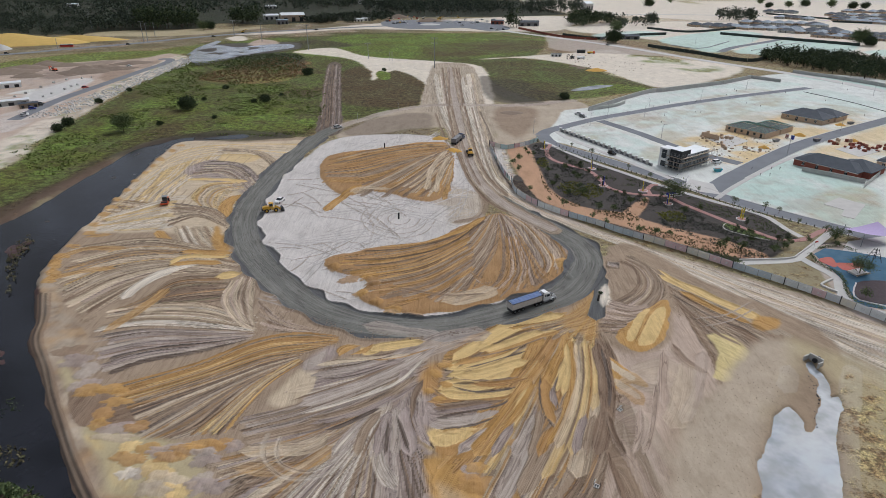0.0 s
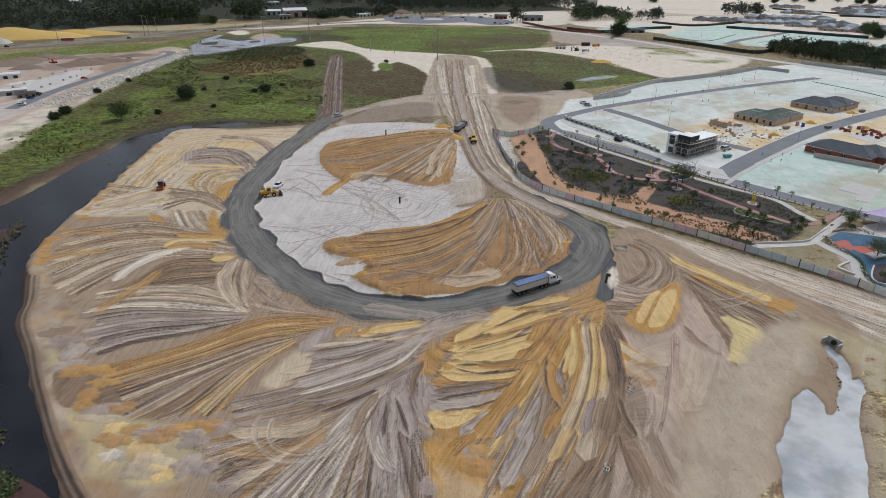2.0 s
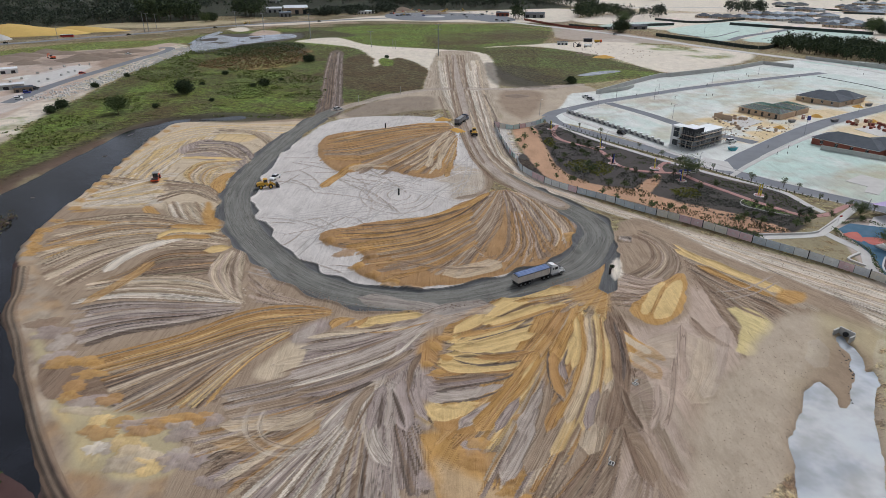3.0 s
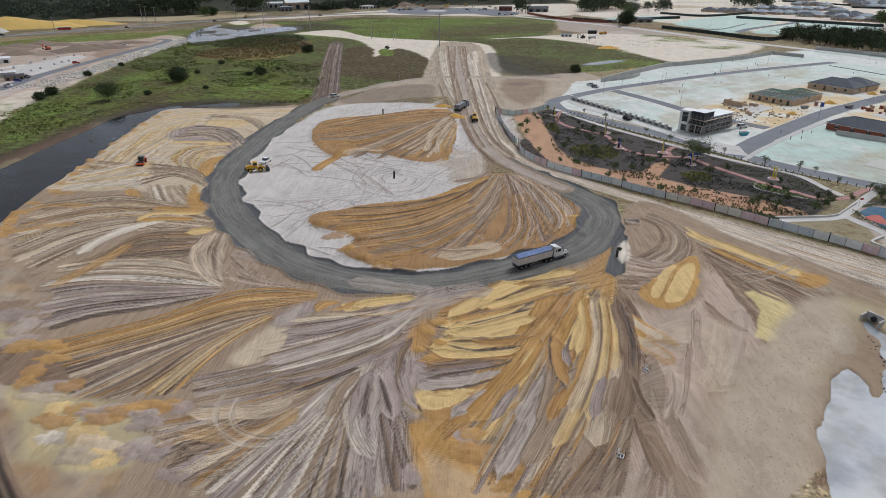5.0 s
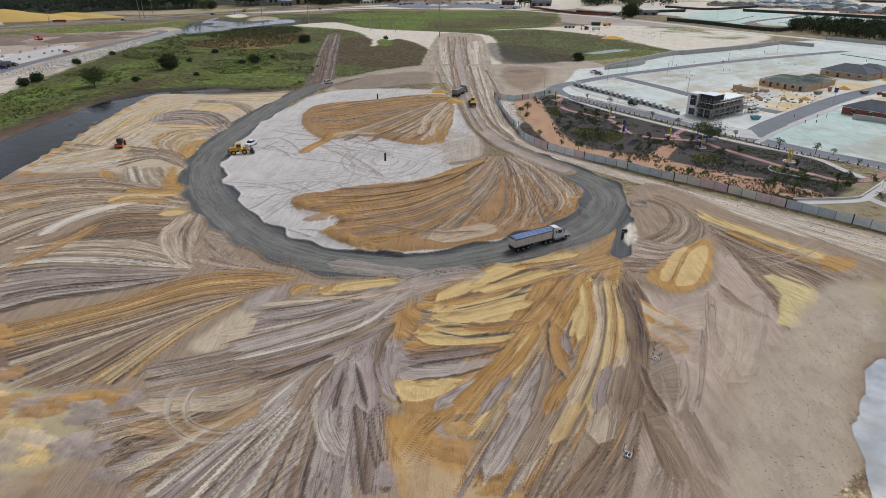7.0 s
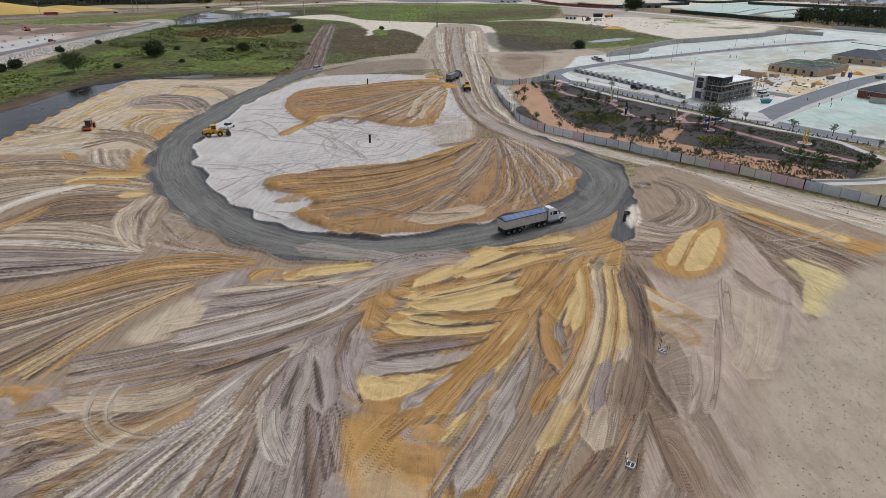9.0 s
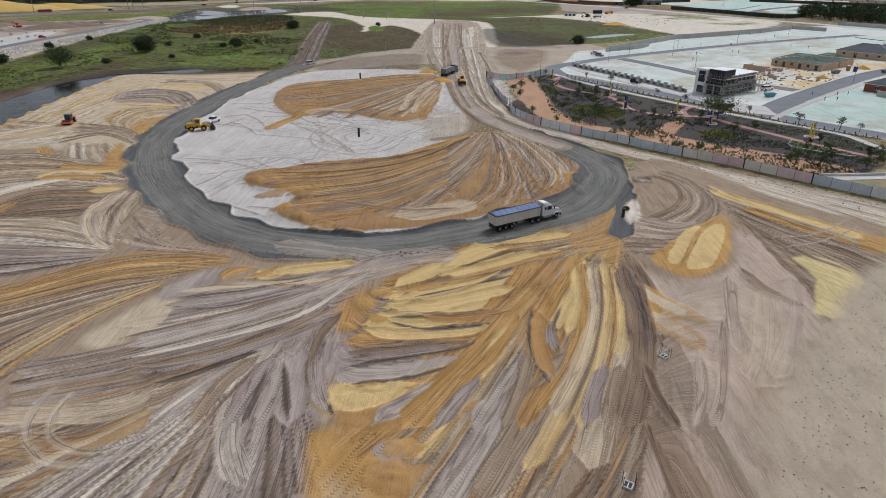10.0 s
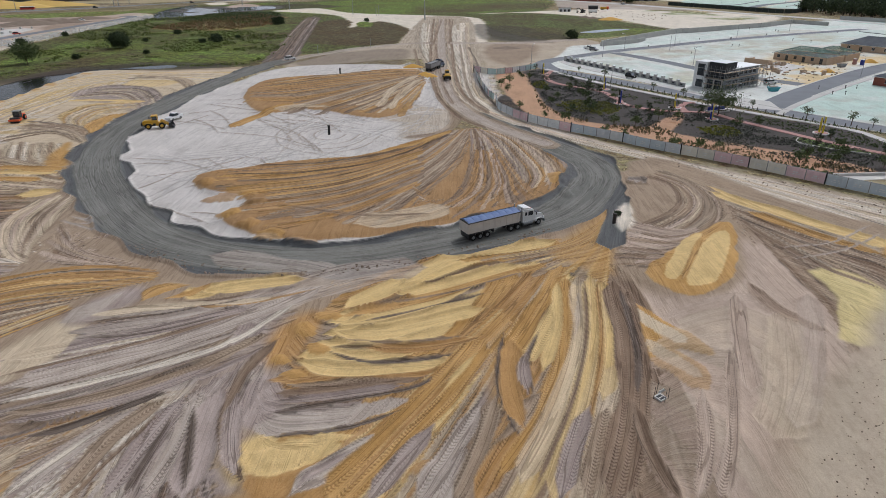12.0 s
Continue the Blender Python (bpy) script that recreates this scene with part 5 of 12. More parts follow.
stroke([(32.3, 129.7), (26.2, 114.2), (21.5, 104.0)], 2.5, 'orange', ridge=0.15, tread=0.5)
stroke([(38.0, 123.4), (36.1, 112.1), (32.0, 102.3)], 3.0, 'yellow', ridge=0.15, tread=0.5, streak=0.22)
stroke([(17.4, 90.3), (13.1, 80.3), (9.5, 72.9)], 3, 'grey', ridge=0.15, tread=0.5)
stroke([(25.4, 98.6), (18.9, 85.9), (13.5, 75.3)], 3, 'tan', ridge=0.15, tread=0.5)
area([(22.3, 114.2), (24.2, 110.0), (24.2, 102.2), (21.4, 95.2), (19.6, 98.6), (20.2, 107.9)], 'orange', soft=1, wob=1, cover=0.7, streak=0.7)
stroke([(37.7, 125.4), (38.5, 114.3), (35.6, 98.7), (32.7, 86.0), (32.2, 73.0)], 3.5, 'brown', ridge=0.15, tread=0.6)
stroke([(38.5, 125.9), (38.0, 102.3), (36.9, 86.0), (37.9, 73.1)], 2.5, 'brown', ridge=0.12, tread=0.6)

# apex where sand spills over the road
fan([(41.1, 144.0), (31.6, 133.7), (16.5, 128.3)], [(42.0, 141.0), (39.0, 131.1), (35.6, 118.7)], 12, 3, ['orange', 'yellow', 'amber', 'tan'], ridge=0.12)
area([(34.6, 138.0), (42.1, 148.7), (42.8, 139.5), (38.0, 123.4), (33.0, 125.9), (29.4, 129.7)], 'orange', soft=1.5, wob=1.5, cover=0.7)

# lobes
area([(37.8, 115.7), (39.9, 113.7), (44.7, 106.0), (43.9, 104.7), (41.1, 105.8), (39.6, 106.2), (37.1, 110.3)], 'orange', soft=0.08, wob=0.7, up=0.3, slope=1.0, streak=0.5)
area([(38.0, 114.3), (39.6, 112.8), (42.4, 108.0), (40.8, 107.1), (37.9, 111.5)], 'cream', soft=0.06, wob=0.3, streak=0.22)
area([(37.2, 108.4), (38.8, 107.6), (42.3, 102.4), (41.8, 99.0), (40.0, 99.1), (38.7, 101.1), (36.7, 104.8)], 'orange', soft=0.08, wob=0.7, up=0.3, slope=1.0, streak=0.5)
area([(37.8, 107.6), (38.9, 106.8), (41.8, 101.9), (40.6, 100.8), (37.5, 105.1)], 'cream', soft=0.06, wob=0.3, streak=0.4, cover=0.8)

# eastern swirl
area([(43.8, 145.5), (51.2, 166.5), (59.9, 166.6), (62.2, 152.2), (59.3, 133.9), (53.7, 121.2), (45.9, 117.6), (40.1, 121.1), (38.5, 125.9)], 'tan', soft=1, wob=1, up=0.5, slope=4)
fan([(52.5, 164.6), (56.1, 159.1), (54.0, 148.8), (44.6, 139.5)], [(57.5, 170.5), (63.3, 155.6), (60.7, 142.6), (52.7, 131.2)], 9, 2.6, ['tan', 'pink', 'brown', 'cream', 'tan'], ridge=0.15)
fan([(43.8, 142.5), (50.3, 138.1), (55.2, 139.6)], [(38.5, 125.9), (45.5, 126.0), (53.5, 133.9)], 7, 2.4, ['tan', 'brown', 'pink', 'brown'], ridge=0.12)
area([(42.4, 123.5), (45.9, 117.6), (51.5, 120.7), (57.0, 129.9), (60.2, 141.1), (54.8, 138.1), (48.3, 131.1)], 'orange', soft=0.15, wob=1.2, up=0.6, slope=1.5)
area([(44.4, 123.6), (51.1, 134.8), (54.3, 136.5), (50.7, 129.5), (46.5, 122.5), (44.7, 121.4)], 'yellow', soft=0.06, wob=0.4, streak=0.22)
area([(46.8, 121.7), (54.4, 134.8), (58.5, 137.8), (55.9, 130.4), (51.1, 121.7), (48.1, 119.9)], 'yellow', soft=0.06, wob=0.4, streak=0.22)
stroke([(53.7, 135.4), (49.2, 126.7), (46.0, 120.9)], 0.8, 'orange')
stroke([(46.1, 155.5), (43.3, 145.5), (39.0, 131.1)], 4, 'verge', ridge=0.2, streak=0.3)
stroke([(49.9, 164.6), (52.1, 159.8)], 4, 'grey', ridge=0.4)
area([(43.0, 145.5), (46.0, 150.4), (45.4, 142.5), (42.5, 138.0)], 'pale', soft=0.6, wob=0.6)

# eastern brown fan
fan([(62.8, 153.9), (71.4, 142.7), (80.6, 132.7), (86.0, 126.3)], [(63.3, 145.7), (62.3, 126.1), (61.8, 114.4), (59.8, 106.2)], 18, 3.0, ['brown', 'tan', 'brown', 'tan', 'buff'], ridge=0.1)
stroke([(62.7, 156.3), (71.1, 145.8), (78.1, 136.9), (81.0, 131.9)], 4, 'yellow', ridge=0.2, streak=0.22)
stroke([(65.4, 147.3), (71.2, 138.3), (78.0, 130.1)], 2.5, 'orange', ridge=0.2)
area([(78.0, 130.1), (82.0, 134.1), (86.4, 132.8), (83.7, 128.8), (79.6, 127.5)], 'orange', soft=0.7, wob=1)
area([(65.3, 124.9), (70.1, 124.3), (73.0, 118.7), (67.2, 112.4), (64.8, 107.6), (59.1, 108.4), (63.8, 115.4)], 'lemon', soft=0.5, wob=1.2, streak=0.35)
area([(64.8, 117.5), (69.2, 116.5), (66.2, 109.5), (60.5, 108.8)], 'lemon', soft=0.25, wob=0.6, cover=0.9, streak=0.5)
fan([(42.4, 114.0), (52.5, 118.3), (56.3, 114.2), (55.8, 103.1)], [(31.1, 90.5), (31.6, 83.0), (33.1, 72.5), (35.7, 69.9)], 8, 4, ['pink', 'buff', 'tan', 'pink'], ridge=0.02, cover=0.5, streak=0.3, fine=False)

# the low pan and the pond
area([(74.0, 121.3), (84.7, 123.8), (85.7, 117.9), (77.0, 106.4), (68.6, 92.3), (53.4, 62.7), (35.3, 62.6), (44.3, 86.1), (53.3, 98.8), (59.0, 104.3)], 'buff', soft=2, wob=2, up=-0.6, slope=5, streak=0.05)
area([(84.7, 123.8), (90.3, 121.4), (100.4, 106.5), (87.3, 73.4), (66.3, 62.8), (47.4, 62.6), (57.0, 79.3), (71.4, 102.5), (80.0, 114.6)], 'straw', soft=3, wob=2.5, up=-0.9, slope=6, streak=0.05, cover=0.8)
area([(75.8, 106.4), (83.8, 116.8), (85.8, 114.6), (85.7, 104.5), (76.1, 86.3), (64.4, 66.7), (51.0, 66.6), (57.1, 80.6), (66.3, 95.5)], 'brown', soft=3, wob=2, up=-1.3, slope=4, wet=0.4, cover=0.8, streak=0.0)
area([(72.7, 100.5), (72.9, 98.1), (72.8, 95.8), (71.8, 93.2), (73.5, 92.8), (76.2, 95.4), (78.2, 99.1), (80.6, 102.3), (81.7, 105.3), (83.8, 108.4), (84.0, 110.7), (83.7, 113.4), (84.2, 115.6), (86.3, 116.7), (85.9, 113.4), (85.9, 109.8), (84.4, 106.2), (82.7, 103.7), (84.4, 103.8), (83.8, 100.3), (82.0, 97.9), (79.6, 95.5), (76.1, 89.2), (72.2, 82.0), (69.2, 76.4), (63.2, 64.9), (60.1, 57.8), (46.8, 57.8), (50.8, 65.1), (53.8, 70.7), (55.7, 75.4), (57.5, 80.6), (59.0, 85.2), (60.4, 86.1), (62.5, 88.5), (65.1, 92.4), (68.6, 97.4)], 'bed', soft=0.5, wob=0.9, up=-1.9, slope=0.9, wet=0.8, cover=0.6, streak=0.0, step=0.8)
stroke([(93.0, 112.5), (82.2, 95.6), (69.3, 73.3)], 4, 'white', cover=0.15, ridge=0, streak=0.1, taper=0)
stroke([(80.0, 114.6), (73.6, 104.4)], 4, 'white', cover=0.15, ridge=0, streak=0.1)

# white sand inside the loop
area([(-64.6, 271.0), (-54.5, 305.6), (-20.0, 313.8), (0.8, 300.8), (8.3, 255.0), (14.0, 220.0), (15.0, 200.1), (34.5, 195.1), (42.4, 174.5), (41.1, 160.8), (34.3, 149.3), (17.4, 137.8), (2.4, 131.9), (-12.0, 131.2), (-27.1, 135.5), (-40.2, 148.1), (-51.8, 161.9), (-60.6, 177.9), (-66.5, 196.8), (-69.6, 225.6)], 'white', green=0, soft=0.8, wob=0.8, up=0.0, streak=0.25)
area([(2.0, 232.9), (14.2, 223.1), (13.0, 200.1), (2.9, 194.8), (0.9, 208.1), (-5.5, 215.0)], 'buff', soft=2, wob=2, cover=0.8, streak=0.5)
stroke([(14.7, 233.0), (15.4, 214.0), (12.0, 200.1), (2.9, 194.8)], 3, 'brown', cover=0.6, ridge=0.08)
stroke([(-46.7, 150.2), (-35.4, 147.3), (-25.0, 141.0)], 0.55, 'grey', ridge=0.08, cover=0.8, tread=0.8, taper=0.1, gain=0.82)
stroke([(-37.5, 252.3), (-51.1, 242.0), (-66.9, 240.4)], 0.55, 'grey', ridge=0.08, cover=0.8, tread=0.8, taper=0.1, gain=0.82)
stroke([(-34.8, 230.0), (-28.1, 223.6), (-22.7, 214.8)], 0.55, 'grey', ridge=0.08, cover=0.8, tread=0.8, taper=0.1, gain=0.82)
stroke([(-45.1, 200.6), (-30.1, 196.2), (-16.4, 186.0)], 0.55, 'grey', ridge=0.08, cover=0.8, tread=0.8, taper=0.1, gain=0.82)
stroke([(-52.6, 162.9), (-46.5, 157.9), (-41.4, 151.4)], 0.55, 'grey', ridge=0.08, cover=0.8, tread=0.8, taper=0.1, gain=0.82)
stroke([(-55.2, 173.0), (-50.0, 174.3), (-44.1, 173.3)], 0.55, 'grey', ridge=0.08, cover=0.8, tread=0.8, taper=0.1, gain=0.82)
stroke([(-41.2, 169.2), (-44.0, 159.7), (-49.0, 152.9)], 0.55, 'grey', ridge=0.08, cover=0.8, tread=0.8, taper=0.1, gain=0.82)
stroke([(-41.5, 237.3), (-25.1, 220.4), (-13.1, 199.8)], 0.55, 'grey', ridge=0.08, cover=0.8, tread=0.8, taper=0.1, gain=0.82)
stroke([(-44.2, 175.6), (-34.3, 178.6), (-23.3, 177.0)], 0.55, 'grey', ridge=0.08, cover=0.8, tread=0.8, taper=0.1, gain=0.82)
stroke([(-54.3, 220.6), (-57.8, 210.4), (-63.3, 203.8)], 0.55, 'grey', ridge=0.08, cover=0.8, tread=0.8, taper=0.1, gain=0.82)
stroke([(-30.3, 146.1), (-25.4, 145.3), (-20.6, 142.9)], 0.55, 'grey', ridge=0.08, cover=0.8, tread=0.8, taper=0.1, gain=0.82)
stroke([(-50.5, 222.4), (-33.1, 221.0), (-16.1, 211.4)], 0.55, 'grey', ridge=0.08, cover=0.8, tread=0.8, taper=0.1, gain=0.82)
stroke([(-39.8, 178.3), (-28.1, 165.6), (-20.2, 151.2)], 0.55, 'grey', ridge=0.08, cover=0.8, tread=0.8, taper=0.1, gain=0.82)
stroke([(-49.5, 158.4), (-44.5, 154.7), (-40.4, 149.8)], 0.55, 'grey', ridge=0.08, cover=0.8, tread=0.8, taper=0.1, gain=0.82)
stroke([(-51.2, 231.1), (-55.9, 224.8), (-62.1, 221.8)], 0.55, 'grey', ridge=0.08, cover=0.8, tread=0.8, taper=0.1, gain=0.82)
stroke([(-36.6, 159.1), (-31.4, 158.9), (-26.1, 156.7)], 0.55, 'grey', ridge=0.08, cover=0.8, tread=0.8, taper=0.1, gain=0.82)
stroke([(-61.4, 234.9), (-42.8, 224.6), (-26.8, 207.6)], 0.55, 'grey', ridge=0.08, cover=0.8, tread=0.8, taper=0.1, gain=0.82)
stroke([(-42.3, 215.0), (-27.9, 213.4), (-13.8, 205.2)], 0.55, 'grey', ridge=0.08, cover=0.8, tread=0.8, taper=0.1, gain=0.82)
stroke([(-57.7, 215.7), (-50.4, 208.7), (-44.4, 199.5)], 0.55, 'grey', ridge=0.08, cover=0.8, tread=0.8, taper=0.1, gain=0.82)
stroke([(-29.3, 180.8), (-37.2, 170.5), (-47.0, 164.8)], 0.55, 'grey', ridge=0.08, cover=0.8, tread=0.8, taper=0.1, gain=0.82)
stroke([(-66.6, 212.9), (-55.0, 210.6), (-43.4, 203.2)], 0.55, 'grey', ridge=0.08, cover=0.8, tread=0.8, taper=0.1, gain=0.82)
stroke([(-32.9, 209.2), (-23.2, 197.4), (-16.3, 183.6)], 0.55, 'grey', ridge=0.08, cover=0.8, tread=0.8, taper=0.1, gain=0.82)
stroke([(-35.5, 209.1), (-23.1, 196.8), (-14.0, 181.6)], 0.55, 'grey', ridge=0.08, cover=0.8, tread=0.8, taper=0.1, gain=0.82)
stroke([(-27.8, 178.5), (-20.9, 166.4), (-17.1, 153.9)], 0.55, 'grey', ridge=0.08, cover=0.8, tread=0.8, taper=0.1, gain=0.82)
stroke([(-32.1, 160.5), (-25.7, 159.1), (-19.8, 155.4)], 0.55, 'grey', ridge=0.08, cover=0.8, tread=0.8, taper=0.1, gain=0.82)
stroke([(-27.1, 170.6), (-16.4, 158.2), (-9.5, 144.4)], 0.55, 'grey', ridge=0.08, cover=0.8, tread=0.8, taper=0.1, gain=0.82)
stroke([(-58.6, 236.0), (-40.7, 230.0), (-24.2, 216.3)], 0.55, 'grey', ridge=0.08, cover=0.8, tread=0.8, taper=0.1, gain=0.82)
stroke([(-30.6, 174.7), (-22.3, 170.9), (-15.0, 164.3)], 0.55, 'grey', ridge=0.08, cover=0.8, tread=0.8, taper=0.1, gain=0.82)
stroke([(-39.9, 215.0), (-30.3, 204.3), (-23.1, 191.3)], 0.55, 'grey', ridge=0.08, cover=0.8, tread=0.8, taper=0.1, gain=0.82)
stroke([(-56.9, 178.2), (-43.8, 174.8), (-31.4, 166.8)], 0.55, 'grey', ridge=0.08, cover=0.8, tread=0.8, taper=0.1, gain=0.82)
stroke([(-35.8, 163.8), (-26.4, 158.1), (-18.6, 149.8)], 0.55, 'grey', ridge=0.08, cover=0.8, tread=0.8, taper=0.1, gain=0.82)
stroke([(-56.4, 225.4), (-49.9, 217.9), (-44.7, 208.7)], 0.55, 'grey', ridge=0.08, cover=0.8, tread=0.8, taper=0.1, gain=0.82)
stroke([(-56.1, 212.8), (-41.3, 214.4), (-25.7, 208.5)], 0.55, 'grey', ridge=0.08, cover=0.8, tread=0.8, taper=0.1, gain=0.82)
stroke([(-47.5, 235.9), (-31.5, 239.3), (-14.4, 233.7)], 0.55, 'grey', ridge=0.08, cover=0.8, tread=0.8, taper=0.1, gain=0.82)
stroke([(-11.9, 198.3), (-12.9, 194.7), (-15.6, 193.2), (-18.5, 194.6), (-19.9, 198.2), (-19.1, 201.9), (-16.3, 203.5), (-13.3, 202.0)], 0.5, 'grey', ridge=0.08, cover=0.7, taper=0, gain=0.85)
stroke([(-8.3, 198.3), (-10.2, 191.9), (-15.3, 189.3), (-20.7, 191.8), (-23.6, 198.2), (-22.0, 205.0), (-16.6, 208.0), (-10.9, 205.1)], 0.5, 'grey', ridge=0.08, cover=0.7, taper=0, gain=0.85)
stroke([(-5.5, 198.3), (-8.2, 189.1), (-15.0, 185.5), (-22.4, 189.0), (-26.4, 198.2), (-24.3, 208.1), (-17.0, 212.5), (-9.0, 208.2)], 0.5, 'grey', ridge=0.08, cover=0.7, taper=0, gain=0.85)
stroke([(-2.7, 198.4), (-6.2, 186.5), (-14.8, 181.8), (-24.0, 186.3), (-29.2, 198.1), (-26.7, 211.3), (-17.3, 217.3), (-7.0, 211.5)], 0.5, 'grey', ridge=0.08, cover=0.7, taper=0, gain=0.85)
stroke([(-31.9, 219.6), (-24.5, 192.1), (-23.9, 178.2)], 0.6, 'grey', ridge=0.06, cover=0.5)
stroke([(-10.0, 219.8), (3.0, 208.1), (0.9, 192.3)], 0.6, 'grey', ridge=0.06, cover=0.5)

trk = random.Random(8)
for _ in range(85):
    px, py, way, turn = trk.uniform(-64, 5), trk.uniform(140, 300), trk.uniform(-0.6, 1.4), trk.uniform(-0.05, 0.05)
    line = []
    for _k in range(trk.randrange(5, 10)):
        line.append((px, py))
        way += turn
        px, py = px + 5.5 * math.cos(way), py + 5.5 * math.sin(way)
    for side in (-1.0, 1.0):
        path = [(qx - side * math.sin(way), qy + side * math.cos(way)) for qx, qy in line if -70 + 0.2 * abs(qy - 220) < qx < 14]
        if len(path) > 2:
            stroke(path, 0.45, SAND["white"] * trk.choice((0.66, 0.74, 0.8, 1.1)), cover=0.75, ridge=0.05, streak=0.2, tread=0.6, taper=0.1)

# northern dune
area([(-53.9, 250.4), (-55.5, 266.8), (-50.1, 278.4), (-29.4, 286.3), (-16.1, 295.4), (0.9, 295.6), (3.9, 263.1), (2.7, 229.5), (-3.4, 215.6), (-12.1, 216.7), (-19.0, 222.8), (-30.5, 225.9), (-37.3, 219.5), (-43.9, 225.8), (-49.7, 235.8)], 'ochre', soft=0.15, wob=1.3, up=0.8, slope=2.0, streak=0.25)
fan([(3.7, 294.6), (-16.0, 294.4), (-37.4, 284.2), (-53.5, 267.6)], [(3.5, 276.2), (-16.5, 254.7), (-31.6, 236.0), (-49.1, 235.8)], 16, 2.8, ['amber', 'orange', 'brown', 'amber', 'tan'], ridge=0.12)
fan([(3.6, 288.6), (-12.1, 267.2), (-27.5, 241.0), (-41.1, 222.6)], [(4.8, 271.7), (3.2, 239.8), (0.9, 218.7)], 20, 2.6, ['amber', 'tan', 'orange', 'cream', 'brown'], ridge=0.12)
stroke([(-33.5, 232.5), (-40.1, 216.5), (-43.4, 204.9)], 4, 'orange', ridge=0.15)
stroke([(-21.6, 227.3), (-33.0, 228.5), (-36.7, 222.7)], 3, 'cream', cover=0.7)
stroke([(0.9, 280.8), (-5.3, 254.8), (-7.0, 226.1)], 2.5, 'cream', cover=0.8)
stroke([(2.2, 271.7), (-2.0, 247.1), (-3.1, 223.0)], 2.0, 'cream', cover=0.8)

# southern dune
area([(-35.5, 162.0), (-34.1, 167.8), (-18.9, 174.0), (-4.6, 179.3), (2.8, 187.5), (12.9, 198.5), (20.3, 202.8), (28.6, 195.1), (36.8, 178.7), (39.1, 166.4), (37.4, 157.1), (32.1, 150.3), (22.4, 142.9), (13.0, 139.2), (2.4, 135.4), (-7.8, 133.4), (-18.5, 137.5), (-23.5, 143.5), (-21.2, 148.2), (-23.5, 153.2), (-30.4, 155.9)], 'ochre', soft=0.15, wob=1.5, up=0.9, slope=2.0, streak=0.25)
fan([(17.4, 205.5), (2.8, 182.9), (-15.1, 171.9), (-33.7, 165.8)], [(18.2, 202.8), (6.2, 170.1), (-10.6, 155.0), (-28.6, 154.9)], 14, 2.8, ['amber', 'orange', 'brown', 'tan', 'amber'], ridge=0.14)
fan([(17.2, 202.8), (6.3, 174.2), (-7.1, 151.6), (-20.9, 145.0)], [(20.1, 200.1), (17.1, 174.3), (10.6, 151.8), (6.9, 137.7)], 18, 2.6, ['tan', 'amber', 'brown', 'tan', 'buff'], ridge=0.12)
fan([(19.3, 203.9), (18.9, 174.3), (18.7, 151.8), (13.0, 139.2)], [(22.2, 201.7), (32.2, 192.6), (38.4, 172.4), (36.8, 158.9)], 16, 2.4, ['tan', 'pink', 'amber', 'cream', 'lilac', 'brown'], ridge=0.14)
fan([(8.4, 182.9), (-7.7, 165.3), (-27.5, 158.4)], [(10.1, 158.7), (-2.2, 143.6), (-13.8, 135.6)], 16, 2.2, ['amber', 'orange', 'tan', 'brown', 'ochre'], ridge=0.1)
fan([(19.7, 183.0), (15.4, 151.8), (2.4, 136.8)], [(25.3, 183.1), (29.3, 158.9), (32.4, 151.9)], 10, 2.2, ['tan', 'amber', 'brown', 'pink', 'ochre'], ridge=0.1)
stroke([(16.0, 200.1), (2.8, 180.6), (-11.6, 172.0), (-25.6, 169.8)], 1.0, 'dark', ridge=0.15, cover=0.8)
stroke([(14.7, 194.9), (0.9, 174.2), (-14.6, 165.2), (-30.0, 163.9)], 1.0, 'dark', ridge=0.15, cover=0.8)
stroke([(14.9, 198.5), (3.7, 183.8), (-10.0, 175.8), (-20.7, 174.0)], 2.5, 'orange', ridge=0.15)
stroke([(-0.6, 139.1), (10.2, 143.7), (15.1, 146.9)], 6, 'cream', cover=0.7)
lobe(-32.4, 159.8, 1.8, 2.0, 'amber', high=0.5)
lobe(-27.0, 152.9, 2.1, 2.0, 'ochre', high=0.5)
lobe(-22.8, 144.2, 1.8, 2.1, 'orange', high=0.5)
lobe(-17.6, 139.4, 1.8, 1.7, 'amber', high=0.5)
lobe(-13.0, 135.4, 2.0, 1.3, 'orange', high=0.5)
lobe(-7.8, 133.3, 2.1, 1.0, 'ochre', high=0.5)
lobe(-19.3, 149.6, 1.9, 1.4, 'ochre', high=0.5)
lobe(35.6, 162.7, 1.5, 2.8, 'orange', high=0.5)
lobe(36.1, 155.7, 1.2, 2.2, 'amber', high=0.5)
stroke([(-13.2, 146.7), (0.9, 142.7), (11.7, 143.7)], 1.2, 'brown', cover=0.6, tread=0.6)

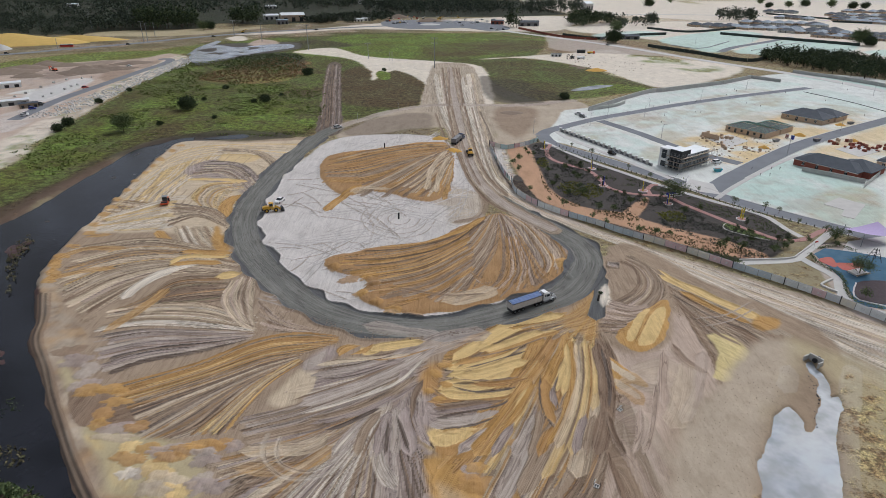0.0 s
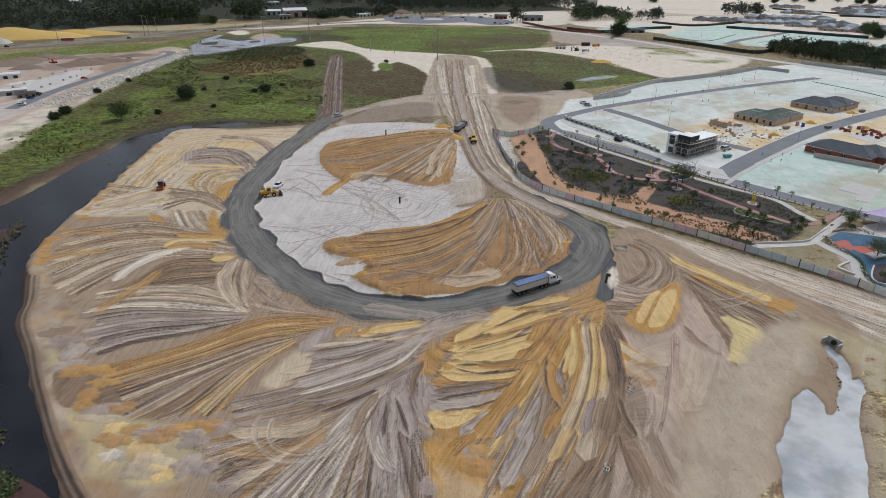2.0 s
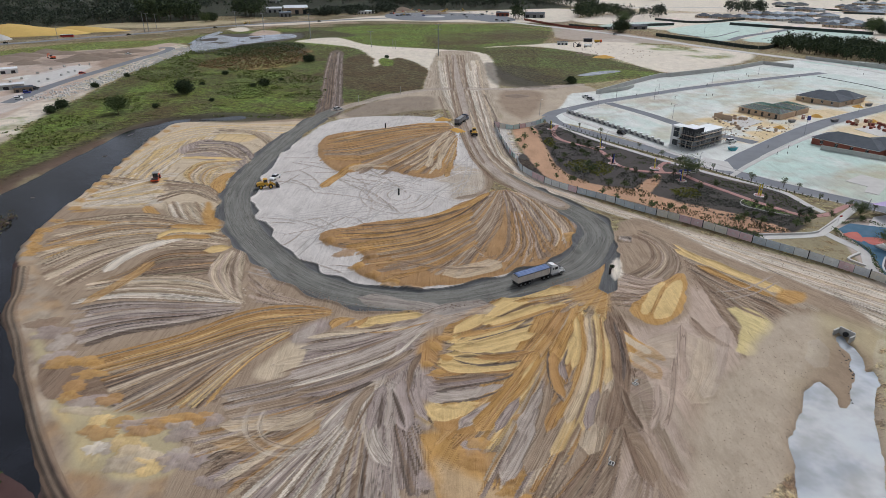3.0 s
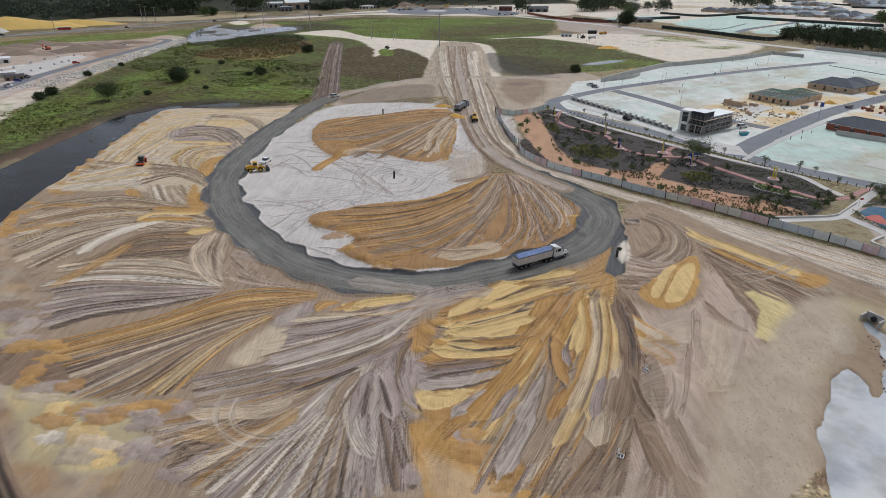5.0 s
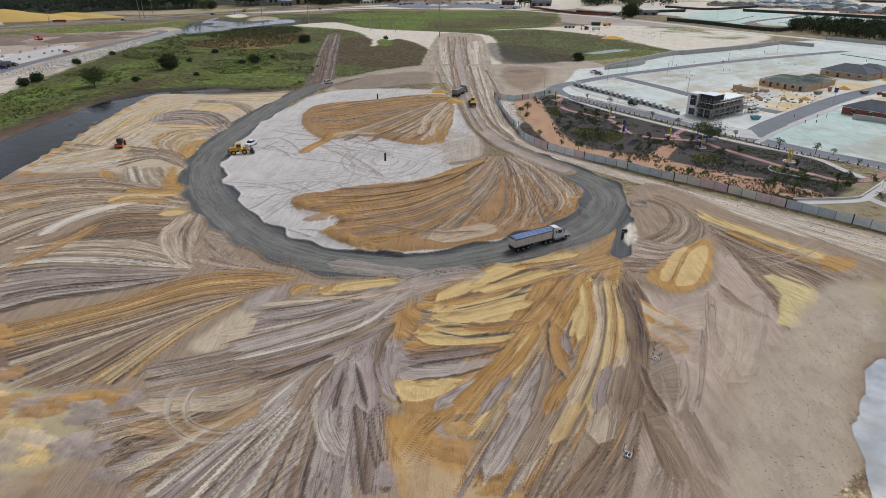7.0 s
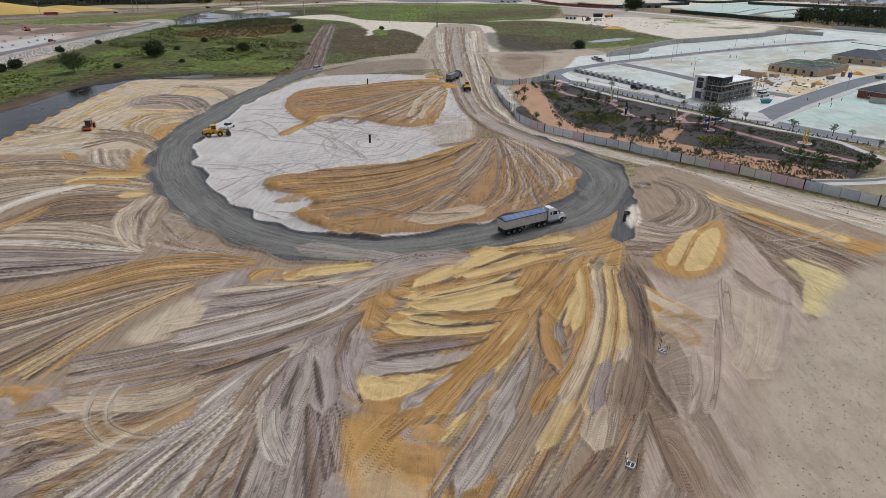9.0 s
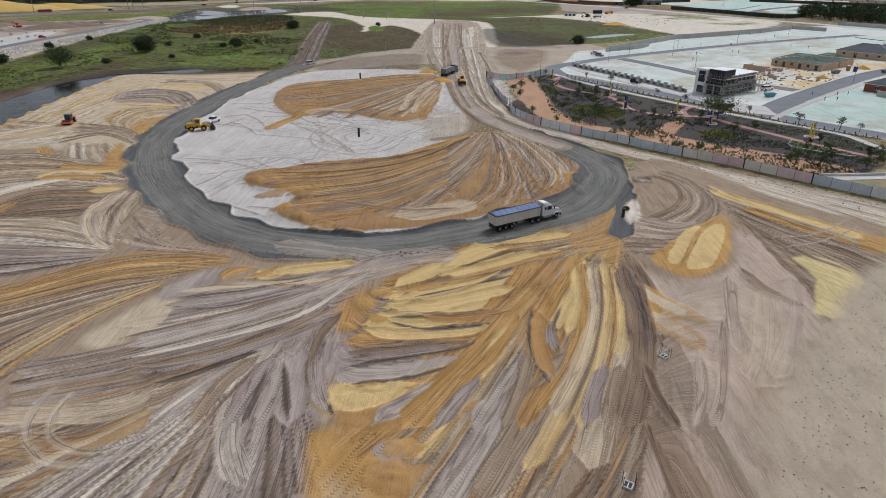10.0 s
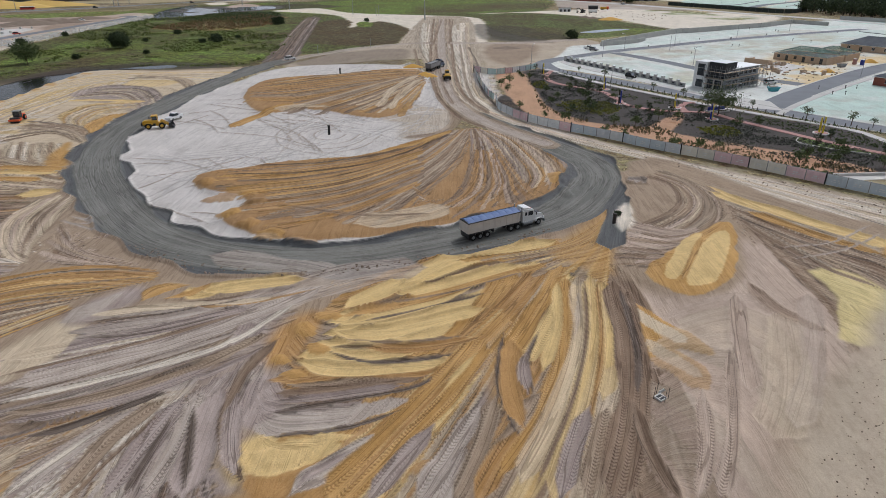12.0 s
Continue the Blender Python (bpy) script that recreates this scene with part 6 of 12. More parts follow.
# the gravel loop
stroke([(-66.1, 305.5), (-71.7, 262.3), (-73.4, 228.8), (-71.7, 204.7), (-67.5, 186.9), (-60.6, 171.6), (-50.3, 156.4), (-41.1, 144.9), (-31.7, 136.0), (-20.5, 130.1), (-8.9, 127.8), (2.3, 128.9), (12.6, 133.0), (23.4, 138.5), (33.6, 145.5), (40.3, 155.4), (44.3, 166.5), (43.4, 177.9), (37.4, 188.8), (29.3, 201.3)], 10.9, 'verge', ridge=0.3, streak=0.3, taper=0, wob=0.26)
stroke([(-58.9, 327.7), (-66.1, 305.5), (-71.7, 262.3), (-73.4, 228.8), (-71.7, 204.7), (-67.5, 186.9), (-60.6, 171.6), (-50.3, 156.4), (-41.1, 144.9), (-31.7, 136.0), (-20.5, 130.1), (-8.9, 127.8), (2.3, 128.9), (12.6, 133.0), (23.4, 138.5), (33.6, 145.5), (40.3, 155.4), (44.3, 166.5), (43.4, 177.9), (37.4, 188.8), (29.3, 201.3), (20.5, 218.9)], 8.6, 'road', ridge=0.08, streak=0.6, taper=0, wob=0.12)
stroke([(37.4, 188.8), (29.3, 201.3), (20.5, 218.9), (14.8, 236.4), (11.1, 263.2), (8.0, 300.9), (6.7, 349.4), (4.9, 455.1), (3.2, 532.9)], 7, 'tan', cover=0.8, ridge=0.12, streak=0.9, taper=0)
stroke([(3.2, 532.9), (4.9, 455.1), (8.0, 349.4), (9.8, 290.6), (13.4, 245.8), (20.0, 218.8), (29.2, 200.7), (36.7, 190.2)], 4.2, 'grey', cover=0.9, ridge=0.06, streak=0.45, taper=0, wob=0.08)
stroke([(-2.6, 532.8), (-0.0, 433.6), (3.1, 342.6), (5.8, 288.6), (9.9, 243.5), (16.4, 217.0), (23.5, 203.9)], 1.4, 'brown', cover=0.9, ridge=0.12, taper=0.1)
stroke([(8.9, 533.0), (10.8, 433.8), (13.2, 346.7), (14.7, 288.7), (18.2, 245.8), (24.9, 220.1)], 1.4, 'brown', cover=0.85, ridge=0.12, taper=0.1)
stroke([(20.8, 370.0), (23.9, 312.0), (23.8, 263.3), (27.3, 233.1), (36.7, 210.7)], 1.0, 'dark', cover=0.7, ridge=0.1)
stroke([(-6.0, 363.6), (-0.6, 311.8), (3.5, 271.7)], 1.2, 'brown', cover=0.7)
stroke([(-20.4, 129.3), (-6.0, 125.6), (-0.4, 123.1)], 5, 'grey', cover=0.5, ridge=0)
stroke([(-58.9, 327.7), (-47.9, 346.0), (-30.2, 369.4), (-9.9, 383.9), (15.1, 385.9), (40.1, 384.5), (62.3, 389.8), (82.3, 400.4)], 7, 'grey', cover=0.8, ridge=0.1, streak=0.7, taper=0)
stroke([(12.1, 125.7), (2.3, 123.2), (-5.7, 117.3), (-11.8, 111.8)], 7, 'grey', cover=0.6, ridge=0.05)
stroke([(4.3, 371.3), (7.0, 323.5), (11.1, 263.2), (14.7, 233.0)], 1.2, 'brown', cover=0.7, ridge=0.1)
stroke([(16.7, 379.4), (18.1, 301.0), (20.2, 247.4), (25.2, 223.2)], 1.2, 'brown', cover=0.7, ridge=0.1)
stroke([(2.6, 379.2), (3.2, 532.9)], 1.5, 'brown', cover=0.7)
stroke([(10.7, 379.3), (11.4, 533.0)], 1.5, 'brown', cover=0.7)

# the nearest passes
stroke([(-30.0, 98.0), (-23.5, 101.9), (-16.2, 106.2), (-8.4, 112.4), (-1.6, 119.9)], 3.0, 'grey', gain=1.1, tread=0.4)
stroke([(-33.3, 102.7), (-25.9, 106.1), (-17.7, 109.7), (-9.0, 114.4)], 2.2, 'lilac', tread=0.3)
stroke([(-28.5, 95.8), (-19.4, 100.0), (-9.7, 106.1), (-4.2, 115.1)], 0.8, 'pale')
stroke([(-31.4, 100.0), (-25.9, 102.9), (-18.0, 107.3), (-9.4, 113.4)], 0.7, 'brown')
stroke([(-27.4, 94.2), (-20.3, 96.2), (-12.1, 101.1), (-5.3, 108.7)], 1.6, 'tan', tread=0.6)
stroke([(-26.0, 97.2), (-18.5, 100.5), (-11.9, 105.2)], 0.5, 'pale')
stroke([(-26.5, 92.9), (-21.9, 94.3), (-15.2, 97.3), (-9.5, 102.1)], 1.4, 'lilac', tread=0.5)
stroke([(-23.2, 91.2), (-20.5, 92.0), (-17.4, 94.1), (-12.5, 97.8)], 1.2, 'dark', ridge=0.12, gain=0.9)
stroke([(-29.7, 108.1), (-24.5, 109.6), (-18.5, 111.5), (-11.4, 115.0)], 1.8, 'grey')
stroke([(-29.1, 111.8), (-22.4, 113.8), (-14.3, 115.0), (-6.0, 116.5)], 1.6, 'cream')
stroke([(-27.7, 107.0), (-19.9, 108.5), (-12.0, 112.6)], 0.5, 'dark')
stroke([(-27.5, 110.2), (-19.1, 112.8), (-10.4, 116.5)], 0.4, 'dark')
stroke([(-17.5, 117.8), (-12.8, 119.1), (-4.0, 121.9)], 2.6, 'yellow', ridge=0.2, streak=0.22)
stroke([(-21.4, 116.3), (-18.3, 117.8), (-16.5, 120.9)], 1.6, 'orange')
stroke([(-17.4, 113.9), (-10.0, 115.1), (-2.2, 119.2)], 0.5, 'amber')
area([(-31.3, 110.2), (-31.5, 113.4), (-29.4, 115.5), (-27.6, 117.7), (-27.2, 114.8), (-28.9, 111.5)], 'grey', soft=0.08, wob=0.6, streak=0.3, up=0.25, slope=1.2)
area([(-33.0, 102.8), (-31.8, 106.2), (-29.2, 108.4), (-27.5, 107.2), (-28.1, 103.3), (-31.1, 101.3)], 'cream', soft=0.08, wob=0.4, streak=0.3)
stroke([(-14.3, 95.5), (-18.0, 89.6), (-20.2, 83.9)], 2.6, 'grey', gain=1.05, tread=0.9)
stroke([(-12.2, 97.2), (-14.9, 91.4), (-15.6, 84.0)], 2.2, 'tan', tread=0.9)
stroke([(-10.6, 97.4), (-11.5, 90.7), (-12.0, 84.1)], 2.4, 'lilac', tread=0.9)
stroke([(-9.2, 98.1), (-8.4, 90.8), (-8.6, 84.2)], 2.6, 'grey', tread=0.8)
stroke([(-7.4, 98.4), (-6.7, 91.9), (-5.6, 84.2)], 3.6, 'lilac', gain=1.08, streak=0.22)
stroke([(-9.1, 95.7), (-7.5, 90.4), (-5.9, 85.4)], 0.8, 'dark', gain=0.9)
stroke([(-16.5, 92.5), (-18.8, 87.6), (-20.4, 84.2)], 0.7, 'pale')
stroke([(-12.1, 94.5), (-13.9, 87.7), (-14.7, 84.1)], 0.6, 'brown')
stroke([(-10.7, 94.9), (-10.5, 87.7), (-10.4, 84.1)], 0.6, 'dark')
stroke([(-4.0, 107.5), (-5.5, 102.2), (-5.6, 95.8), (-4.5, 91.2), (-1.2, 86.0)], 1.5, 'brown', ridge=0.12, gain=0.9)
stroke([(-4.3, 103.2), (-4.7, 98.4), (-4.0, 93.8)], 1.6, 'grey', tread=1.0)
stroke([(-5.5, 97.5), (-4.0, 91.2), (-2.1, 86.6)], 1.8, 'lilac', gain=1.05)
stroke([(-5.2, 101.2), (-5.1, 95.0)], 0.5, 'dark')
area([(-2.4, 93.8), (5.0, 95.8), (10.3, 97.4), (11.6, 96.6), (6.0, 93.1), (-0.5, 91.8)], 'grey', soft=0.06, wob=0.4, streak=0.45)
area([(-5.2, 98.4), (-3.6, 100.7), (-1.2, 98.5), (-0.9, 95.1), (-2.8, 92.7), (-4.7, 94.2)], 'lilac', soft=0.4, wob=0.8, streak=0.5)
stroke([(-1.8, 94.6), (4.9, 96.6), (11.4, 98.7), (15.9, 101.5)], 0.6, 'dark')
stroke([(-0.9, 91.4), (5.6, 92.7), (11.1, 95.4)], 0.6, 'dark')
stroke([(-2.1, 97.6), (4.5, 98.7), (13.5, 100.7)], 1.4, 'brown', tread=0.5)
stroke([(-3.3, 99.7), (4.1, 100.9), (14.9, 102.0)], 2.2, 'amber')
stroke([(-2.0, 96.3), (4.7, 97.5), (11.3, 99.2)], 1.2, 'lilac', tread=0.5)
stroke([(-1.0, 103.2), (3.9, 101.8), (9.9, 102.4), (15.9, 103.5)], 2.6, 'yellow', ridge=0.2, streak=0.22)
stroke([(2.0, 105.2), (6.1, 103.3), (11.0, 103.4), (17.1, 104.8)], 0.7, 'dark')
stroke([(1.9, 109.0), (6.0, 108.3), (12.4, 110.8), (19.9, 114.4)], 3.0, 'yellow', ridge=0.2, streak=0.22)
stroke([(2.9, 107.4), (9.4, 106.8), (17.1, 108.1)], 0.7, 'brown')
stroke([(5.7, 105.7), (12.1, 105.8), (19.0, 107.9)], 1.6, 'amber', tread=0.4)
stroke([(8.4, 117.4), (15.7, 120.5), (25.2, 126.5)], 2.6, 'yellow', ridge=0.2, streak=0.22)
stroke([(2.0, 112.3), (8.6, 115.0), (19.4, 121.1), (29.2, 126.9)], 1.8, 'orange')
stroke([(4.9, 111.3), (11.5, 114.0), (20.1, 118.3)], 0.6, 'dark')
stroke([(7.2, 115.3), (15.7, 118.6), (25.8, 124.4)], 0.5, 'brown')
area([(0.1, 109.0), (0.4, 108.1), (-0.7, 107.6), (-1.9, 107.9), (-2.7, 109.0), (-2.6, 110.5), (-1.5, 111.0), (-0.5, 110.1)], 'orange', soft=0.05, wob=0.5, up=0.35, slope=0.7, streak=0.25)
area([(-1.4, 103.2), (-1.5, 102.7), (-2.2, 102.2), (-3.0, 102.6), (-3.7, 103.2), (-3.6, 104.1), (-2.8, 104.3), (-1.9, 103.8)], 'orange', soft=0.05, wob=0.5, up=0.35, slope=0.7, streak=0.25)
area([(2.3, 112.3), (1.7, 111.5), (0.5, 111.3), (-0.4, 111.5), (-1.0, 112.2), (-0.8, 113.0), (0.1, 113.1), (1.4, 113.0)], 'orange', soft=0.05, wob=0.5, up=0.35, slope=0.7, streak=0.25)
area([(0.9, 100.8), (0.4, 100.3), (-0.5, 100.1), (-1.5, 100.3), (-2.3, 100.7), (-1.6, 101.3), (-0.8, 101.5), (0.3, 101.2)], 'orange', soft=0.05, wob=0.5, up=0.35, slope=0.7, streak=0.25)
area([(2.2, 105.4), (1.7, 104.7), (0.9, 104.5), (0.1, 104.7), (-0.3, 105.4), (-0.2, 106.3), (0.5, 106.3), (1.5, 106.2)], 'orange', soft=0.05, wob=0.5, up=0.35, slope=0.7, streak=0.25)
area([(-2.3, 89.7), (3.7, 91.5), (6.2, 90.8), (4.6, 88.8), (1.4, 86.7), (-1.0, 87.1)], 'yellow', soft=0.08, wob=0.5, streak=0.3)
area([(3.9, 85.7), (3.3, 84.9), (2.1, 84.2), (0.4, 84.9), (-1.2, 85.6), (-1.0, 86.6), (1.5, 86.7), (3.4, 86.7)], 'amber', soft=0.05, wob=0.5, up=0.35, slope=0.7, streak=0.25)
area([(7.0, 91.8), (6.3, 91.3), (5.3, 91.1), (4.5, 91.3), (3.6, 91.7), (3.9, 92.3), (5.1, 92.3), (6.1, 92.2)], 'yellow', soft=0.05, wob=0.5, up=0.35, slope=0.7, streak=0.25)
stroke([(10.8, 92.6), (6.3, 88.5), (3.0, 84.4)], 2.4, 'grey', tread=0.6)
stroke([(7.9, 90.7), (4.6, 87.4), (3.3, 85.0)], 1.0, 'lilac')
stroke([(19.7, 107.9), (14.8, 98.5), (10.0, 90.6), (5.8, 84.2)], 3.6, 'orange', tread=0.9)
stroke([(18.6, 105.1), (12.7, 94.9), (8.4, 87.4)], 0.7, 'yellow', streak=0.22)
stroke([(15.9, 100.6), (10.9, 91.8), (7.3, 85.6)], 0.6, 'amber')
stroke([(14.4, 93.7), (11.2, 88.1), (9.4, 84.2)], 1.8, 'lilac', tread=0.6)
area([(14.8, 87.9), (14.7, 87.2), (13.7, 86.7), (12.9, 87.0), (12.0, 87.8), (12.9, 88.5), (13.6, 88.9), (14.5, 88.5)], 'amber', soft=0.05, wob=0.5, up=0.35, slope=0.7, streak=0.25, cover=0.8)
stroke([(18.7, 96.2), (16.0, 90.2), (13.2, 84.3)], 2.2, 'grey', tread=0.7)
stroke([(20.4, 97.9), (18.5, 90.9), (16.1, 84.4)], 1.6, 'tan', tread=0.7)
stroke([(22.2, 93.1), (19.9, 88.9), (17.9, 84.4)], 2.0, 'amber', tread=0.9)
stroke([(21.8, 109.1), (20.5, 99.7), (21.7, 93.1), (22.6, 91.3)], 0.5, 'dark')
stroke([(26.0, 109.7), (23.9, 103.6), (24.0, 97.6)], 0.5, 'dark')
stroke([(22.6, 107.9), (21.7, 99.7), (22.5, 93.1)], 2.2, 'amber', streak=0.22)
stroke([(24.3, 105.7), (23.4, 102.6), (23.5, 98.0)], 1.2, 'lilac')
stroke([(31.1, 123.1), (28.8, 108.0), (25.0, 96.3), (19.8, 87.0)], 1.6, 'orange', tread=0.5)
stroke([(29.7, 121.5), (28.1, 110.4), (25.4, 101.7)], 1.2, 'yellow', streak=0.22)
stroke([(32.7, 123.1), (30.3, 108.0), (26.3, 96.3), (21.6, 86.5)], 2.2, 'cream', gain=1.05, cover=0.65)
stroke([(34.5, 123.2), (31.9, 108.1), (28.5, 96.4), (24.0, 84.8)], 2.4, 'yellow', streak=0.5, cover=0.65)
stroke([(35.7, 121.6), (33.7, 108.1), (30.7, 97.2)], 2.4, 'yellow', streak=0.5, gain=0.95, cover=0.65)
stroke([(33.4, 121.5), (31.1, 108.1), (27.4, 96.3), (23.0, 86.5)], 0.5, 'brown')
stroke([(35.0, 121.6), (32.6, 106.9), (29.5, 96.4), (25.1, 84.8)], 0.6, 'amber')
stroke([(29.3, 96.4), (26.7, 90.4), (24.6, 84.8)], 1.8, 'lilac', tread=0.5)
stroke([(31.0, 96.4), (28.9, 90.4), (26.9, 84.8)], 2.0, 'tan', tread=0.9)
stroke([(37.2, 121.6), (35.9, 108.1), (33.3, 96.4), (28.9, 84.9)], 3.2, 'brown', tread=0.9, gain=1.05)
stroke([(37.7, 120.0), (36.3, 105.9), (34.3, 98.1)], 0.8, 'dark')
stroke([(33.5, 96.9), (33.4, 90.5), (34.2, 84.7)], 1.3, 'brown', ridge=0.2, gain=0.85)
stroke([(40.9, 99.1), (38.6, 91.3), (35.5, 85.0)], 1.3, 'pink', tread=1.0)
stroke([(46.5, 106.1), (41.7, 93.5), (37.3, 85.0)], 1.3, 'pink', tread=1.0)
stroke([(56.3, 114.6), (50.0, 100.2), (45.0, 92.2)], 4.5, 'cream', cover=0.35, streak=0.3, ridge=0.08)
stroke([(54.9, 121.8), (55.7, 114.8), (59.4, 109.6)], 2.0, 'brown', cover=0.6)
stroke([(52.1, 118.7), (48.6, 108.3), (45.5, 98.3)], 2.0, 'pink')
stroke([(61.5, 118.8), (54.6, 104.1), (47.6, 93.6)], 2.5, 'grey', cover=0.25, streak=0.22)
stroke([(63.6, 160.1), (71.4, 143.4), (80.6, 134.6)], 1.2, 'yellow', streak=0.22)
stroke([(62.2, 145.8), (68.7, 134.5), (75.9, 127.0)], 0.8, 'dark', cover=0.7)
stroke([(63.0, 141.0), (67.2, 126.9), (71.8, 120.5)], 1.2, 'brown')
stroke([(64.4, 132.5), (73.0, 134.5), (82.8, 141.2)], 0.4, 'grey')
stroke([(64.2, 128.7), (73.0, 131.6), (82.5, 137.8)], 0.4, 'grey')

# house lots sprayed with pale green binder
area([(73.6, 372.2), (92.7, 380.3), (144.7, 435.5), (217.8, 476.7), (290.9, 508.5), (340.3, 459.6), (283.1, 293.5), (170.1, 160.0), (144.2, 179.7), (124.3, 201.1), (105.1, 224.0), (90.3, 255.8), (60.2, 296.2), (50.4, 306.8), (63.7, 343.2)], 'chalk', green=0.0, soft=1, wob=0.5, streak=0.15, up=0.0)
area([(67.1, 318.3), (85.8, 334.3), (102.7, 296.7), (109.0, 282.0), (92.8, 264.0), (77.2, 296.4)], 'mint', soft=1, wob=1, cover=0.5, patchy=-0.1, size=9)
area([(97.7, 357.5), (151.6, 397.7), (262.1, 454.1), (231.9, 469.7), (138.7, 415.7), (90.0, 367.8)], 'mint', soft=3, wob=3, cover=0.45, patchy=-0.2, size=14)
area([(102.6, 350.5), (192.3, 407.1), (267.4, 441.3), (276.6, 382.5), (231.9, 359.1), (205.8, 373.7), (159.0, 344.3), (122.5, 313.1), (112.4, 318.8)], 'mint', soft=3, wob=4, cover=0.45, patchy=-0.1, size=18)
area([(110.8, 227.3), (131.6, 248.4), (159.0, 268.9), (166.4, 237.9), (167.3, 224.6), (148.6, 188.8), (134.4, 204.9), (117.8, 217.9)], 'mint', soft=2, wob=2, cover=0.9, patchy=-0.25, size=12)
area([(118.7, 302.1), (156.8, 331.4), (158.6, 307.9), (164.4, 290.3), (143.4, 268.8), (131.2, 264.4), (118.2, 277.4)], 'yellow', soft=4, wob=4, cover=0.8, patchy=-0.15, size=9)
area([(153.6, 331.3), (201.7, 358.7), (245.4, 359.2), (252.4, 345.4), (215.2, 319.9), (182.1, 302.8), (156.6, 297.3)], 'yellow', soft=4, wob=4, cover=0.75, patchy=-0.15, size=12)
area([(181.1, 290.4), (243.8, 332.3), (202.5, 256.9), (190.2, 269.2), (174.3, 278.0)], 'yellow', soft=4, wob=4, cover=0.7, patchy=-0.15, size=12)
area([(131.8, 203.8), (143.3, 221.2), (164.3, 234.4), (169.5, 224.6), (153.3, 193.7), (140.0, 193.6)], 'straw', soft=2, wob=2, cover=0.7)
area([(106.5, 230.5), (122.6, 249.9), (123.0, 242.4), (108.4, 224.0)], 'straw', soft=1, wob=1, cover=0.8)

area([(62.6, 317.5), (114.8, 365.4), (215.3, 439.1), (227.9, 409.0), (131.0, 343.7), (77.9, 306.0)], 'straw', soft=3, wob=4, cover=0.5, patchy=0.12, size=11)
area([(92.1, 285.1), (149.2, 358.2), (223.2, 399.8), (260.3, 366.8), (229.6, 319.0), (157.3, 330.7), (103.6, 271.1)], 'straw', soft=3, wob=4, cover=0.55, patchy=0.08, size=13)
area([(114.7, 225.2), (145.3, 246.6), (174.0, 232.4), (144.6, 186.6), (128.1, 193.8), (113.5, 212.8)], 'mint', soft=2, wob=2, cover=0.6, patchy=-0.1, size=10)
area([(62.6, 317.5), (114.8, 365.4), (215.3, 439.1), (227.9, 409.0), (131.0, 343.7), (77.9, 306.0)], 'grey', soft=3, wob=4, cover=0.5, patchy=0.15, size=6)
area([(114.7, 225.2), (145.3, 246.6), (174.0, 232.4), (144.6, 186.6), (128.1, 193.8), (113.5, 212.8)], 'grey', soft=3, wob=4, cover=0.45, patchy=0.15, size=6)

# garden beds of the park
area([(39.6, 289.0), (47.9, 299.2), (55.5, 293.1), (76.9, 251.7), (101.9, 216.0), (115.9, 200.5), (118.0, 181.6), (131.6, 179.6), (126.0, 173.1), (111.0, 175.1), (92.9, 163.1), (75.6, 176.9), (60.9, 190.4), (43.8, 203.0), (34.6, 219.0), (28.0, 240.1), (34.4, 255.2)], 'mulch', green=0.35, soft=0.8, wob=0.6, streak=0.05)
area([(31.3, 288.9), (41.0, 289.0), (41.7, 263.5), (42.1, 240.2), (44.1, 223.4), (53.4, 209.7), (66.6, 204.3), (70.9, 198.0), (80.3, 190.6), (94.7, 179.2), (100.8, 168.9), (90.3, 168.8), (76.3, 179.1), (61.5, 192.9), (44.6, 207.4), (35.0, 221.5), (32.7, 240.1), (30.6, 267.6)], 'clay', green=0.0, soft=0.6, wob=0.8, streak=0.1)
area([(28.0, 240.1), (32.5, 238.7), (35.5, 220.2), (31.9, 223.3)], 'mulch', soft=0.5, wob=0.5, green=0.6)
area([(64.2, 203.2), (76.1, 219.4), (78.9, 219.4), (73.7, 207.7), (67.1, 199.0)], 'clay', soft=0.5, wob=0.5)
area([(96.8, 193.2), (99.8, 195.7), (106.3, 188.4), (108.7, 181.6), (102.3, 183.8)], 'lawn', green=0.8, soft=0.3, wob=0.2)
area([(90.9, 163.0), (109.8, 171.0), (113.7, 171.8), (112.6, 163.2), (114.0, 156.0), (107.4, 150.9), (108.6, 146.1), (106.1, 142.4), (98.4, 150.5)], 'dry', green=0.4, soft=0.3, wob=0.2)
area([(107.4, 175.1), (118.0, 181.6), (120.6, 179.5), (111.7, 173.0)], 'dry', green=0.4, soft=0.3, wob=0.2)
area([(118.2, 175.2), (141.4, 175.4), (148.0, 152.9), (122.4, 119.4), (112.0, 130.3), (107.2, 138.5)], 'grey', green=0.0, soft=0.3, wob=0.2, streak=0.0)

# far country
area([(-745.0, 768.9), (-541.7, 772.8), (-418.5, 787.6), (-342.1, 843.2), (-268.4, 898.3), (-189.9, 942.4), (-80.0, 1021.5), (200.9, 1094.2), (256.5, 1410.0), (-1172.2, 1716.4), (-1383.4, 1460.7)], 'scrub', green=1.0, soft=6, wob=8)
area([(-439.5, 774.7), (-420.6, 820.5), (-342.1, 843.2), (-263.9, 882.4), (-253.1, 845.0), (-332.0, 764.6)], 'straw', green=0.2, soft=3, wob=3, cover=0.8)
area([(-339.2, 896.8), (-315.9, 922.2), (-258.3, 890.4), (-290.2, 844.2)], 'dry', green=0.5, soft=4, wob=3)
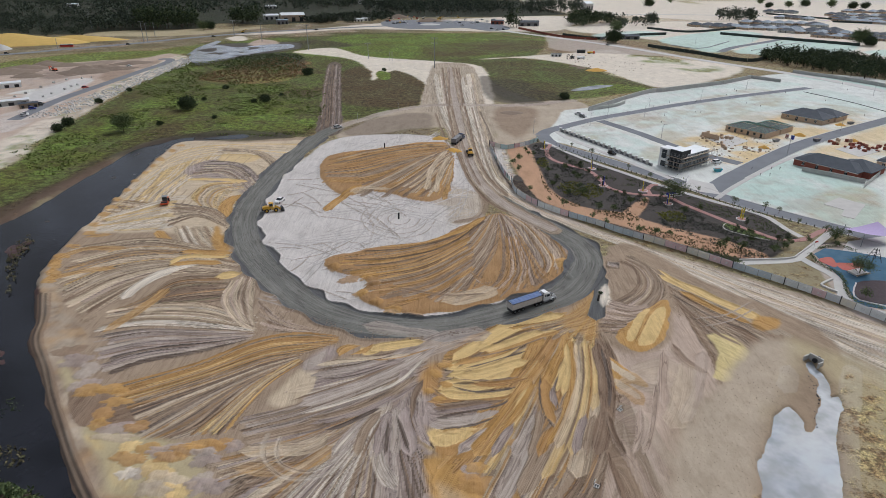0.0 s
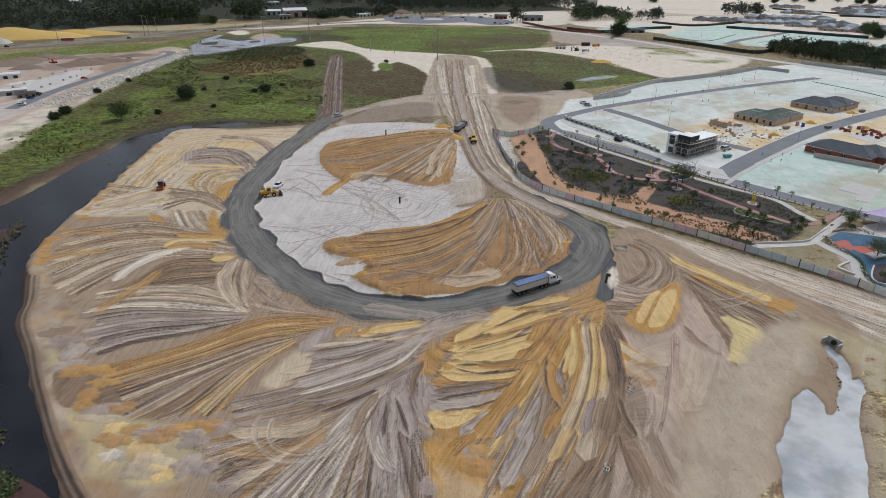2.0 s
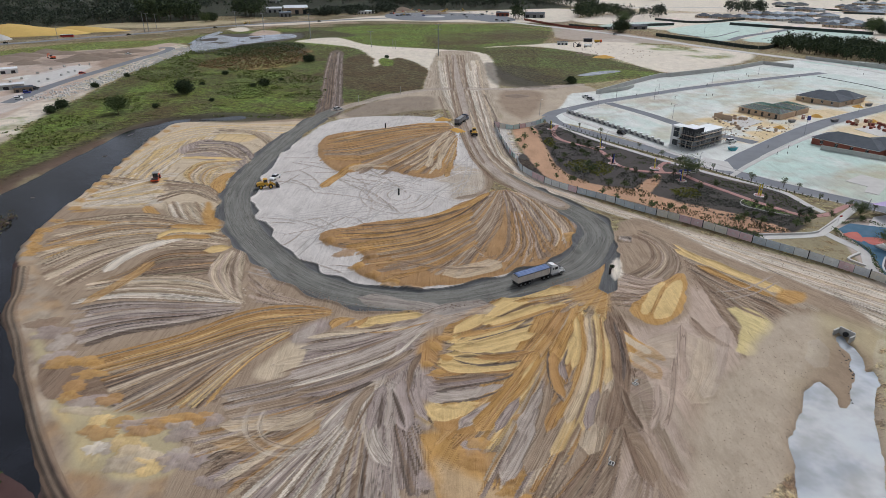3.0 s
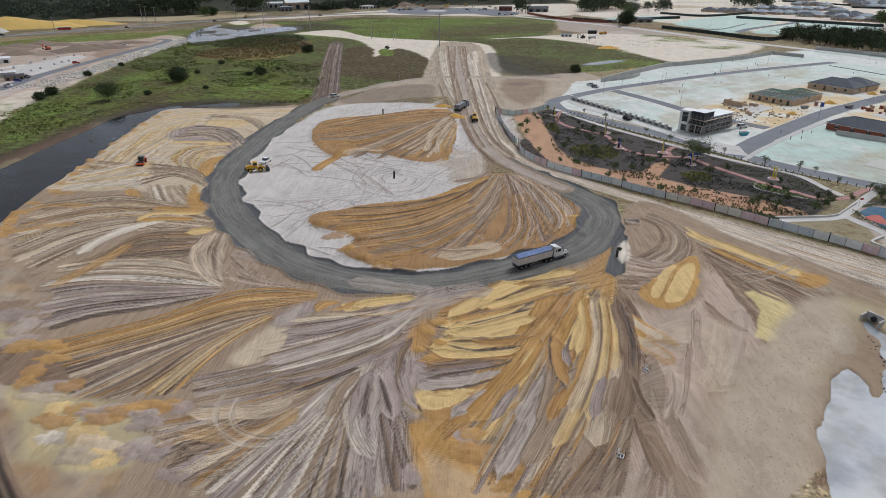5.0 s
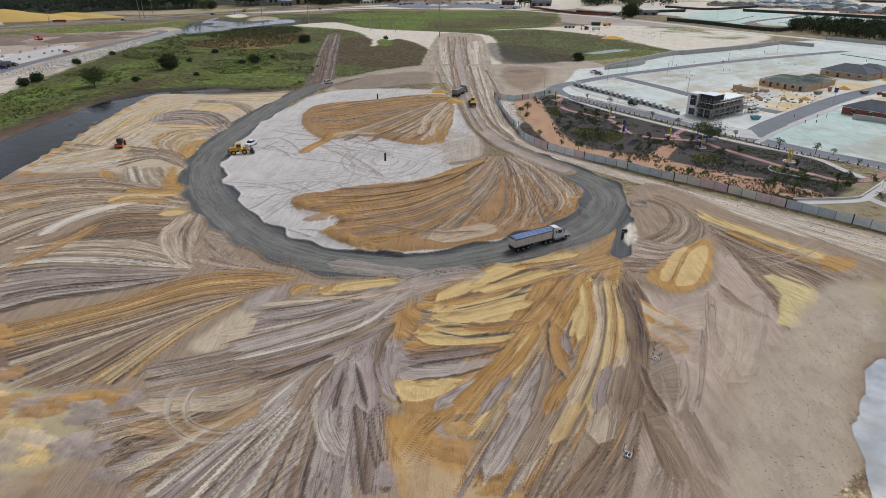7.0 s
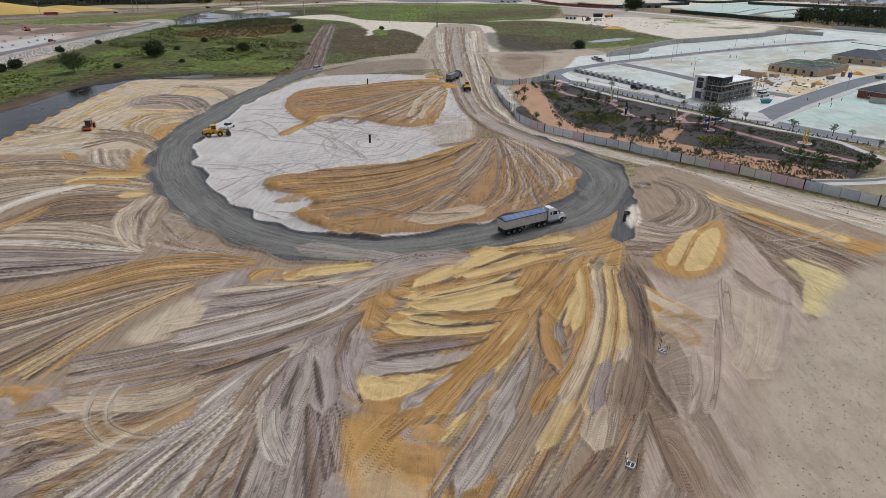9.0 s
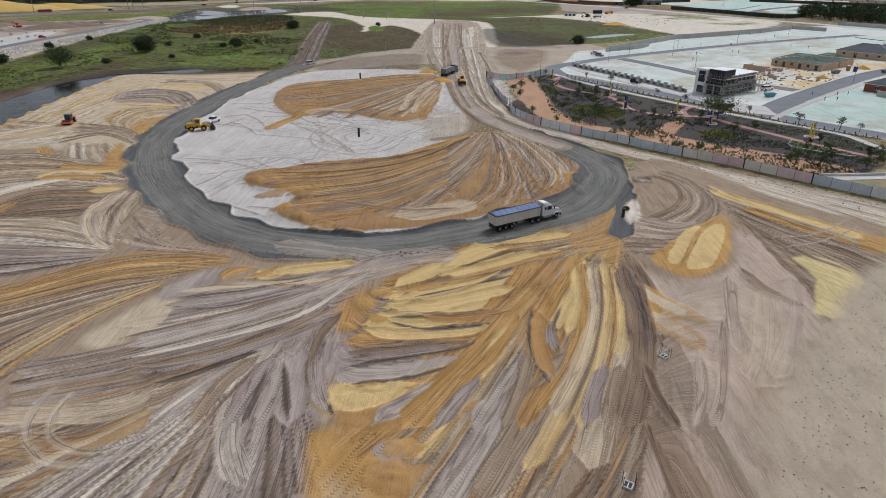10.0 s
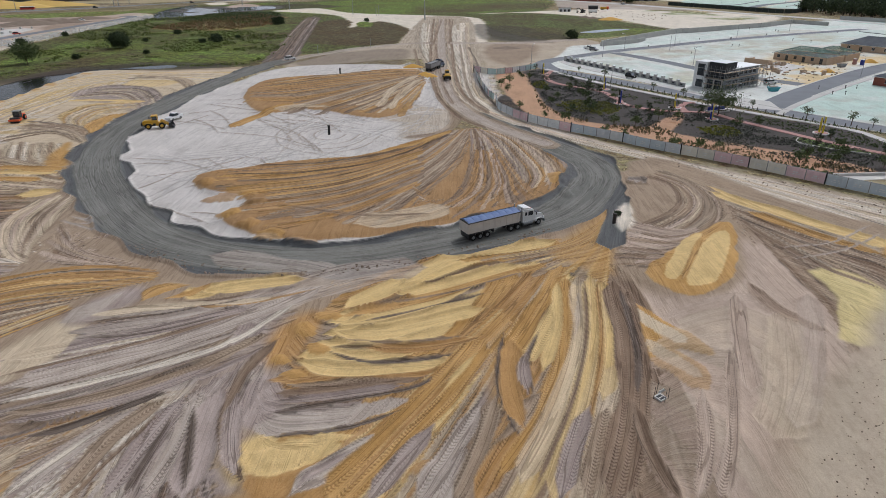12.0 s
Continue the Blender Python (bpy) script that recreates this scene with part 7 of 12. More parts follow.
area([(-268.4, 778.0), (-209.1, 817.9), (-119.4, 909.6), (-74.1, 944.9), (101.1, 1046.8), (192.9, 1049.0), (158.4, 853.3), (66.0, 823.3), (-111.6, 847.9), (-202.7, 791.8)], 'pale', green=0.0, soft=3, wob=3, cover=0.9)
area([(-256.8, 742.8), (-247.5, 766.2), (-227.2, 732.2), (-235.2, 715.9)], 'pale', green=0, soft=2, wob=2)
area([(-215.0, 690.8), (-214.2, 732.4), (-190.7, 716.7), (-181.8, 681.7), (-197.4, 671.9)], 'pink', green=0, soft=2, wob=2)
area([(49.9, 796.6), (133.5, 712.1), (125.0, 663.7), (118.5, 738.5)], 'brown', green=0.3, soft=3, wob=2, cover=0.6)
area([(134.6, 798.3), (202.2, 665.0), (225.1, 611.1), (192.1, 610.6), (121.1, 641.8), (110.7, 686.7)], 'grey', green=0, soft=3, wob=3, cover=0.8)
area([(205.1, 1118.2), (290.8, 1073.4), (427.3, 955.9), (553.3, 806.3), (623.7, 695.6), (1571.4, 1814.9), (1811.7, 2734.1), (320.0, 1770.0)], 'pale', green=0.3, soft=10, wob=8)
area([(158.4, 853.3), (259.2, 952.2), (427.3, 955.9), (575.4, 840.3), (668.4, 748.5), (445.0, 484.7), (378.4, 538.5), (307.6, 624.2), (236.9, 740.6)], 'pale', green=0.0, soft=5, wob=5)
area([(250.1, 740.9), (361.3, 836.0), (391.3, 790.5), (279.0, 636.0), (255.8, 665.9)], 'mint', soft=3, wob=2, cover=0.9, green=0)
area([(294.0, 644.6), (402.1, 743.6), (443.7, 683.0), (343.0, 587.1), (307.6, 612.5)], 'mint', soft=3, wob=2, cover=0.9, green=0)
area([(433.1, 646.9), (543.2, 670.8), (467.6, 571.7), (418.6, 606.6)], 'mint', soft=3, wob=2, cover=0.9, green=0)
area([(181.4, 786.5), (250.4, 833.8), (272.2, 788.3), (200.2, 751.2)], 'mint', soft=3, wob=2, cover=0.8, green=0)
area([(274.8, 495.0), (301.8, 503.3), (323.9, 454.9), (350.6, 418.4), (311.7, 367.4), (312.6, 437.7)], 'mint', soft=3, wob=2, cover=0.9, green=0)
area([(523.5, 1477.9), (759.6, 1573.7), (1043.2, 1493.9), (1174.5, 1346.1), (1891.1, 2192.4), (1044.2, 2396.4)], 'lush', green=1, soft=10, wob=6, cover=0.6)
area([(777.9, 1528.8), (961.0, 1430.9), (1083.4, 1378.6), (1322.9, 1692.3), (908.7, 1732.9)], 'white', soft=8, wob=5, cover=0.7, green=0)


# ---- the sheet itself ----
def build_ground():
    z = G_H + G_R + 0.05 * cloud(GX, GY, 5.0, 3) * np.clip(G_STREAK, 0.15, 1)
    co = np.stack((GX, GY, z), -1).reshape(-1, 3).astype(np.float32)
    i = np.arange((NY - 1) * (NX - 1))
    base = (i // (NX - 1)) * NX + i % (NX - 1)
    quads = np.stack((base, base + 1, base + NX + 1, base + NX), -1).astype(np.int32)
    me = bpy.data.meshes.new("ground")
    me.vertices.add(len(co))
    me.vertices.foreach_set("co", co.ravel())
    me.loops.add(quads.size)
    me.loops.foreach_set("vertex_index", quads.ravel())
    me.polygons.add(len(quads))
    me.polygons.foreach_set("loop_start", np.arange(0, quads.size, 4, dtype=np.int32))
    me.polygons.foreach_set("use_smooth", np.ones(len(quads), bool))
    me.update(calc_edges=True)
    kind = me.attributes.new("kind_of_ground", "FLOAT_COLOR", "POINT")
    kind.data.foreach_set("color", np.stack((G_STREAK, G_GREEN, G_WET, G_TREAD), -1).astype(np.float32).ravel())
    # along and across each pass; a face on the border of two passes goes with one of its corners
    u, v = (g.ravel()[quads] for g in (G_U, G_V))
    pick = np.take_along_axis(quads, np.zeros((len(quads), 1), int), 1)
    ex, ey = (g.ravel()[quads] - g.ravel()[pick] for g in (GX, GY))
    u0, v0, dx, dy = (g.ravel()[pick] for g in (G_U, G_V, G_DX, G_DY))
    span = np.hypot(ex, ey).max(1, keepdims=True) * 1.6 + 0.2
    torn = (np.ptp(u, 1)[:, None] > span) | (np.ptp(v, 1)[:, None] > span)
    u = np.where(torn, u0 + ex * dx + ey * dy, u)
    v = np.where(torn, v0 + ex * dy - ey * dx, v)
    rgba = np.concatenate((G_COL, np.ones((NY, NX, 1))), -1).astype(np.float32).reshape(-1, 4)
    tint = me.attributes.new("tint", "FLOAT_COLOR", "POINT")
    tint.data.foreach_set("color", rgba.ravel())
    flow = me.attributes.new("flow", "FLOAT_VECTOR", "CORNER")
    flow.data.foreach_set("vector", np.stack((u, v, np.zeros_like(u)), -1).astype(np.float32).ravel())
    me.materials.append(ground_material())
    return tagged(new("ground", me), "churned sand of a building site with grassland beyond", "ground", kind="structure")


ground = build_ground()


# ---- a small kit for building things ----
class Shape:
    """Collects simple solids into one mesh."""

    def __init__(self):
        self.bm = bmesh.new()

    def box(self, x0, y0, z0, x1, y1, z1, top=1.0):
        """A box; top: how much narrower its upper face is."""
        cx, cy = (x0 + x1) / 2, (y0 + y1) / 2
        v = [self.bm.verts.new((x, y, z0)) for x, y in ((x0, y0), (x1, y0), (x1, y1), (x0, y1))]
        u = [self.bm.verts.new((cx + (x - cx) * top, cy + (y - cy) * top, z1)) for x, y in ((x0, y0), (x1, y0), (x1, y1), (x0, y1))]
        self.bm.faces.new(v[::-1])
        self.bm.faces.new(u)
        for i in range(4):
            self.bm.faces.new((v[i], v[(i + 1) % 4], u[(i + 1) % 4], u[i]))
        return self

    def prism(self, pts, z0, z1, axis="z"):
        """A flat outline drawn out along an axis; counter-clockwise outlines face outwards."""
        def at(p, h):
            return {"z": (p[0], p[1], h), "y": (p[0], h, p[1]), "x": (h, p[0], p[1])}[axis]
        a = [self.bm.verts.new(at(p, z0)) for p in pts]
        b = [self.bm.verts.new(at(p, z1)) for p in pts]
        self.bm.faces.new(a[::-1])
        self.bm.faces.new(b)
        for i in range(len(pts)):
            j = (i + 1) % len(pts)
            self.bm.faces.new((a[i], a[j], b[j], b[i]))
        return self

    def rod(self, p, q, r0, r1=None, n=8):
        r1 = r0 if r1 is None else r1
        p, q = Vector(p), Vector(q)
        turn = (q - p).to_track_quat("Z", "Y").to_matrix()
        rings = []
        for c, r in ((p, r0), (q, r1)):
            rings.append([self.bm.verts.new(c + turn @ Vector((r * math.cos(2 * math.pi * i / n), r * math.sin(2 * math.pi * i / n), 0))) for i in range(n)])
        for i in range(n):
            j = (i + 1) % n
            self.bm.faces.new((rings[0][i], rings[0][j], rings[1][j], rings[1][i]))
        self.bm.faces.new(rings[0][::-1])
        self.bm.faces.new(rings[1])
        return self

    def leaf(self, c, size, rnd):
        """A small folded leaf clump: two quads that meet at a slant."""
        a = Vector((rnd.gauss(0, 1), rnd.gauss(0, 1), rnd.gauss(0, 0.8))).normalized()
        b = a.orthogonal().normalized()
        b.rotate(Matrix.Rotation(rnd.uniform(0, 6.28), 3, a))
        n = a.cross(b)
        a, b, n = a * size, b * size * 0.6, n * size * 0.35
        c = Vector(c)
        v = [self.bm.verts.new(c + q) for q in (-a, b * 0.8 + n, a, -b * 0.8 + n)]
        self.bm.faces.new((v[0], v[1], v[2]))
        self.bm.faces.new((v[0], v[2], v[3]))
        return self

    def mesh(self, name, mat, bevel=0.0, smooth=False):
        if bevel:
            bmesh.ops.bevel(self.bm, geom=[e for e in self.bm.edges if e.calc_face_angle(0) > 0.6], offset=bevel, segments=1, affect="EDGES", clamp_overlap=True)
        bmesh.ops.recalc_face_normals(self.bm, faces=self.bm.faces)
        me = bpy.data.meshes.new(name)
        self.bm.to_mesh(me)
        self.bm.free()
        me.materials.append(mat)
        if smooth:
            me.polygons.foreach_set("use_smooth", [True] * len(me.polygons))
        return me


def part(name, shape, mat, parent=None, label="", bevel=0.0, smooth=False, at=None):
    me = shape.mesh(name, mat, bevel, smooth) if isinstance(shape, Shape) else shape
    ob = new(name, me)
    if parent:
        ob.parent = parent
    if at:
        ob.matrix_basis = at
    return tagged(ob, label) if label else ob


def thing(name, label, category, x=0.0, y=0.0, z=0.0, turn=0.0, group=""):
    ob = new(name)
    ob.empty_display_size = 0.2
    ob.matrix_basis = pose(x, y, z, 0, 0, turn)
    return tagged(ob, label, category, group)


def ground_at(x, y):
    i, j = int(np.clip(np.searchsorted(gy, y), 1, NY - 1)), int(np.clip(np.searchsorted(gx, x), 1, NX - 1))
    return float(G_H[i - 1:i + 1, j - 1:j + 1].mean() + G_R[i - 1:i + 1, j - 1:j + 1].mean())


def paint(name, rgb, rough=0.55, metal=0.0, wear=0.25, size=1.5, spec=0.5, bump=0.0):
    """Paint, plastic, concrete and the like: a base colour with grime at two scales."""
    m = Nodes(name)
    c = srgb(*rgb)
    pos = m.own()
    big, small = m.noise(pos, size, 4.0, 0.6), m.noise(pos, size * 9, 3.0, 0.7)
    col = m.mix(m.remap(big, 0.35, 0.7, 0.0, wear), c, c * 0.55 + np.array((0.05, 0.04, 0.03)) * 0.4)
    col = m.mix(m.remap(small, 0.4, 0.75, 0.0, wear), col, c * 0.75 + 0.06)
    col = m.mix(0.35, col, m.mix(m.chance(), c * 0.8, c * 1.15))
    if bump:
        m.bump(small, bump, 0.03)
    return m.done(col, m.remap(big, 0.3, 0.7, rough - 0.08, rough + 0.12), metal, spec)


def foliage(name, rgb, other):
    m = Nodes(name)
    a, b = srgb(*rgb), srgb(*other)
    col = m.mix(m.island(), a, b)
    col = m.mix(m.remap(m.noise(m.place(), 0.8, 3.0), 0.35, 0.65), m.mix(1.0, col, (0.7, 0.7, 0.7), "MULTIPLY"), col)
    return m.done(col, 0.75, 0.0, 0.2)


def water_material(name, deep, rough=0.06, waves=0.02, clear=0.0):
    m = Nodes(name)
    pos = m.place()
    ripple = m.math("ADD", m.noise(pos, 0.9, 3.0, 0.6), m.math("MULTIPLY", m.noise(pos, 0.15, 2.0), 1.5))
    m.bump(ripple, 0.25, waves)
    c = srgb(*deep)
    col = m.mix(m.remap(m.noise(pos, 0.08, 4.0, 0.6), 0.35, 0.65), c * 0.6, c * 1.3)
    m.bsdf.inputs["IOR"].default_value = 1.33
    return m.done(col, rough, 0.0, 0.5)


def ribbon(name, pts, width, z0, z1, mat, label, category, step=4.0, wide=None, parent=None, kind="structure"):
    """A slab of even width along a smooth line: road, path or kerb."""
    line = bend(pts, False, step)
    d = np.gradient(line, axis=0)
    d /= np.hypot(d[:, 0], d[:, 1])[:, None]
    nrm = np.stack((-d[:, 1], d[:, 0]), -1)
    a, b = (width / 2, -width / 2) if wide is None else wide
    s = Shape()
    rows = []
    for p, n in zip(line, nrm):
        rows.append([s.bm.verts.new((p[0] + n[0] * k, p[1] + n[1] * k, z)) for k, z in ((a, z1), (b, z1), (b, z0), (a, z0))])
    for r, q in zip(rows[:-1], rows[1:]):
        for i in range(4):
            s.bm.faces.new((r[i], r[(i + 1) % 4], q[(i + 1) % 4], q[i]))
    s.bm.faces.new(rows[0])
    s.bm.faces.new(rows[-1][::-1])
    ob = part(name, s, mat, parent)
    return tagged(ob, label, category, kind=kind) if not parent else ob


def slab(name, pts, z0, z1, mat, label, category, kind="structure", smooth=False, parent=None):
    line = bend(pts, True, 1.5) if smooth else np.array(pts)
    if sum(line[i - 1][0] * line[i][1] - line[i][0] * line[i - 1][1] for i in range(len(line))) < 0:
        line = line[::-1]
    ob = part(name, Shape().prism([tuple(p) for p in line], z0, z1), mat, parent)
    return ob if parent else tagged(ob, label, category, kind=kind)


def along(pts, gap, first=0.0):
    """Places and headings every gap metres along a smooth line."""
    line = bend(pts, False, 1.0)
    seg = np.diff(line, axis=0)
    ln = np.hypot(seg[:, 0], seg[:, 1])
    run = np.concatenate(([0], np.cumsum(ln)))
    out = []
    for s in np.arange(first, run[-1], gap):
        i = min(len(seg) - 1, int(np.searchsorted(run, s, "right")) - 1)
        p = line[i] + seg[i] * (s - run[i]) / ln[i]
        out.append((float(p[0]), float(p[1]), math.degrees(math.atan2(seg[i][1], seg[i][0]))))
    return out


M_ASPHALT = paint("asphalt", (124, 126, 130), 0.9, wear=0.35, size=0.12, spec=0.2, bump=0.2)
M_CONCRETE = paint("concrete", (196, 192, 186), 0.85, wear=0.3, size=0.3, spec=0.2)
M_KERB = paint("kerb_concrete", (206, 202, 196), 0.85, wear=0.25, size=0.4, spec=0.2)
M_PATH = paint("red_concrete", (176, 134, 126), 0.85, wear=0.25, size=0.4, spec=0.2)
M_LIME = paint("limestone", (190, 188, 182), 0.9, wear=0.35, size=0.5, spec=0.2, bump=0.3)
M_WHITE = paint("white_paint", (226, 226, 224), 0.4, wear=0.25, size=0.8)
M_BLACK = paint("black_rubber", (34, 33, 33), 0.85, wear=0.3, size=2.0, spec=0.3)
M_DARK = paint("dark_steel", (52, 52, 54), 0.6, 0.3, wear=0.4, size=1.5)
M_STEEL = paint("galvanised_steel", (150, 152, 152), 0.45, 0.7, wear=0.3, size=2.0)
M_YELLOW = paint("machine_yellow", (212, 164, 40), 0.45, wear=0.4, size=1.5)
M_ORANGE = paint("machine_orange", (214, 88, 40), 0.45, wear=0.35, size=1.5)
M_RED = paint("red_paint", (190, 48, 40), 0.45, wear=0.25)
M_BLUE = paint("blue_tarpaulin", (92, 116, 158), 0.6, wear=0.35, size=0.8)
M_TUB = paint("white_body_panel", (208, 200, 190), 0.5, wear=0.45, size=0.7)
M_GREYTUB = paint("grey_body_panel", (130, 130, 132), 0.5, 0.2, wear=0.4, size=0.7)
M_BRICK = paint("cream_brick", (196, 172, 148), 0.9, wear=0.3, size=1.2, spec=0.2, bump=0.3)
M_REDBRICK = paint("red_brick", (146, 86, 72), 0.9, wear=0.35, size=1.2, spec=0.2, bump=0.3)
M_ROOF = paint("grey_roof_sheet", (70, 76, 84), 0.75, 0.0, wear=0.25, size=0.5, spec=0.25)
M_ROOFPALE = paint("pale_roof_sheet", (128, 140, 150), 0.65, 0.0, wear=0.25, size=0.5)
M_ROOFWHITE = paint("white_roof_sheet", (222, 224, 224), 0.5, 0.1, wear=0.2, size=0.5)
M_TIMBER = paint("treated_timber", (120, 156, 140), 0.8, wear=0.3, size=2.0)
M_POST = paint("dark_timber", (58, 50, 44), 0.85, wear=0.4, size=3.0)
M_WOOD = paint("weathered_wood", (150, 132, 112), 0.85, wear=0.4, size=2.0)
M_TEAL = paint("teal_paint", (60, 150, 160), 0.5, wear=0.3)
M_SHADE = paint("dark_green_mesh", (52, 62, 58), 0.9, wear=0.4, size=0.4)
M_BARK = paint("bark", (92, 80, 68), 0.95, wear=0.5, size=3.0, spec=0.1, bump=0.5)
M_ROYAL = paint("royal_blue_paint", (44, 60, 150), 0.4, wear=0.2)
M_LEMON = paint("yellow_paint", (222, 198, 60), 0.4, wear=0.2)
M_LEAF = foliage("leaves", (70, 86, 56), (116, 128, 82))
M_GUM = foliage("gum_leaves", (86, 96, 70), (132, 140, 108))
M_PINE = foliage("dark_leaves", (46, 60, 44), (86, 98, 64))
M_FAR = foliage("far_leaves", (52, 62, 54), (92, 100, 80))
M_GOLD = foliage("yellow_groundcover", (158, 152, 64), (120, 126, 70))
M_RUSH = foliage("rush_leaves", (92, 92, 64), (134, 122, 88))


def glass_material():
    m = Nodes("window_glass")
    m.bsdf.inputs["IOR"].default_value = 1.5
    return m.done(m.mix(m.remap(m.noise(m.own(), 0.7, 2.0), 0.3, 0.7), (0.015, 0.018, 0.022), (0.05, 0.06, 0.07)), 0.06, 0.0, 0.7)


M_GLASS = glass_material()


# ---- water ----
M_LAKE = water_material("dark_lake_water", (26, 27, 32), 0.05, 0.14)
M_POND = water_material("shallow_pond_water", (140, 143, 145), 0.04, 0.02)
slab("water_lake", [(-147.8, 117.3), (-165.8, 177.0), (-159.2, 200.1), (-157.5, 217.2), (-157.3, 244.1), (-156.1, 270.1), (-153.6, 292.9), (-142.0, 305.8), (-130.6, 310.3), (-126.0, 287.2), (-128.1, 245.9), (-122.3, 193.7), (-117.7, 159.5), (-103.2, 132.7), (-99.0, 122.4), (-90.2, 111.2), (-77.2, 94.5), (-69.7, 85.3), (-61.6, 76.0), (-54.0, 49.4), (-78.0, 49.3)], -1.5, -0.95, M_LAKE, "still dark tannin-stained lake water beside the fill", "lake")
slab("water_pond", [(72.6, 101.2), (73.6, 98.1), (73.5, 95.7), (72.5, 93.4), (73.2, 93.4), (75.7, 95.7), (77.6, 99.5), (80.0, 102.6), (81.1, 105.6), (83.2, 108.6), (83.3, 110.7), (83.0, 113.4), (83.7, 116.0), (86.9, 117.1), (86.6, 113.3), (86.6, 109.7), (85.0, 105.9), (83.3, 103.7), (85.0, 104.0), (84.4, 100.0), (82.5, 97.5), (80.1, 95.1), (76.7, 88.9), (72.8, 81.7), (69.8, 76.1), (63.8, 64.6), (60.4, 57.2), (46.4, 57.3), (50.2, 65.4), (53.2, 71.0), (55.1, 75.6), (56.8, 80.8), (58.4, 85.5), (60.0, 86.6), (62.0, 88.9), (64.6, 92.8), (68.1, 97.8)], -2.2, -1.45, M_POND, "shallow silty pond that mirrors the clouds", "pond")
slab("water_marsh", [(-243.4, 596.1), (-253.2, 644.1), (-245.4, 680.6), (-218.4, 662.4), (-200.0, 681.4), (-172.0, 691.6), (-159.4, 663.4), (-176.2, 636.8), (-194.9, 604.4), (-209.5, 568.1), (-222.4, 554.6)], -0.5, -0.06, M_POND, "flooded wet patch in the far grassland", "pond", smooth=True)
slab("water_ditch", [(-249.0, 603.5), (-259.7, 661.7), (-259.2, 720.8), (-251.2, 710.4), (-246.3, 644.2)], -0.2, 0.02, M_POND, "narrow flooded ditch in the grassland", "pond")
slab("water_puddle", [(-123.8, 303.8), (-116.6, 308.3), (-106.2, 312.9), (-101.6, 307.3), (-109.0, 302.9)], -0.2, 0.02, M_LAKE, "puddle at the fill's edge", "pond", smooth=True)
slab("water_soak", [(88.6, 434.8), (98.7, 445.4), (113.0, 454.3), (122.9, 452.3), (110.0, 441.3), (96.2, 432.8)], -0.2, 0.02, M_POND, "soak in the grass", "pond", smooth=True)

# ---- roads, paths and kerbs of the new estate ----
R_NORTH = [(50.6, 312.3), (55.6, 321.7), (66.5, 331.6), (89.4, 350.4), (117.4, 368.1), (148.1, 387.5), (194.7, 412.7), (262.4, 445.4)]
R_PARK = [(51.2, 312.3), (52.8, 299.3), (58.8, 288.2), (79.4, 261.4), (96.8, 238.6), (111.0, 217.3), (124.6, 201.6), (134.9, 191.6), (145.0, 181.0), (157.3, 165.1)]
R_BACK = [(88.8, 344.9), (103.0, 317.5), (116.2, 286.8), (133.8, 264.4)]
R_SIDE = [(105.4, 227.2), (123.7, 246.9), (149.9, 271.5), (178.8, 296.5), (217.4, 323.5), (253.3, 346.8), (333.9, 396.5)]
for nm, line, wd in (("road_north", R_NORTH, 7.0), ("road_park", R_PARK, 7.5), ("road_back", R_BACK, 6.0), ("road_side", R_SIDE, 8.5)):
    lift = {"road_north": 0.0, "road_park": 0.006, "road_back": 0.012, "road_side": 0.018}[nm]
    ribbon(nm, line, wd, -0.2, 0.05 + lift, M_ASPHALT, "grey asphalt street of the new estate", "road")
    for side in (1, -1):
        if nm != "road_back":
            ribbon("kerb", line[1:-1] if nm == "road_side" else line[2:], 0, -0.2, 0.14 + lift, M_KERB, "pale concrete kerb", "kerb", wide=(side * wd / 2 + 0.2, side * wd / 2 - 0.15))
slab("pavement_junction", [(103.3, 242.3), (110.5, 236.7), (108.4, 224.0), (101.8, 227.2), (96.3, 233.8)], -0.2, 0.085, M_CONCRETE, "pale paved road junction", "pavement")
ribbon("pavement_park", [(50.8, 299.2), (57.9, 283.3), (67.6, 265.4), (76.9, 251.7), (85.3, 239.2), (93.3, 228.4), (102.4, 217.2), (111.2, 208.0), (115.9, 200.5), (117.1, 190.9), (118.9, 183.9)], 2.2, -0.2, 0.09, M_CONCRETE, "pale concrete footpath along the garden", "pavement")
ribbon("pavement_lots", [(60.0, 320.5), (62.5, 309.1), (72.6, 288.3), (81.8, 270.8), (89.9, 254.2), (95.7, 242.2)], 2.4, -0.2, 0.09, M_CONCRETE, "pale concrete footpath before the lots", "pavement")
ribbon("pavement_side", [(105.1, 219.6), (118.2, 234.0), (143.4, 257.9), (166.3, 277.9)], 2.0, -0.2, 0.09, M_CONCRETE, "pale concrete footpath beside the street", "pavement")
ribbon("path_garden", [(52.7, 295.1), (48.7, 281.3), (50.6, 267.8), (62.6, 253.9), (65.3, 241.9), (66.3, 232.1), (72.3, 225.6), (80.5, 223.1), (86.7, 221.9), (90.3, 213.5), (95.3, 204.6), (101.2, 194.2), (105.9, 187.5), (110.6, 181.6), (118.0, 181.6), (126.6, 187.7), (132.6, 191.5)], 2.0, -0.2, 0.10, M_PATH, "winding red concrete garden path", "pavement")
ribbon("path_loop", [(80.9, 223.1), (81.5, 229.6), (85.0, 235.0), (87.5, 235.0)], 1.8, -0.2, 0.115, M_PATH, "red concrete branch of the garden path", "pavement")
ribbon("pavement_lawn", [(89.3, 164.5), (105.6, 166.2), (110.5, 169.0), (119.1, 176.9), (132.8, 189.6)], 2.6, -0.2, 0.08, M_CONCRETE, "broad pale concrete path at the playground", "pavement")
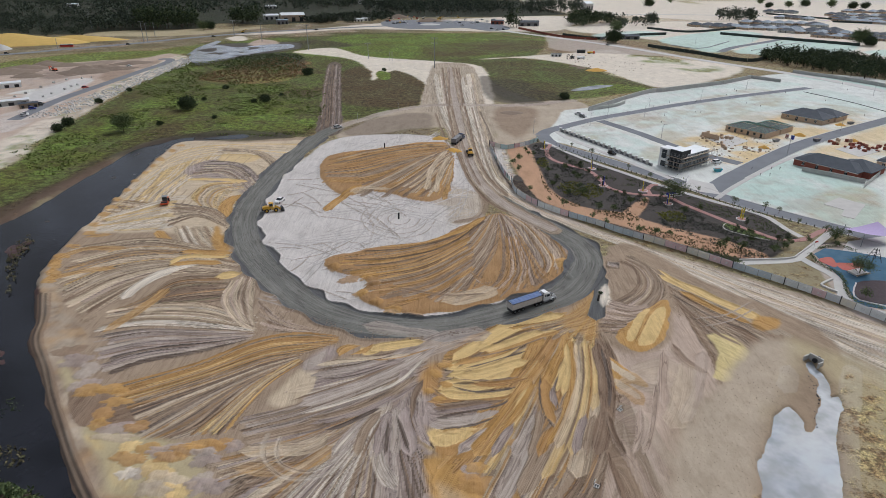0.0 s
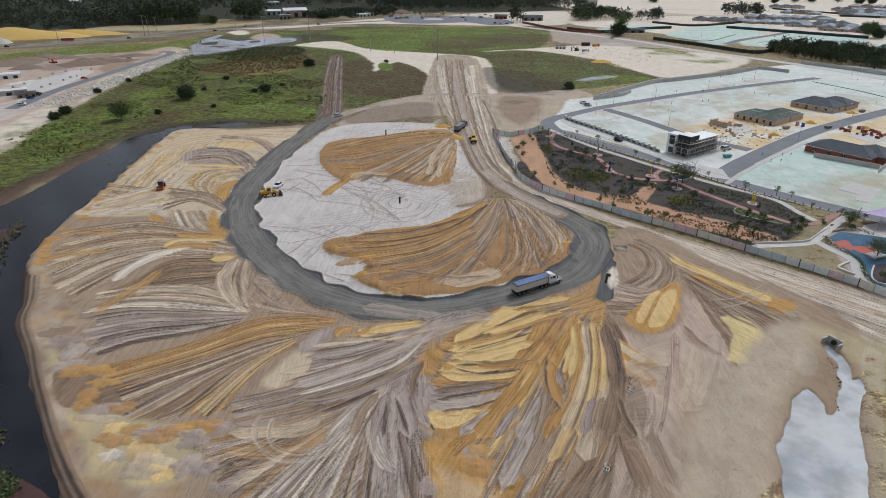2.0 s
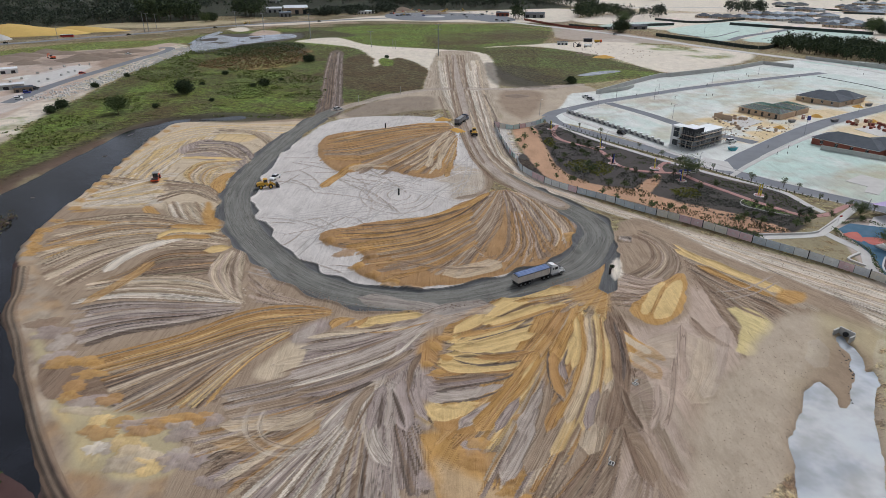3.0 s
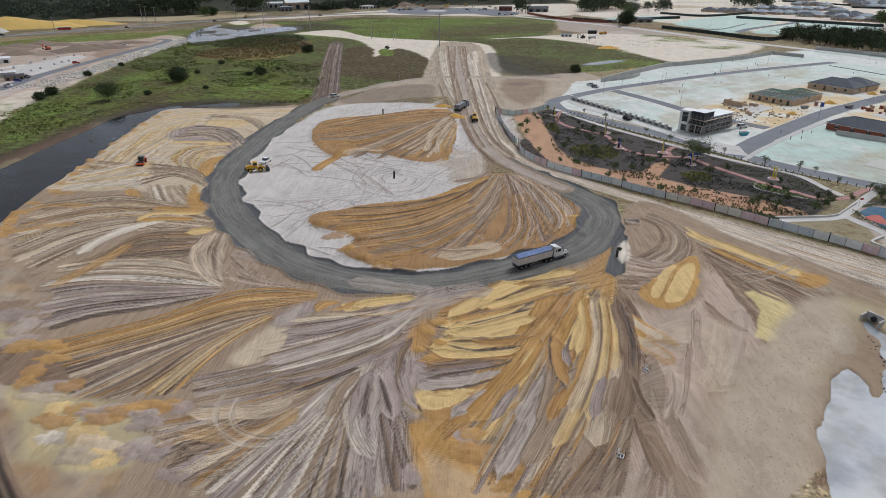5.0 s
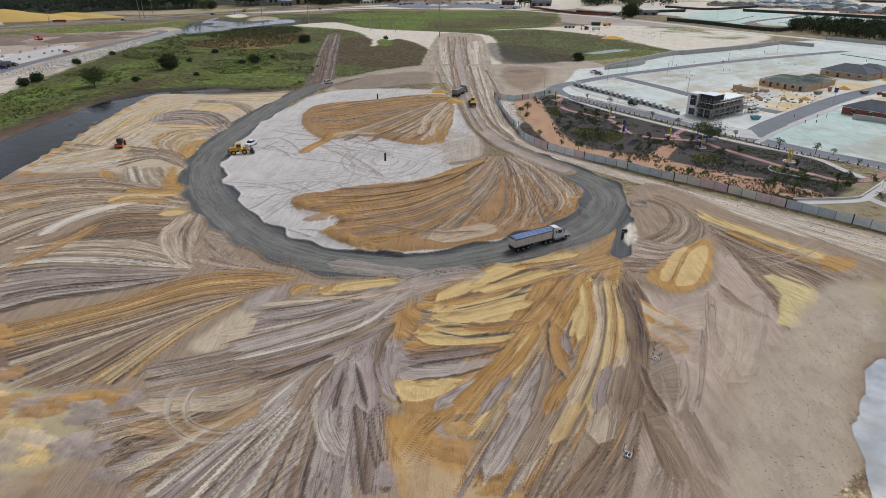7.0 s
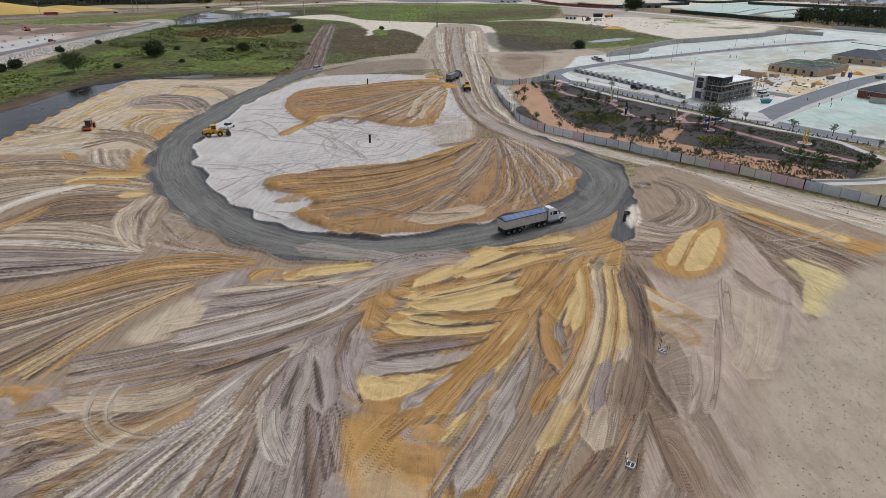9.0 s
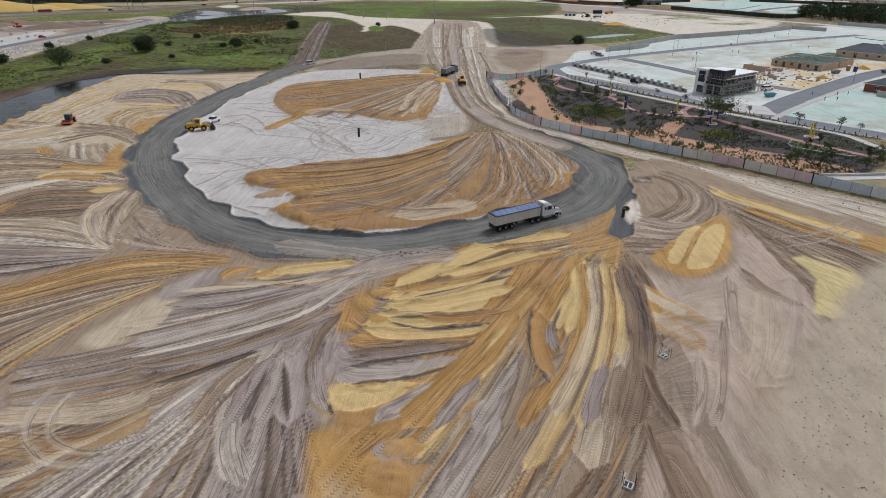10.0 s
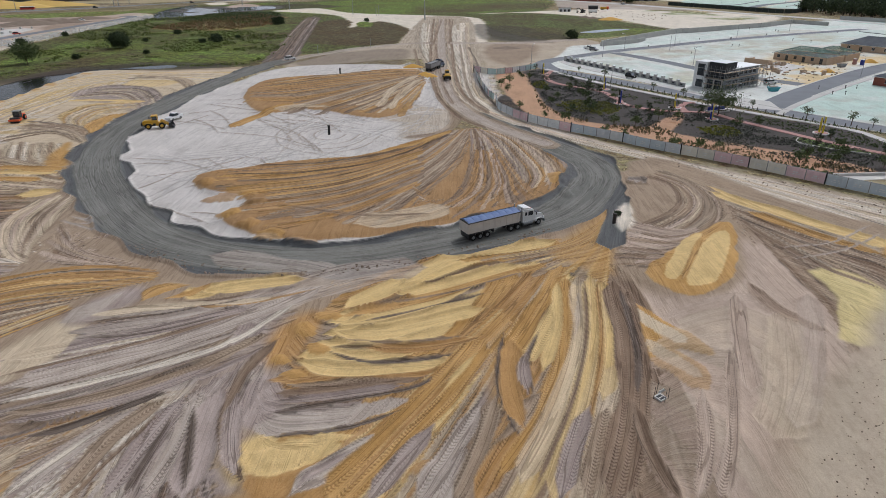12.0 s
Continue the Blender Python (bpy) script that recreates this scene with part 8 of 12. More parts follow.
ribbon("pavement_play", [(110.3, 168.6), (111.7, 163.2), (113.9, 155.3), (110.1, 146.1), (109.4, 138.6), (115.3, 135.5), (131.9, 131.8)], 2.8, -0.2, 0.074, M_CONCRETE, "pale concrete path round the playground", "pavement")
ribbon("road_highway", [(-542.8, 549.7), (-429.3, 604.5), (-390.7, 641.8), (-343.6, 688.5), (-302.8, 741.9), (-241.3, 803.9), (-171.3, 846.6), (-115.4, 877.7), (-23.5, 911.7), (54.0, 866.0)], 12.0, -0.3, 0.10, M_ASPHALT, "grey two-lane highway", "road")
ribbon("road_connector", [(53.5, 858.5), (116.9, 773.1), (164.1, 707.5), (198.4, 651.6), (238.4, 575.0), (285.2, 497.7), (309.9, 433.6), (323.6, 383.1)], 9.0, -0.3, 0.11, M_CONCRETE, "pale new connector road", "road")
ribbon("road_west", [(-264.1, 575.9), (-257.4, 578.8), (-250.4, 569.2), (-248.5, 542.0), (-249.9, 524.1), (-251.6, 453.0), (-252.7, 405.0), (-250.3, 372.9), (-246.8, 343.0)], 8.0, -0.3, 0.08, M_ASPHALT, "grey asphalt street of the neighbouring site", "road")
ribbon("road_far", [(192.9, 1049.0), (344.9, 1097.7), (516.4, 1056.6), (625.6, 917.1)], 10.0, -0.3, 0.08, M_CONCRETE, "pale road across the far fields", "road")
ribbon("road_lots", [(276.1, 635.9), (305.5, 671.3), (365.2, 721.4), (413.9, 766.7)], 8.0, -0.3, 0.10, M_ASPHALT, "asphalt street between far lots", "road")
slab("pavement_slab", [(-273.4, 396.0), (-285.5, 425.9), (-283.2, 469.8), (-268.2, 470.0), (-263.1, 430.2), (-262.4, 396.1)], -0.2, 0.12, M_CONCRETE, "pale concrete building slab", "slab")


# ---- vehicles: each points along its own x, and its wheels stand on z = 0 ----
def wheel(parent, x, y, r, w, hub=None, name="wheel"):
    s = Shape().rod((x, y - w / 2, r), (x, y + w / 2, r), r * 0.96, r * 0.96, 18)
    s.rod((x, y - w * 0.36, r), (x, y + w * 0.36, r), r, r, 18)
    t = part(name, s, M_BLACK, parent)
    for side in (1, -1):
        part("rim", Shape().rod((x, y + side * w * 0.42, r), (x, y + side * (w / 2 + 0.02), r), r * 0.55, r * 0.5, 14), hub or M_STEEL, t)
    return t


def semi_tipper(label, x, y, turn, cab_mat, tub_mat, cover_mat, z=0.0):
    """A bonneted prime mover with a three-axle tipping trailer. The origin lies under the front axle."""
    t = thing("tipper_truck", label, "truck", x, y, z, turn)
    part("chassis", Shape().box(-6.6, -0.45, 0.75, 1.0, -0.25, 1.0).box(-6.6, 0.25, 0.75, 1.0, 0.45, 1.0).box(-13.3, -0.5, 1.0, -4.6, -0.3, 1.25).box(-13.3, 0.3, 1.0, -4.6, 0.5, 1.25)
         .box(-13.4, -1.1, 0.45, -13.2, 1.1, 1.2).box(-8.4, -0.4, 0.3, -8.2, 0.4, 1.0), M_DARK, t)
    part("bonnet", Shape().prism([(-0.9, 1.0), (1.15, 0.95), (1.2, 1.55), (0.9, 1.75), (-0.9, 2.05)], -0.75, 0.75, "y"), cab_mat, t, bevel=0.09)
    part("bonnet_top", Shape().prism([(-0.85, 2.07), (0.75, 1.83), (0.75, 1.87), (-0.85, 2.11)], -0.5, 0.5, "y"), M_DARK, t)
    part("cab", Shape().prism([(-2.75, 0.95), (-0.7, 0.95), (-0.75, 2.05), (-1.15, 2.95), (-2.75, 3.05)], -1.12, 1.12, "y"), cab_mat, t, bevel=0.1)
    part("sleeper", Shape().box(-3.15, -1.1, 1.0, -2.77, 1.1, 2.9), cab_mat, t, bevel=0.08)
    part("roof_fairing", Shape().prism([(-3.0, 3.06), (-1.3, 3.0), (-1.6, 3.2), (-2.9, 3.35)], -0.9, 0.9, "y"), cab_mat, t, bevel=0.05)
    part("windscreen", Shape().prism([(-0.72, 2.1), (-0.68, 2.1), (-1.08, 2.85), (-1.12, 2.85)], -0.95, 0.95, "y"), M_GLASS, t)
    for side in (1, -1):
        part("side_window", Shape().box(-2.1, side * 1.12 - 0.02, 2.0, -1.15, side * 1.12 + 0.02, 2.7), M_GLASS, t)
        part("rear_window", Shape().box(-2.75, side * 1.12 - 0.02, 2.1, -2.35, side * 1.12 + 0.02, 2.65), M_GLASS, t)
        part("mudguard", Shape().prism([(-0.75, 0.75), (-0.65, 1.15), (-0.3, 1.3), (0.5, 1.3), (0.75, 1.05), (0.62, 1.0), (0.4, 1.2), (-0.3, 1.2), (-0.6, 0.75)], side * 1.15 - 0.17, side * 1.15 + 0.05, "y"), cab_mat, t)
        part("headlight", Shape().box(1.1, side * 0.85 - 0.2, 1.0, 1.25, side * 0.85 + 0.2, 1.25), M_WHITE, t)
        part("exhaust_stack", Shape().rod((-3.35, side * 1.0, 1.0), (-3.35, side * 1.0, 3.6), 0.09, 0.09, 10), M_STEEL, t)
        part("mirror", Shape().box(-0.75, side * 1.38 - 0.1, 2.0, -0.65, side * 1.38 + 0.1, 2.5).rod((-0.8, side * 1.1, 2.4), (-0.7, side * 1.38, 2.4), 0.025), M_DARK, t)
        part("fuel_tank", Shape().rod((-3.0, side * 0.95, 0.72), (-1.2, side * 0.95, 0.72), 0.32, 0.32, 14), M_STEEL, t)
        part("step", Shape().box(-2.2, side * 1.05 - 0.15, 0.3, -1.2, side * 1.05 + 0.15, 0.4), M_DARK, t)
    part("bumper", Shape().box(1.15, -1.15, 0.4, 1.35, 1.15, 0.85), M_STEEL, t, bevel=0.04)
    part("grille", Shape().box(1.17, -0.55, 0.9, 1.23, 0.55, 1.6), M_DARK, t)
    for i in range(3):
        part("roof_light", Shape().box(-1.5, -0.6 + i * 0.6 - 0.06, 3.02, -1.38, -0.6 + i * 0.6 + 0.06, 3.1), M_ORANGE, t)
    # trailer
    tub = part("tub", Shape().prism([(-13.5, 1.3), (-3.9, 1.3), (-3.7, 2.95), (-13.5, 2.95)], -1.22, 1.22, "y"), tub_mat, t, bevel=0.04)
    for k in range(9):
        xk = -13.0 + k * 1.1
        for side in (1, -1):
            part("stiffener", Shape().box(xk - 0.04, side * 1.24 - 0.025, 1.35, xk + 0.04, side * 1.24 + 0.025, 2.9), tub_mat, tub)
    part("top_rail", Shape().box(-13.55, -1.28, 2.92, -3.65, -1.18, 3.06).box(-13.55, 1.18, 2.92, -3.65, 1.28, 3.06).box(-13.55, -1.18, 2.92, -13.45, 1.18, 3.06).box(-3.8, -1.18, 2.92, -3.65, 1.18, 3.06), M_DARK, tub)
    if cover_mat:
        s = Shape()
        n = 48
        rows = []
        for i in range(n + 1):
            f = i / n
            sag = 0.06 * abs(math.sin(f * math.pi * 8))
            rows.append([s.bm.verts.new((-13.45 + f * 9.7, -1.2 + 2.4 * j / 8, 3.04 + (0.36 - 0.36 * ((j - 4) / 4) ** 2) * (0.75 + sag * 4) - 0.05)) for j in range(9)])
        for r, q in zip(rows[:-1], rows[1:]):
            for j in range(8):
                s.bm.faces.new((r[j], r[j + 1], q[j + 1], q[j]))
        part("tarpaulin", s, cover_mat, t, "blue tarpaulin sagging between hoops", smooth=True)
        for k in range(9):
            xk = -13.4 + k * 1.21
            bow = Shape()
            for j in range(8):
                za, zb = (3.04 + 0.34 - 0.34 * ((j + o - 4) / 4) ** 2 for o in (0, 1))
                bow.rod((xk, -1.2 + 0.3 * j, za), (xk, -0.9 + 0.3 * j, zb), 0.03, 0.03, 6)
            part("hoop", bow, M_BLUE, t)
    else:
        part("load", Shape().box(-13.3, -1.05, 2.3, -3.9, 1.05, 2.78, 0.9), M_DARK, t)
    part("tailgate", Shape().box(-13.6, -1.2, 1.35, -13.52, 1.2, 2.95), tub_mat, t)
    part("hoist", Shape().rod((-3.55, 0, 1.1), (-3.55, 0, 2.7), 0.16, 0.12, 12), M_STEEL, t)
    for xk, w in ((0.0, 0.3), (-4.1, 0.6), (-5.45, 0.6), (-9.95, 0.6), (-11.25, 0.6), (-12.55, 0.6)):
        for side in (1, -1):
            wheel(t, xk, side * (1.2 - w / 2), 0.52, w)
    for side in (1, -1):
        part("trailer_mudguard", Shape().box(-13.2, side * 0.95 - 0.3, 1.1, -9.3, side * 0.95 + 0.3, 1.16), M_DARK, t)
        part("drive_mudguard", Shape().box(-6.1, side * 0.95 - 0.3, 1.1, -3.5, side * 0.95 + 0.3, 1.15), M_DARK, t)
        part("mud_flap", Shape().box(-13.3, side * 0.95 - 0.3, 0.3, -13.26, side * 0.95 + 0.3, 1.1), M_BLACK, t)
    return t


def wheel_loader(label, x, y, turn, z=0.0, body=M_YELLOW):
    t = thing("wheel_loader", label, "loader", x, y, z, turn, "earthmoving machines")
    part("engine_cover", Shape().prism([(-3.3, 1.1), (-0.9, 1.1), (-0.9, 2.3), (-2.9, 2.15), (-3.4, 1.8)], -0.85, 0.85, "y"), body, t, bevel=0.08)
    part("counterweight", Shape().box(-3.7, -1.0, 0.9, -3.3, 1.0, 1.7), M_DARK, t, bevel=0.08)
    part("rear_frame", Shape().box(-3.2, -0.6, 0.7, -0.3, 0.6, 1.15), M_DARK, t)
    part("front_frame", Shape().box(-0.2, -0.6, 0.7, 1.9, 0.6, 1.6), body, t, bevel=0.06)
    cab = part("cab", Shape().box(-1.0, -0.72, 1.4, 0.4, 0.72, 2.2), body, t, bevel=0.04)
    part("cab_glass", Shape().box(-0.95, -0.68, 2.2, 0.35, 0.68, 3.2, 0.94), M_GLASS, cab)
    part("cab_roof", Shape().box(-1.1, -0.82, 3.2, 0.5, 0.82, 3.38, 0.92), body, cab, bevel=0.04)
    for px, py in ((-0.98, -0.7), (-0.98, 0.7), (0.38, -0.7), (0.38, 0.7)):
        part("pillar", Shape().rod((px, py, 2.15), (px * 0.96, py * 0.96, 3.25), 0.05, 0.05, 6), body, cab)
    part("beacon", Shape().rod((-0.6, 0, 3.38), (-0.6, 0, 3.55), 0.09, 0.07), M_ORANGE, cab)
    part("exhaust", Shape().rod((-1.7, 0.35, 2.2), (-1.7, 0.35, 3.0), 0.08, 0.07), M_DARK, t)
    for side in (1, -1):
        part("lift_arm", Shape().prism([(0.9, 1.9), (1.3, 2.15), (3.2, 0.9), (3.3, 0.55), (3.0, 0.55), (1.1, 1.6)], side * 0.55 - 0.09, side * 0.55 + 0.09, "y"), body, t)
        part("ram", Shape().rod((0.6, side * 0.4, 1.2), (2.4, side * 0.4, 1.1), 0.09, 0.07), M_STEEL, t)
        part("mudguard", Shape().prism([(-2.9, 1.5), (-1.2, 1.5), (-0.9, 1.2), (-0.9, 1.3), (-1.15, 1.62), (-2.9, 1.62)], side * 1.05 - 0.3, side * 1.05 + 0.3, "y"), body, t)
        for xk in (-2.0, 1.3):
            wheel(t, xk, side * 1.05, 0.78, 0.6, body)
    part("bucket", Shape().prism([(3.0, 0.25), (4.3, 0.12), (4.35, 0.2), (3.5, 0.4), (3.2, 0.75), (3.25, 1.2), (3.6, 1.45), (3.5, 1.5), (3.05, 1.25), (2.95, 0.7)], -1.45, 1.45, "y"), M_DARK, t)
    for side in (1, -1):
        part("bucket_side", Shape().prism([(3.05, 0.3), (4.3, 0.14), (3.6, 1.45), (3.1, 1.2)], side * 1.45 - 0.03, side * 1.45 + 0.03, "y"), M_DARK, t)
    return t


def roller(label, x, y, turn, z=0.0):
    t = thing("road_roller", label, "roller", x, y, z, turn, "earthmoving machines")
    part("drum", Shape().rod((2.3, -1.05, 0.75), (2.3, 1.05, 0.75), 0.75, 0.75, 28), M_DARK, t)
    part("drum_frame", Shape().box(1.2, -1.3, 0.6, 3.2, -1.12, 1.0).box(1.2, 1.12, 0.6, 3.2, 1.3, 1.0).box(3.15, -1.3, 0.6, 3.35, 1.3, 1.1).box(1.1, -1.3, 0.6, 1.3, 1.3, 1.2), M_ORANGE, t, bevel=0.03)
    part("engine_cover", Shape().prism([(-2.9, 0.9), (-0.9, 0.9), (-0.9, 1.95), (-2.6, 1.75), (-2.95, 1.5)], -0.8, 0.8, "y"), M_ORANGE, t, bevel=0.07)
    part("body", Shape().box(-0.9, -0.75, 0.7, 1.0, 0.75, 1.35), M_DARK, t)
    cab = part("cab", Shape().box(-0.8, -0.8, 1.35, 0.9, 0.8, 1.9), M_DARK, t)
    part("cab_glass", Shape().box(-0.76, -0.76, 1.9, 0.86, 0.76, 2.75, 0.96), M_GLASS, cab)
    part("cab_roof", Shape().box(-1.0, -0.95, 2.75, 1.1, 0.95, 2.92, 0.95), M_STEEL, cab, bevel=0.03)
    for px, py in ((-0.78, -0.78), (-0.78, 0.78), (0.88, -0.78), (0.88, 0.78)):
        part("pillar", Shape().rod((px, py, 1.9), (px, py, 2.8), 0.05, 0.05, 6), M_DARK, cab)
    for side in (1, -1):
        wheel(t, -1.7, side * 0.95, 0.75, 0.5, M_ORANGE)
    return t


def car(name, label, x, y, turn, paint_mat, tray=False, z=0.0, group="parked cars", length=4.9):
    t = thing(name, label, "car", x, y, z, turn, group)
    k = length / 4.9
    part("body", Shape().prism([(-2.4 * k, 0.4), (2.35 * k, 0.38), (2.42 * k, 0.7), (2.2 * k, 0.95), (1.0 * k, 1.08), (-2.35 * k, 1.08), (-2.45 * k, 0.7)], -0.92, 0.92, "y"), paint_mat, t, bevel=0.08)
    if tray:
        part("cabin", Shape().prism([(-0.75 * k, 1.05), (1.15 * k, 1.05), (0.45 * k, 1.72), (-0.65 * k, 1.75)], -0.8, 0.8, "y"), M_GLASS, t, bevel=0.06)
        part("roof", Shape().box(-0.68 * k, -0.74, 1.72, 0.42 * k, 0.74, 1.8, 0.92), paint_mat, t)
        part("tray_liner", Shape().box(-2.25 * k, -0.75, 1.05, -0.85 * k, 0.75, 1.1), M_DARK, t)
        for side in (1, -1):
            part("tray_side", Shape().box(-2.35 * k, side * 0.85 - 0.05, 1.05, -0.85 * k, side * 0.85 + 0.05, 1.3), paint_mat, t)
    else:
        part("cabin", Shape().prism([(-2.25 * k, 1.05), (1.15 * k, 1.05), (0.45 * k, 1.68), (-2.0 * k, 1.72)], -0.8, 0.8, "y"), M_GLASS, t, bevel=0.06)
        part("roof", Shape().box(-1.95 * k, -0.74, 1.69, 0.42 * k, 0.74, 1.78, 0.92), paint_mat, t)
    for side in (1, -1):
        part("headlight", Shape().box(2.25 * k, side * 0.7 - 0.15, 0.7, 2.42 * k, side * 0.7 + 0.15, 0.85), M_WHITE, t)
        part("tail_light", Shape().box(-2.46 * k, side * 0.78 - 0.1, 0.75, -2.36 * k, side * 0.78 + 0.1, 1.0), M_RED, t)
        for xk in (-1.4, 1.45):
            wheel(t, xk * k, side * 0.82, 0.36, 0.24)
    return t


semi_tipper("white semi-trailer tipper with a blue tarpaulin on the gravel loop", 28.9, 142.2, 31.2, M_WHITE, M_TUB, M_BLUE, 0.02)
M_NAVY = paint("navy_cab_paint", (52, 66, 96), 0.4, wear=0.3)
semi_tipper("dark blue truck with a grey tipping trailer beside sand heaps", 9.0, 306.0, 70.0, M_NAVY, M_GREYTUB, None, 0.05)
wheel_loader("yellow wheel loader with its bucket lowered on white sand", -62.6, 205.0, 18.0, 0.05)
wheel_loader("yellow wheel loader standing on the haul road", 12.0, 276.5, 94.0, 0.05)
roller("orange smooth-drum roller standing on levelled sand", -105.0, 213.0, 284.0, 0.03)
car("pickup", "white pickup standing behind the wheel loader", -62.2, 214.5, 250.0, M_WHITE, True, 0.05)
car("off_roader", "white off-road car on the haul track", -58.5, 326.5, 40.0, M_WHITE, False, 0.08)
car("off_roader", "white off-road car beside the unfinished building", *(123.4, 265.1), 20.0, M_WHITE, False, 0.02)
car("pickup", "white pickup at the end of the estate street", *(79.3, 358.8), -40.0, M_WHITE, True, 0.02)
car("hatchback", "dark grey car at the end of the estate street", *(80.5, 353.1), -40.0, M_GREYTUB, False, 0.02, length=4.3)
car("hatchback", "black car parked before the lots", *(79.1, 277.9), -54.0, M_BLACK, False, 0.1, length=4.2)
car("hatchback", "white car on the neighbouring street", *(-246.1, 352.1), 30.0, M_WHITE, False, 0.1, length=4.3)
car("hatchback", "blue car parked on the neighbouring street", *(-252.4, 369.8), 30.0, M_ROYAL, False, 0.1, length=4.3)
car("hatchback", "dark car parked on the neighbouring street", *(-254.0, 379.3), 30.0, M_DARK, False, 0.1, length=4.3)
for (px, py), c, w in (((-425.4, 608.4), M_BLACK, "black"), ((-340.9, 678.9), M_DARK, "dark"), ((-275.2, 753.9), M_BLACK, "black"), ((-168.5, 832.5), M_DARK, "dark"), ((60.6, 851.3), M_BLACK, "black"), ((67.0, 837.2), M_WHITE, "white"), ((162.5, 739.3), M_WHITE, "white"), ((174.0, 683.0), M_WHITE, "white"), ((22.6, 896.3), M_WHITE, "white")):
    car("hatchback", w + " car driving on the far road", px, py, 30.0, c, False, 0.12, "cars on the far road", 4.4)


def bus(x, y, turn):
    t = thing("bus", "red and white bus on the far highway", "bus", x, y, 0.12, turn)
    part("body", Shape().box(-6, -1.25, 0.4, 6, 1.25, 2.0), M_RED, t, bevel=0.1)
    part("window_band", Shape().box(-5.95, -1.22, 2.0, 5.95, 1.22, 2.75), M_GLASS, t)
    part("roof", Shape().box(-6, -1.25, 2.75, 6, 1.25, 3.1, 0.97), M_WHITE, t, bevel=0.08)
    for xk in (-3.5, 3.8):
        for side in (1, -1):
            wheel(t, xk, side * 1.1, 0.5, 0.3)


bus(*(-395.5, 659.4), 18.0)


def flat_truck(label, x, y, turn, cab_mat, box_mat):
    t = thing("rigid_truck", label, "truck", x, y, 0.05, turn, "site trucks")
    part("cab", Shape().prism([(1.6, 0.7), (3.4, 0.7), (3.35, 1.8), (3.05, 2.7), (1.6, 2.75)], -1.15, 1.15, "y"), cab_mat, t, bevel=0.08)
    part("windscreen", Shape().prism([(3.36, 1.8), (3.39, 1.8), (3.12, 2.55), (3.09, 2.55)], -1.0, 1.0, "y"), M_GLASS, t)
    part("tray", Shape().box(-3.6, -1.2, 1.0, 1.5, 1.2, 2.4, 0.98), box_mat, t, bevel=0.05)
    part("chassis", Shape().box(-3.5, -0.45, 0.6, 3.0, 0.45, 1.0), M_DARK, t)
    for xk in (-2.6, -1.4, 2.5):
        for side in (1, -1):
            wheel(t, xk, side * 1.0, 0.5, 0.35)


flat_truck("white water truck on the sandy depot", *(125.6, 583.7), -10.0, M_WHITE, M_WHITE)
flat_truck("orange truck on the sandy depot", *(142.3, 617.6), 0.0, M_ORANGE, M_YELLOW)
flat_truck("white truck on the far road", *(181.6, 734.1), -5.0, M_WHITE, M_GREYTUB)
flat_truck("yellow truck beside the highway works", *(-68.7, 927.6), 10.0, M_YELLOW, M_GREYTUB)


def excavator(label, x, y, turn, body=M_ORANGE):
    t = thing("excavator", label, "excavator", x, y, ground_at(x, y), turn, "earthmoving machines")
    for side in (1, -1):
        part("track", Shape().prism([(-1.9, 0.35), (-1.6, 0.0), (1.6, 0.0), (1.9, 0.35), (1.6, 0.8), (-1.6, 0.8)], side * 1.1 - 0.3, side * 1.1 + 0.3, "y"), M_BLACK, t)
    part("house", Shape().box(-2.0, -1.2, 0.95, 1.0, 1.2, 2.0), body, t, bevel=0.1)
    part("cab", Shape().box(0.0, 0.2, 2.0, 1.3, 1.2, 2.9), M_GLASS, t, bevel=0.05)
    part("turntable", Shape().rod((0, 0, 0.6), (0, 0, 0.96), 0.9, 0.9, 16), M_DARK, t)
    part("boom", Shape().prism([(0.8, 1.6), (1.2, 1.4), (3.6, 3.6), (5.4, 3.2), (5.4, 3.5), (3.5, 4.1)], -0.25, 0.25, "y"), body, t)
    part("stick", Shape().prism([(5.2, 3.6), (5.6, 3.5), (5.2, 0.9), (4.95, 0.9)], -0.2, 0.2, "y"), body, t)
    part("bucket", Shape().prism([(4.8, 0.9), (5.4, 1.0), (5.3, 0.2), (4.6, 0.1)], -0.5, 0.5, "y"), M_DARK, t)


excavator("orange excavator among earth heaps of the neighbouring site", *(-321.5, 510.8), 160.0, M_ORANGE)
excavator("yellow excavator beside the highway works", *(-255.5, 803.7), 20.0, M_YELLOW)
excavator("yellow excavator at the far roadworks", *(-12.4, 983.2), 40.0, M_YELLOW)
excavator("orange excavator at the far roadworks", *(-45.1, 1002.0), 200.0, M_ORANGE)
excavator("yellow excavator on the far depot", *(117.8, 587.2), 200.0, M_DARK)


# the roadworks round the far roundabout
slab("road_roundabout", [(-91.4, 963.0), (-47.3, 986.0), (-1.0, 978.9), (43.9, 957.3), (76.0, 916.1), (85.4, 854.1), (55.3, 831.2), (22.6, 868.2), (-18.0, 853.0), (-58.6, 858.4), (-88.7, 901.2)], -0.3, 0.13, M_ASPHALT, "dark new asphalt round the far roundabout", "road", smooth=True)
_s = Shape()
for i in range(28):
    a, b = 2 * math.pi * i / 28, 2 * math.pi * (i + 1) / 28
    q = [(-22.3 + r * math.cos(v), 911.7 + 0.8 * r * math.sin(v)) for v in (a, b) for r in (15.0, 11.0)]
    top = [_s.bm.verts.new((*p, z)) for p, z in ((q[0], 0.0), (q[2], 0.0), (q[3], 0.9), (q[1], 0.9), ((-22.3, 911.7), 1.4))]
    _s.bm.faces.new(top[:4])
    _s.bm.faces.new((top[3], top[2], top[4]))
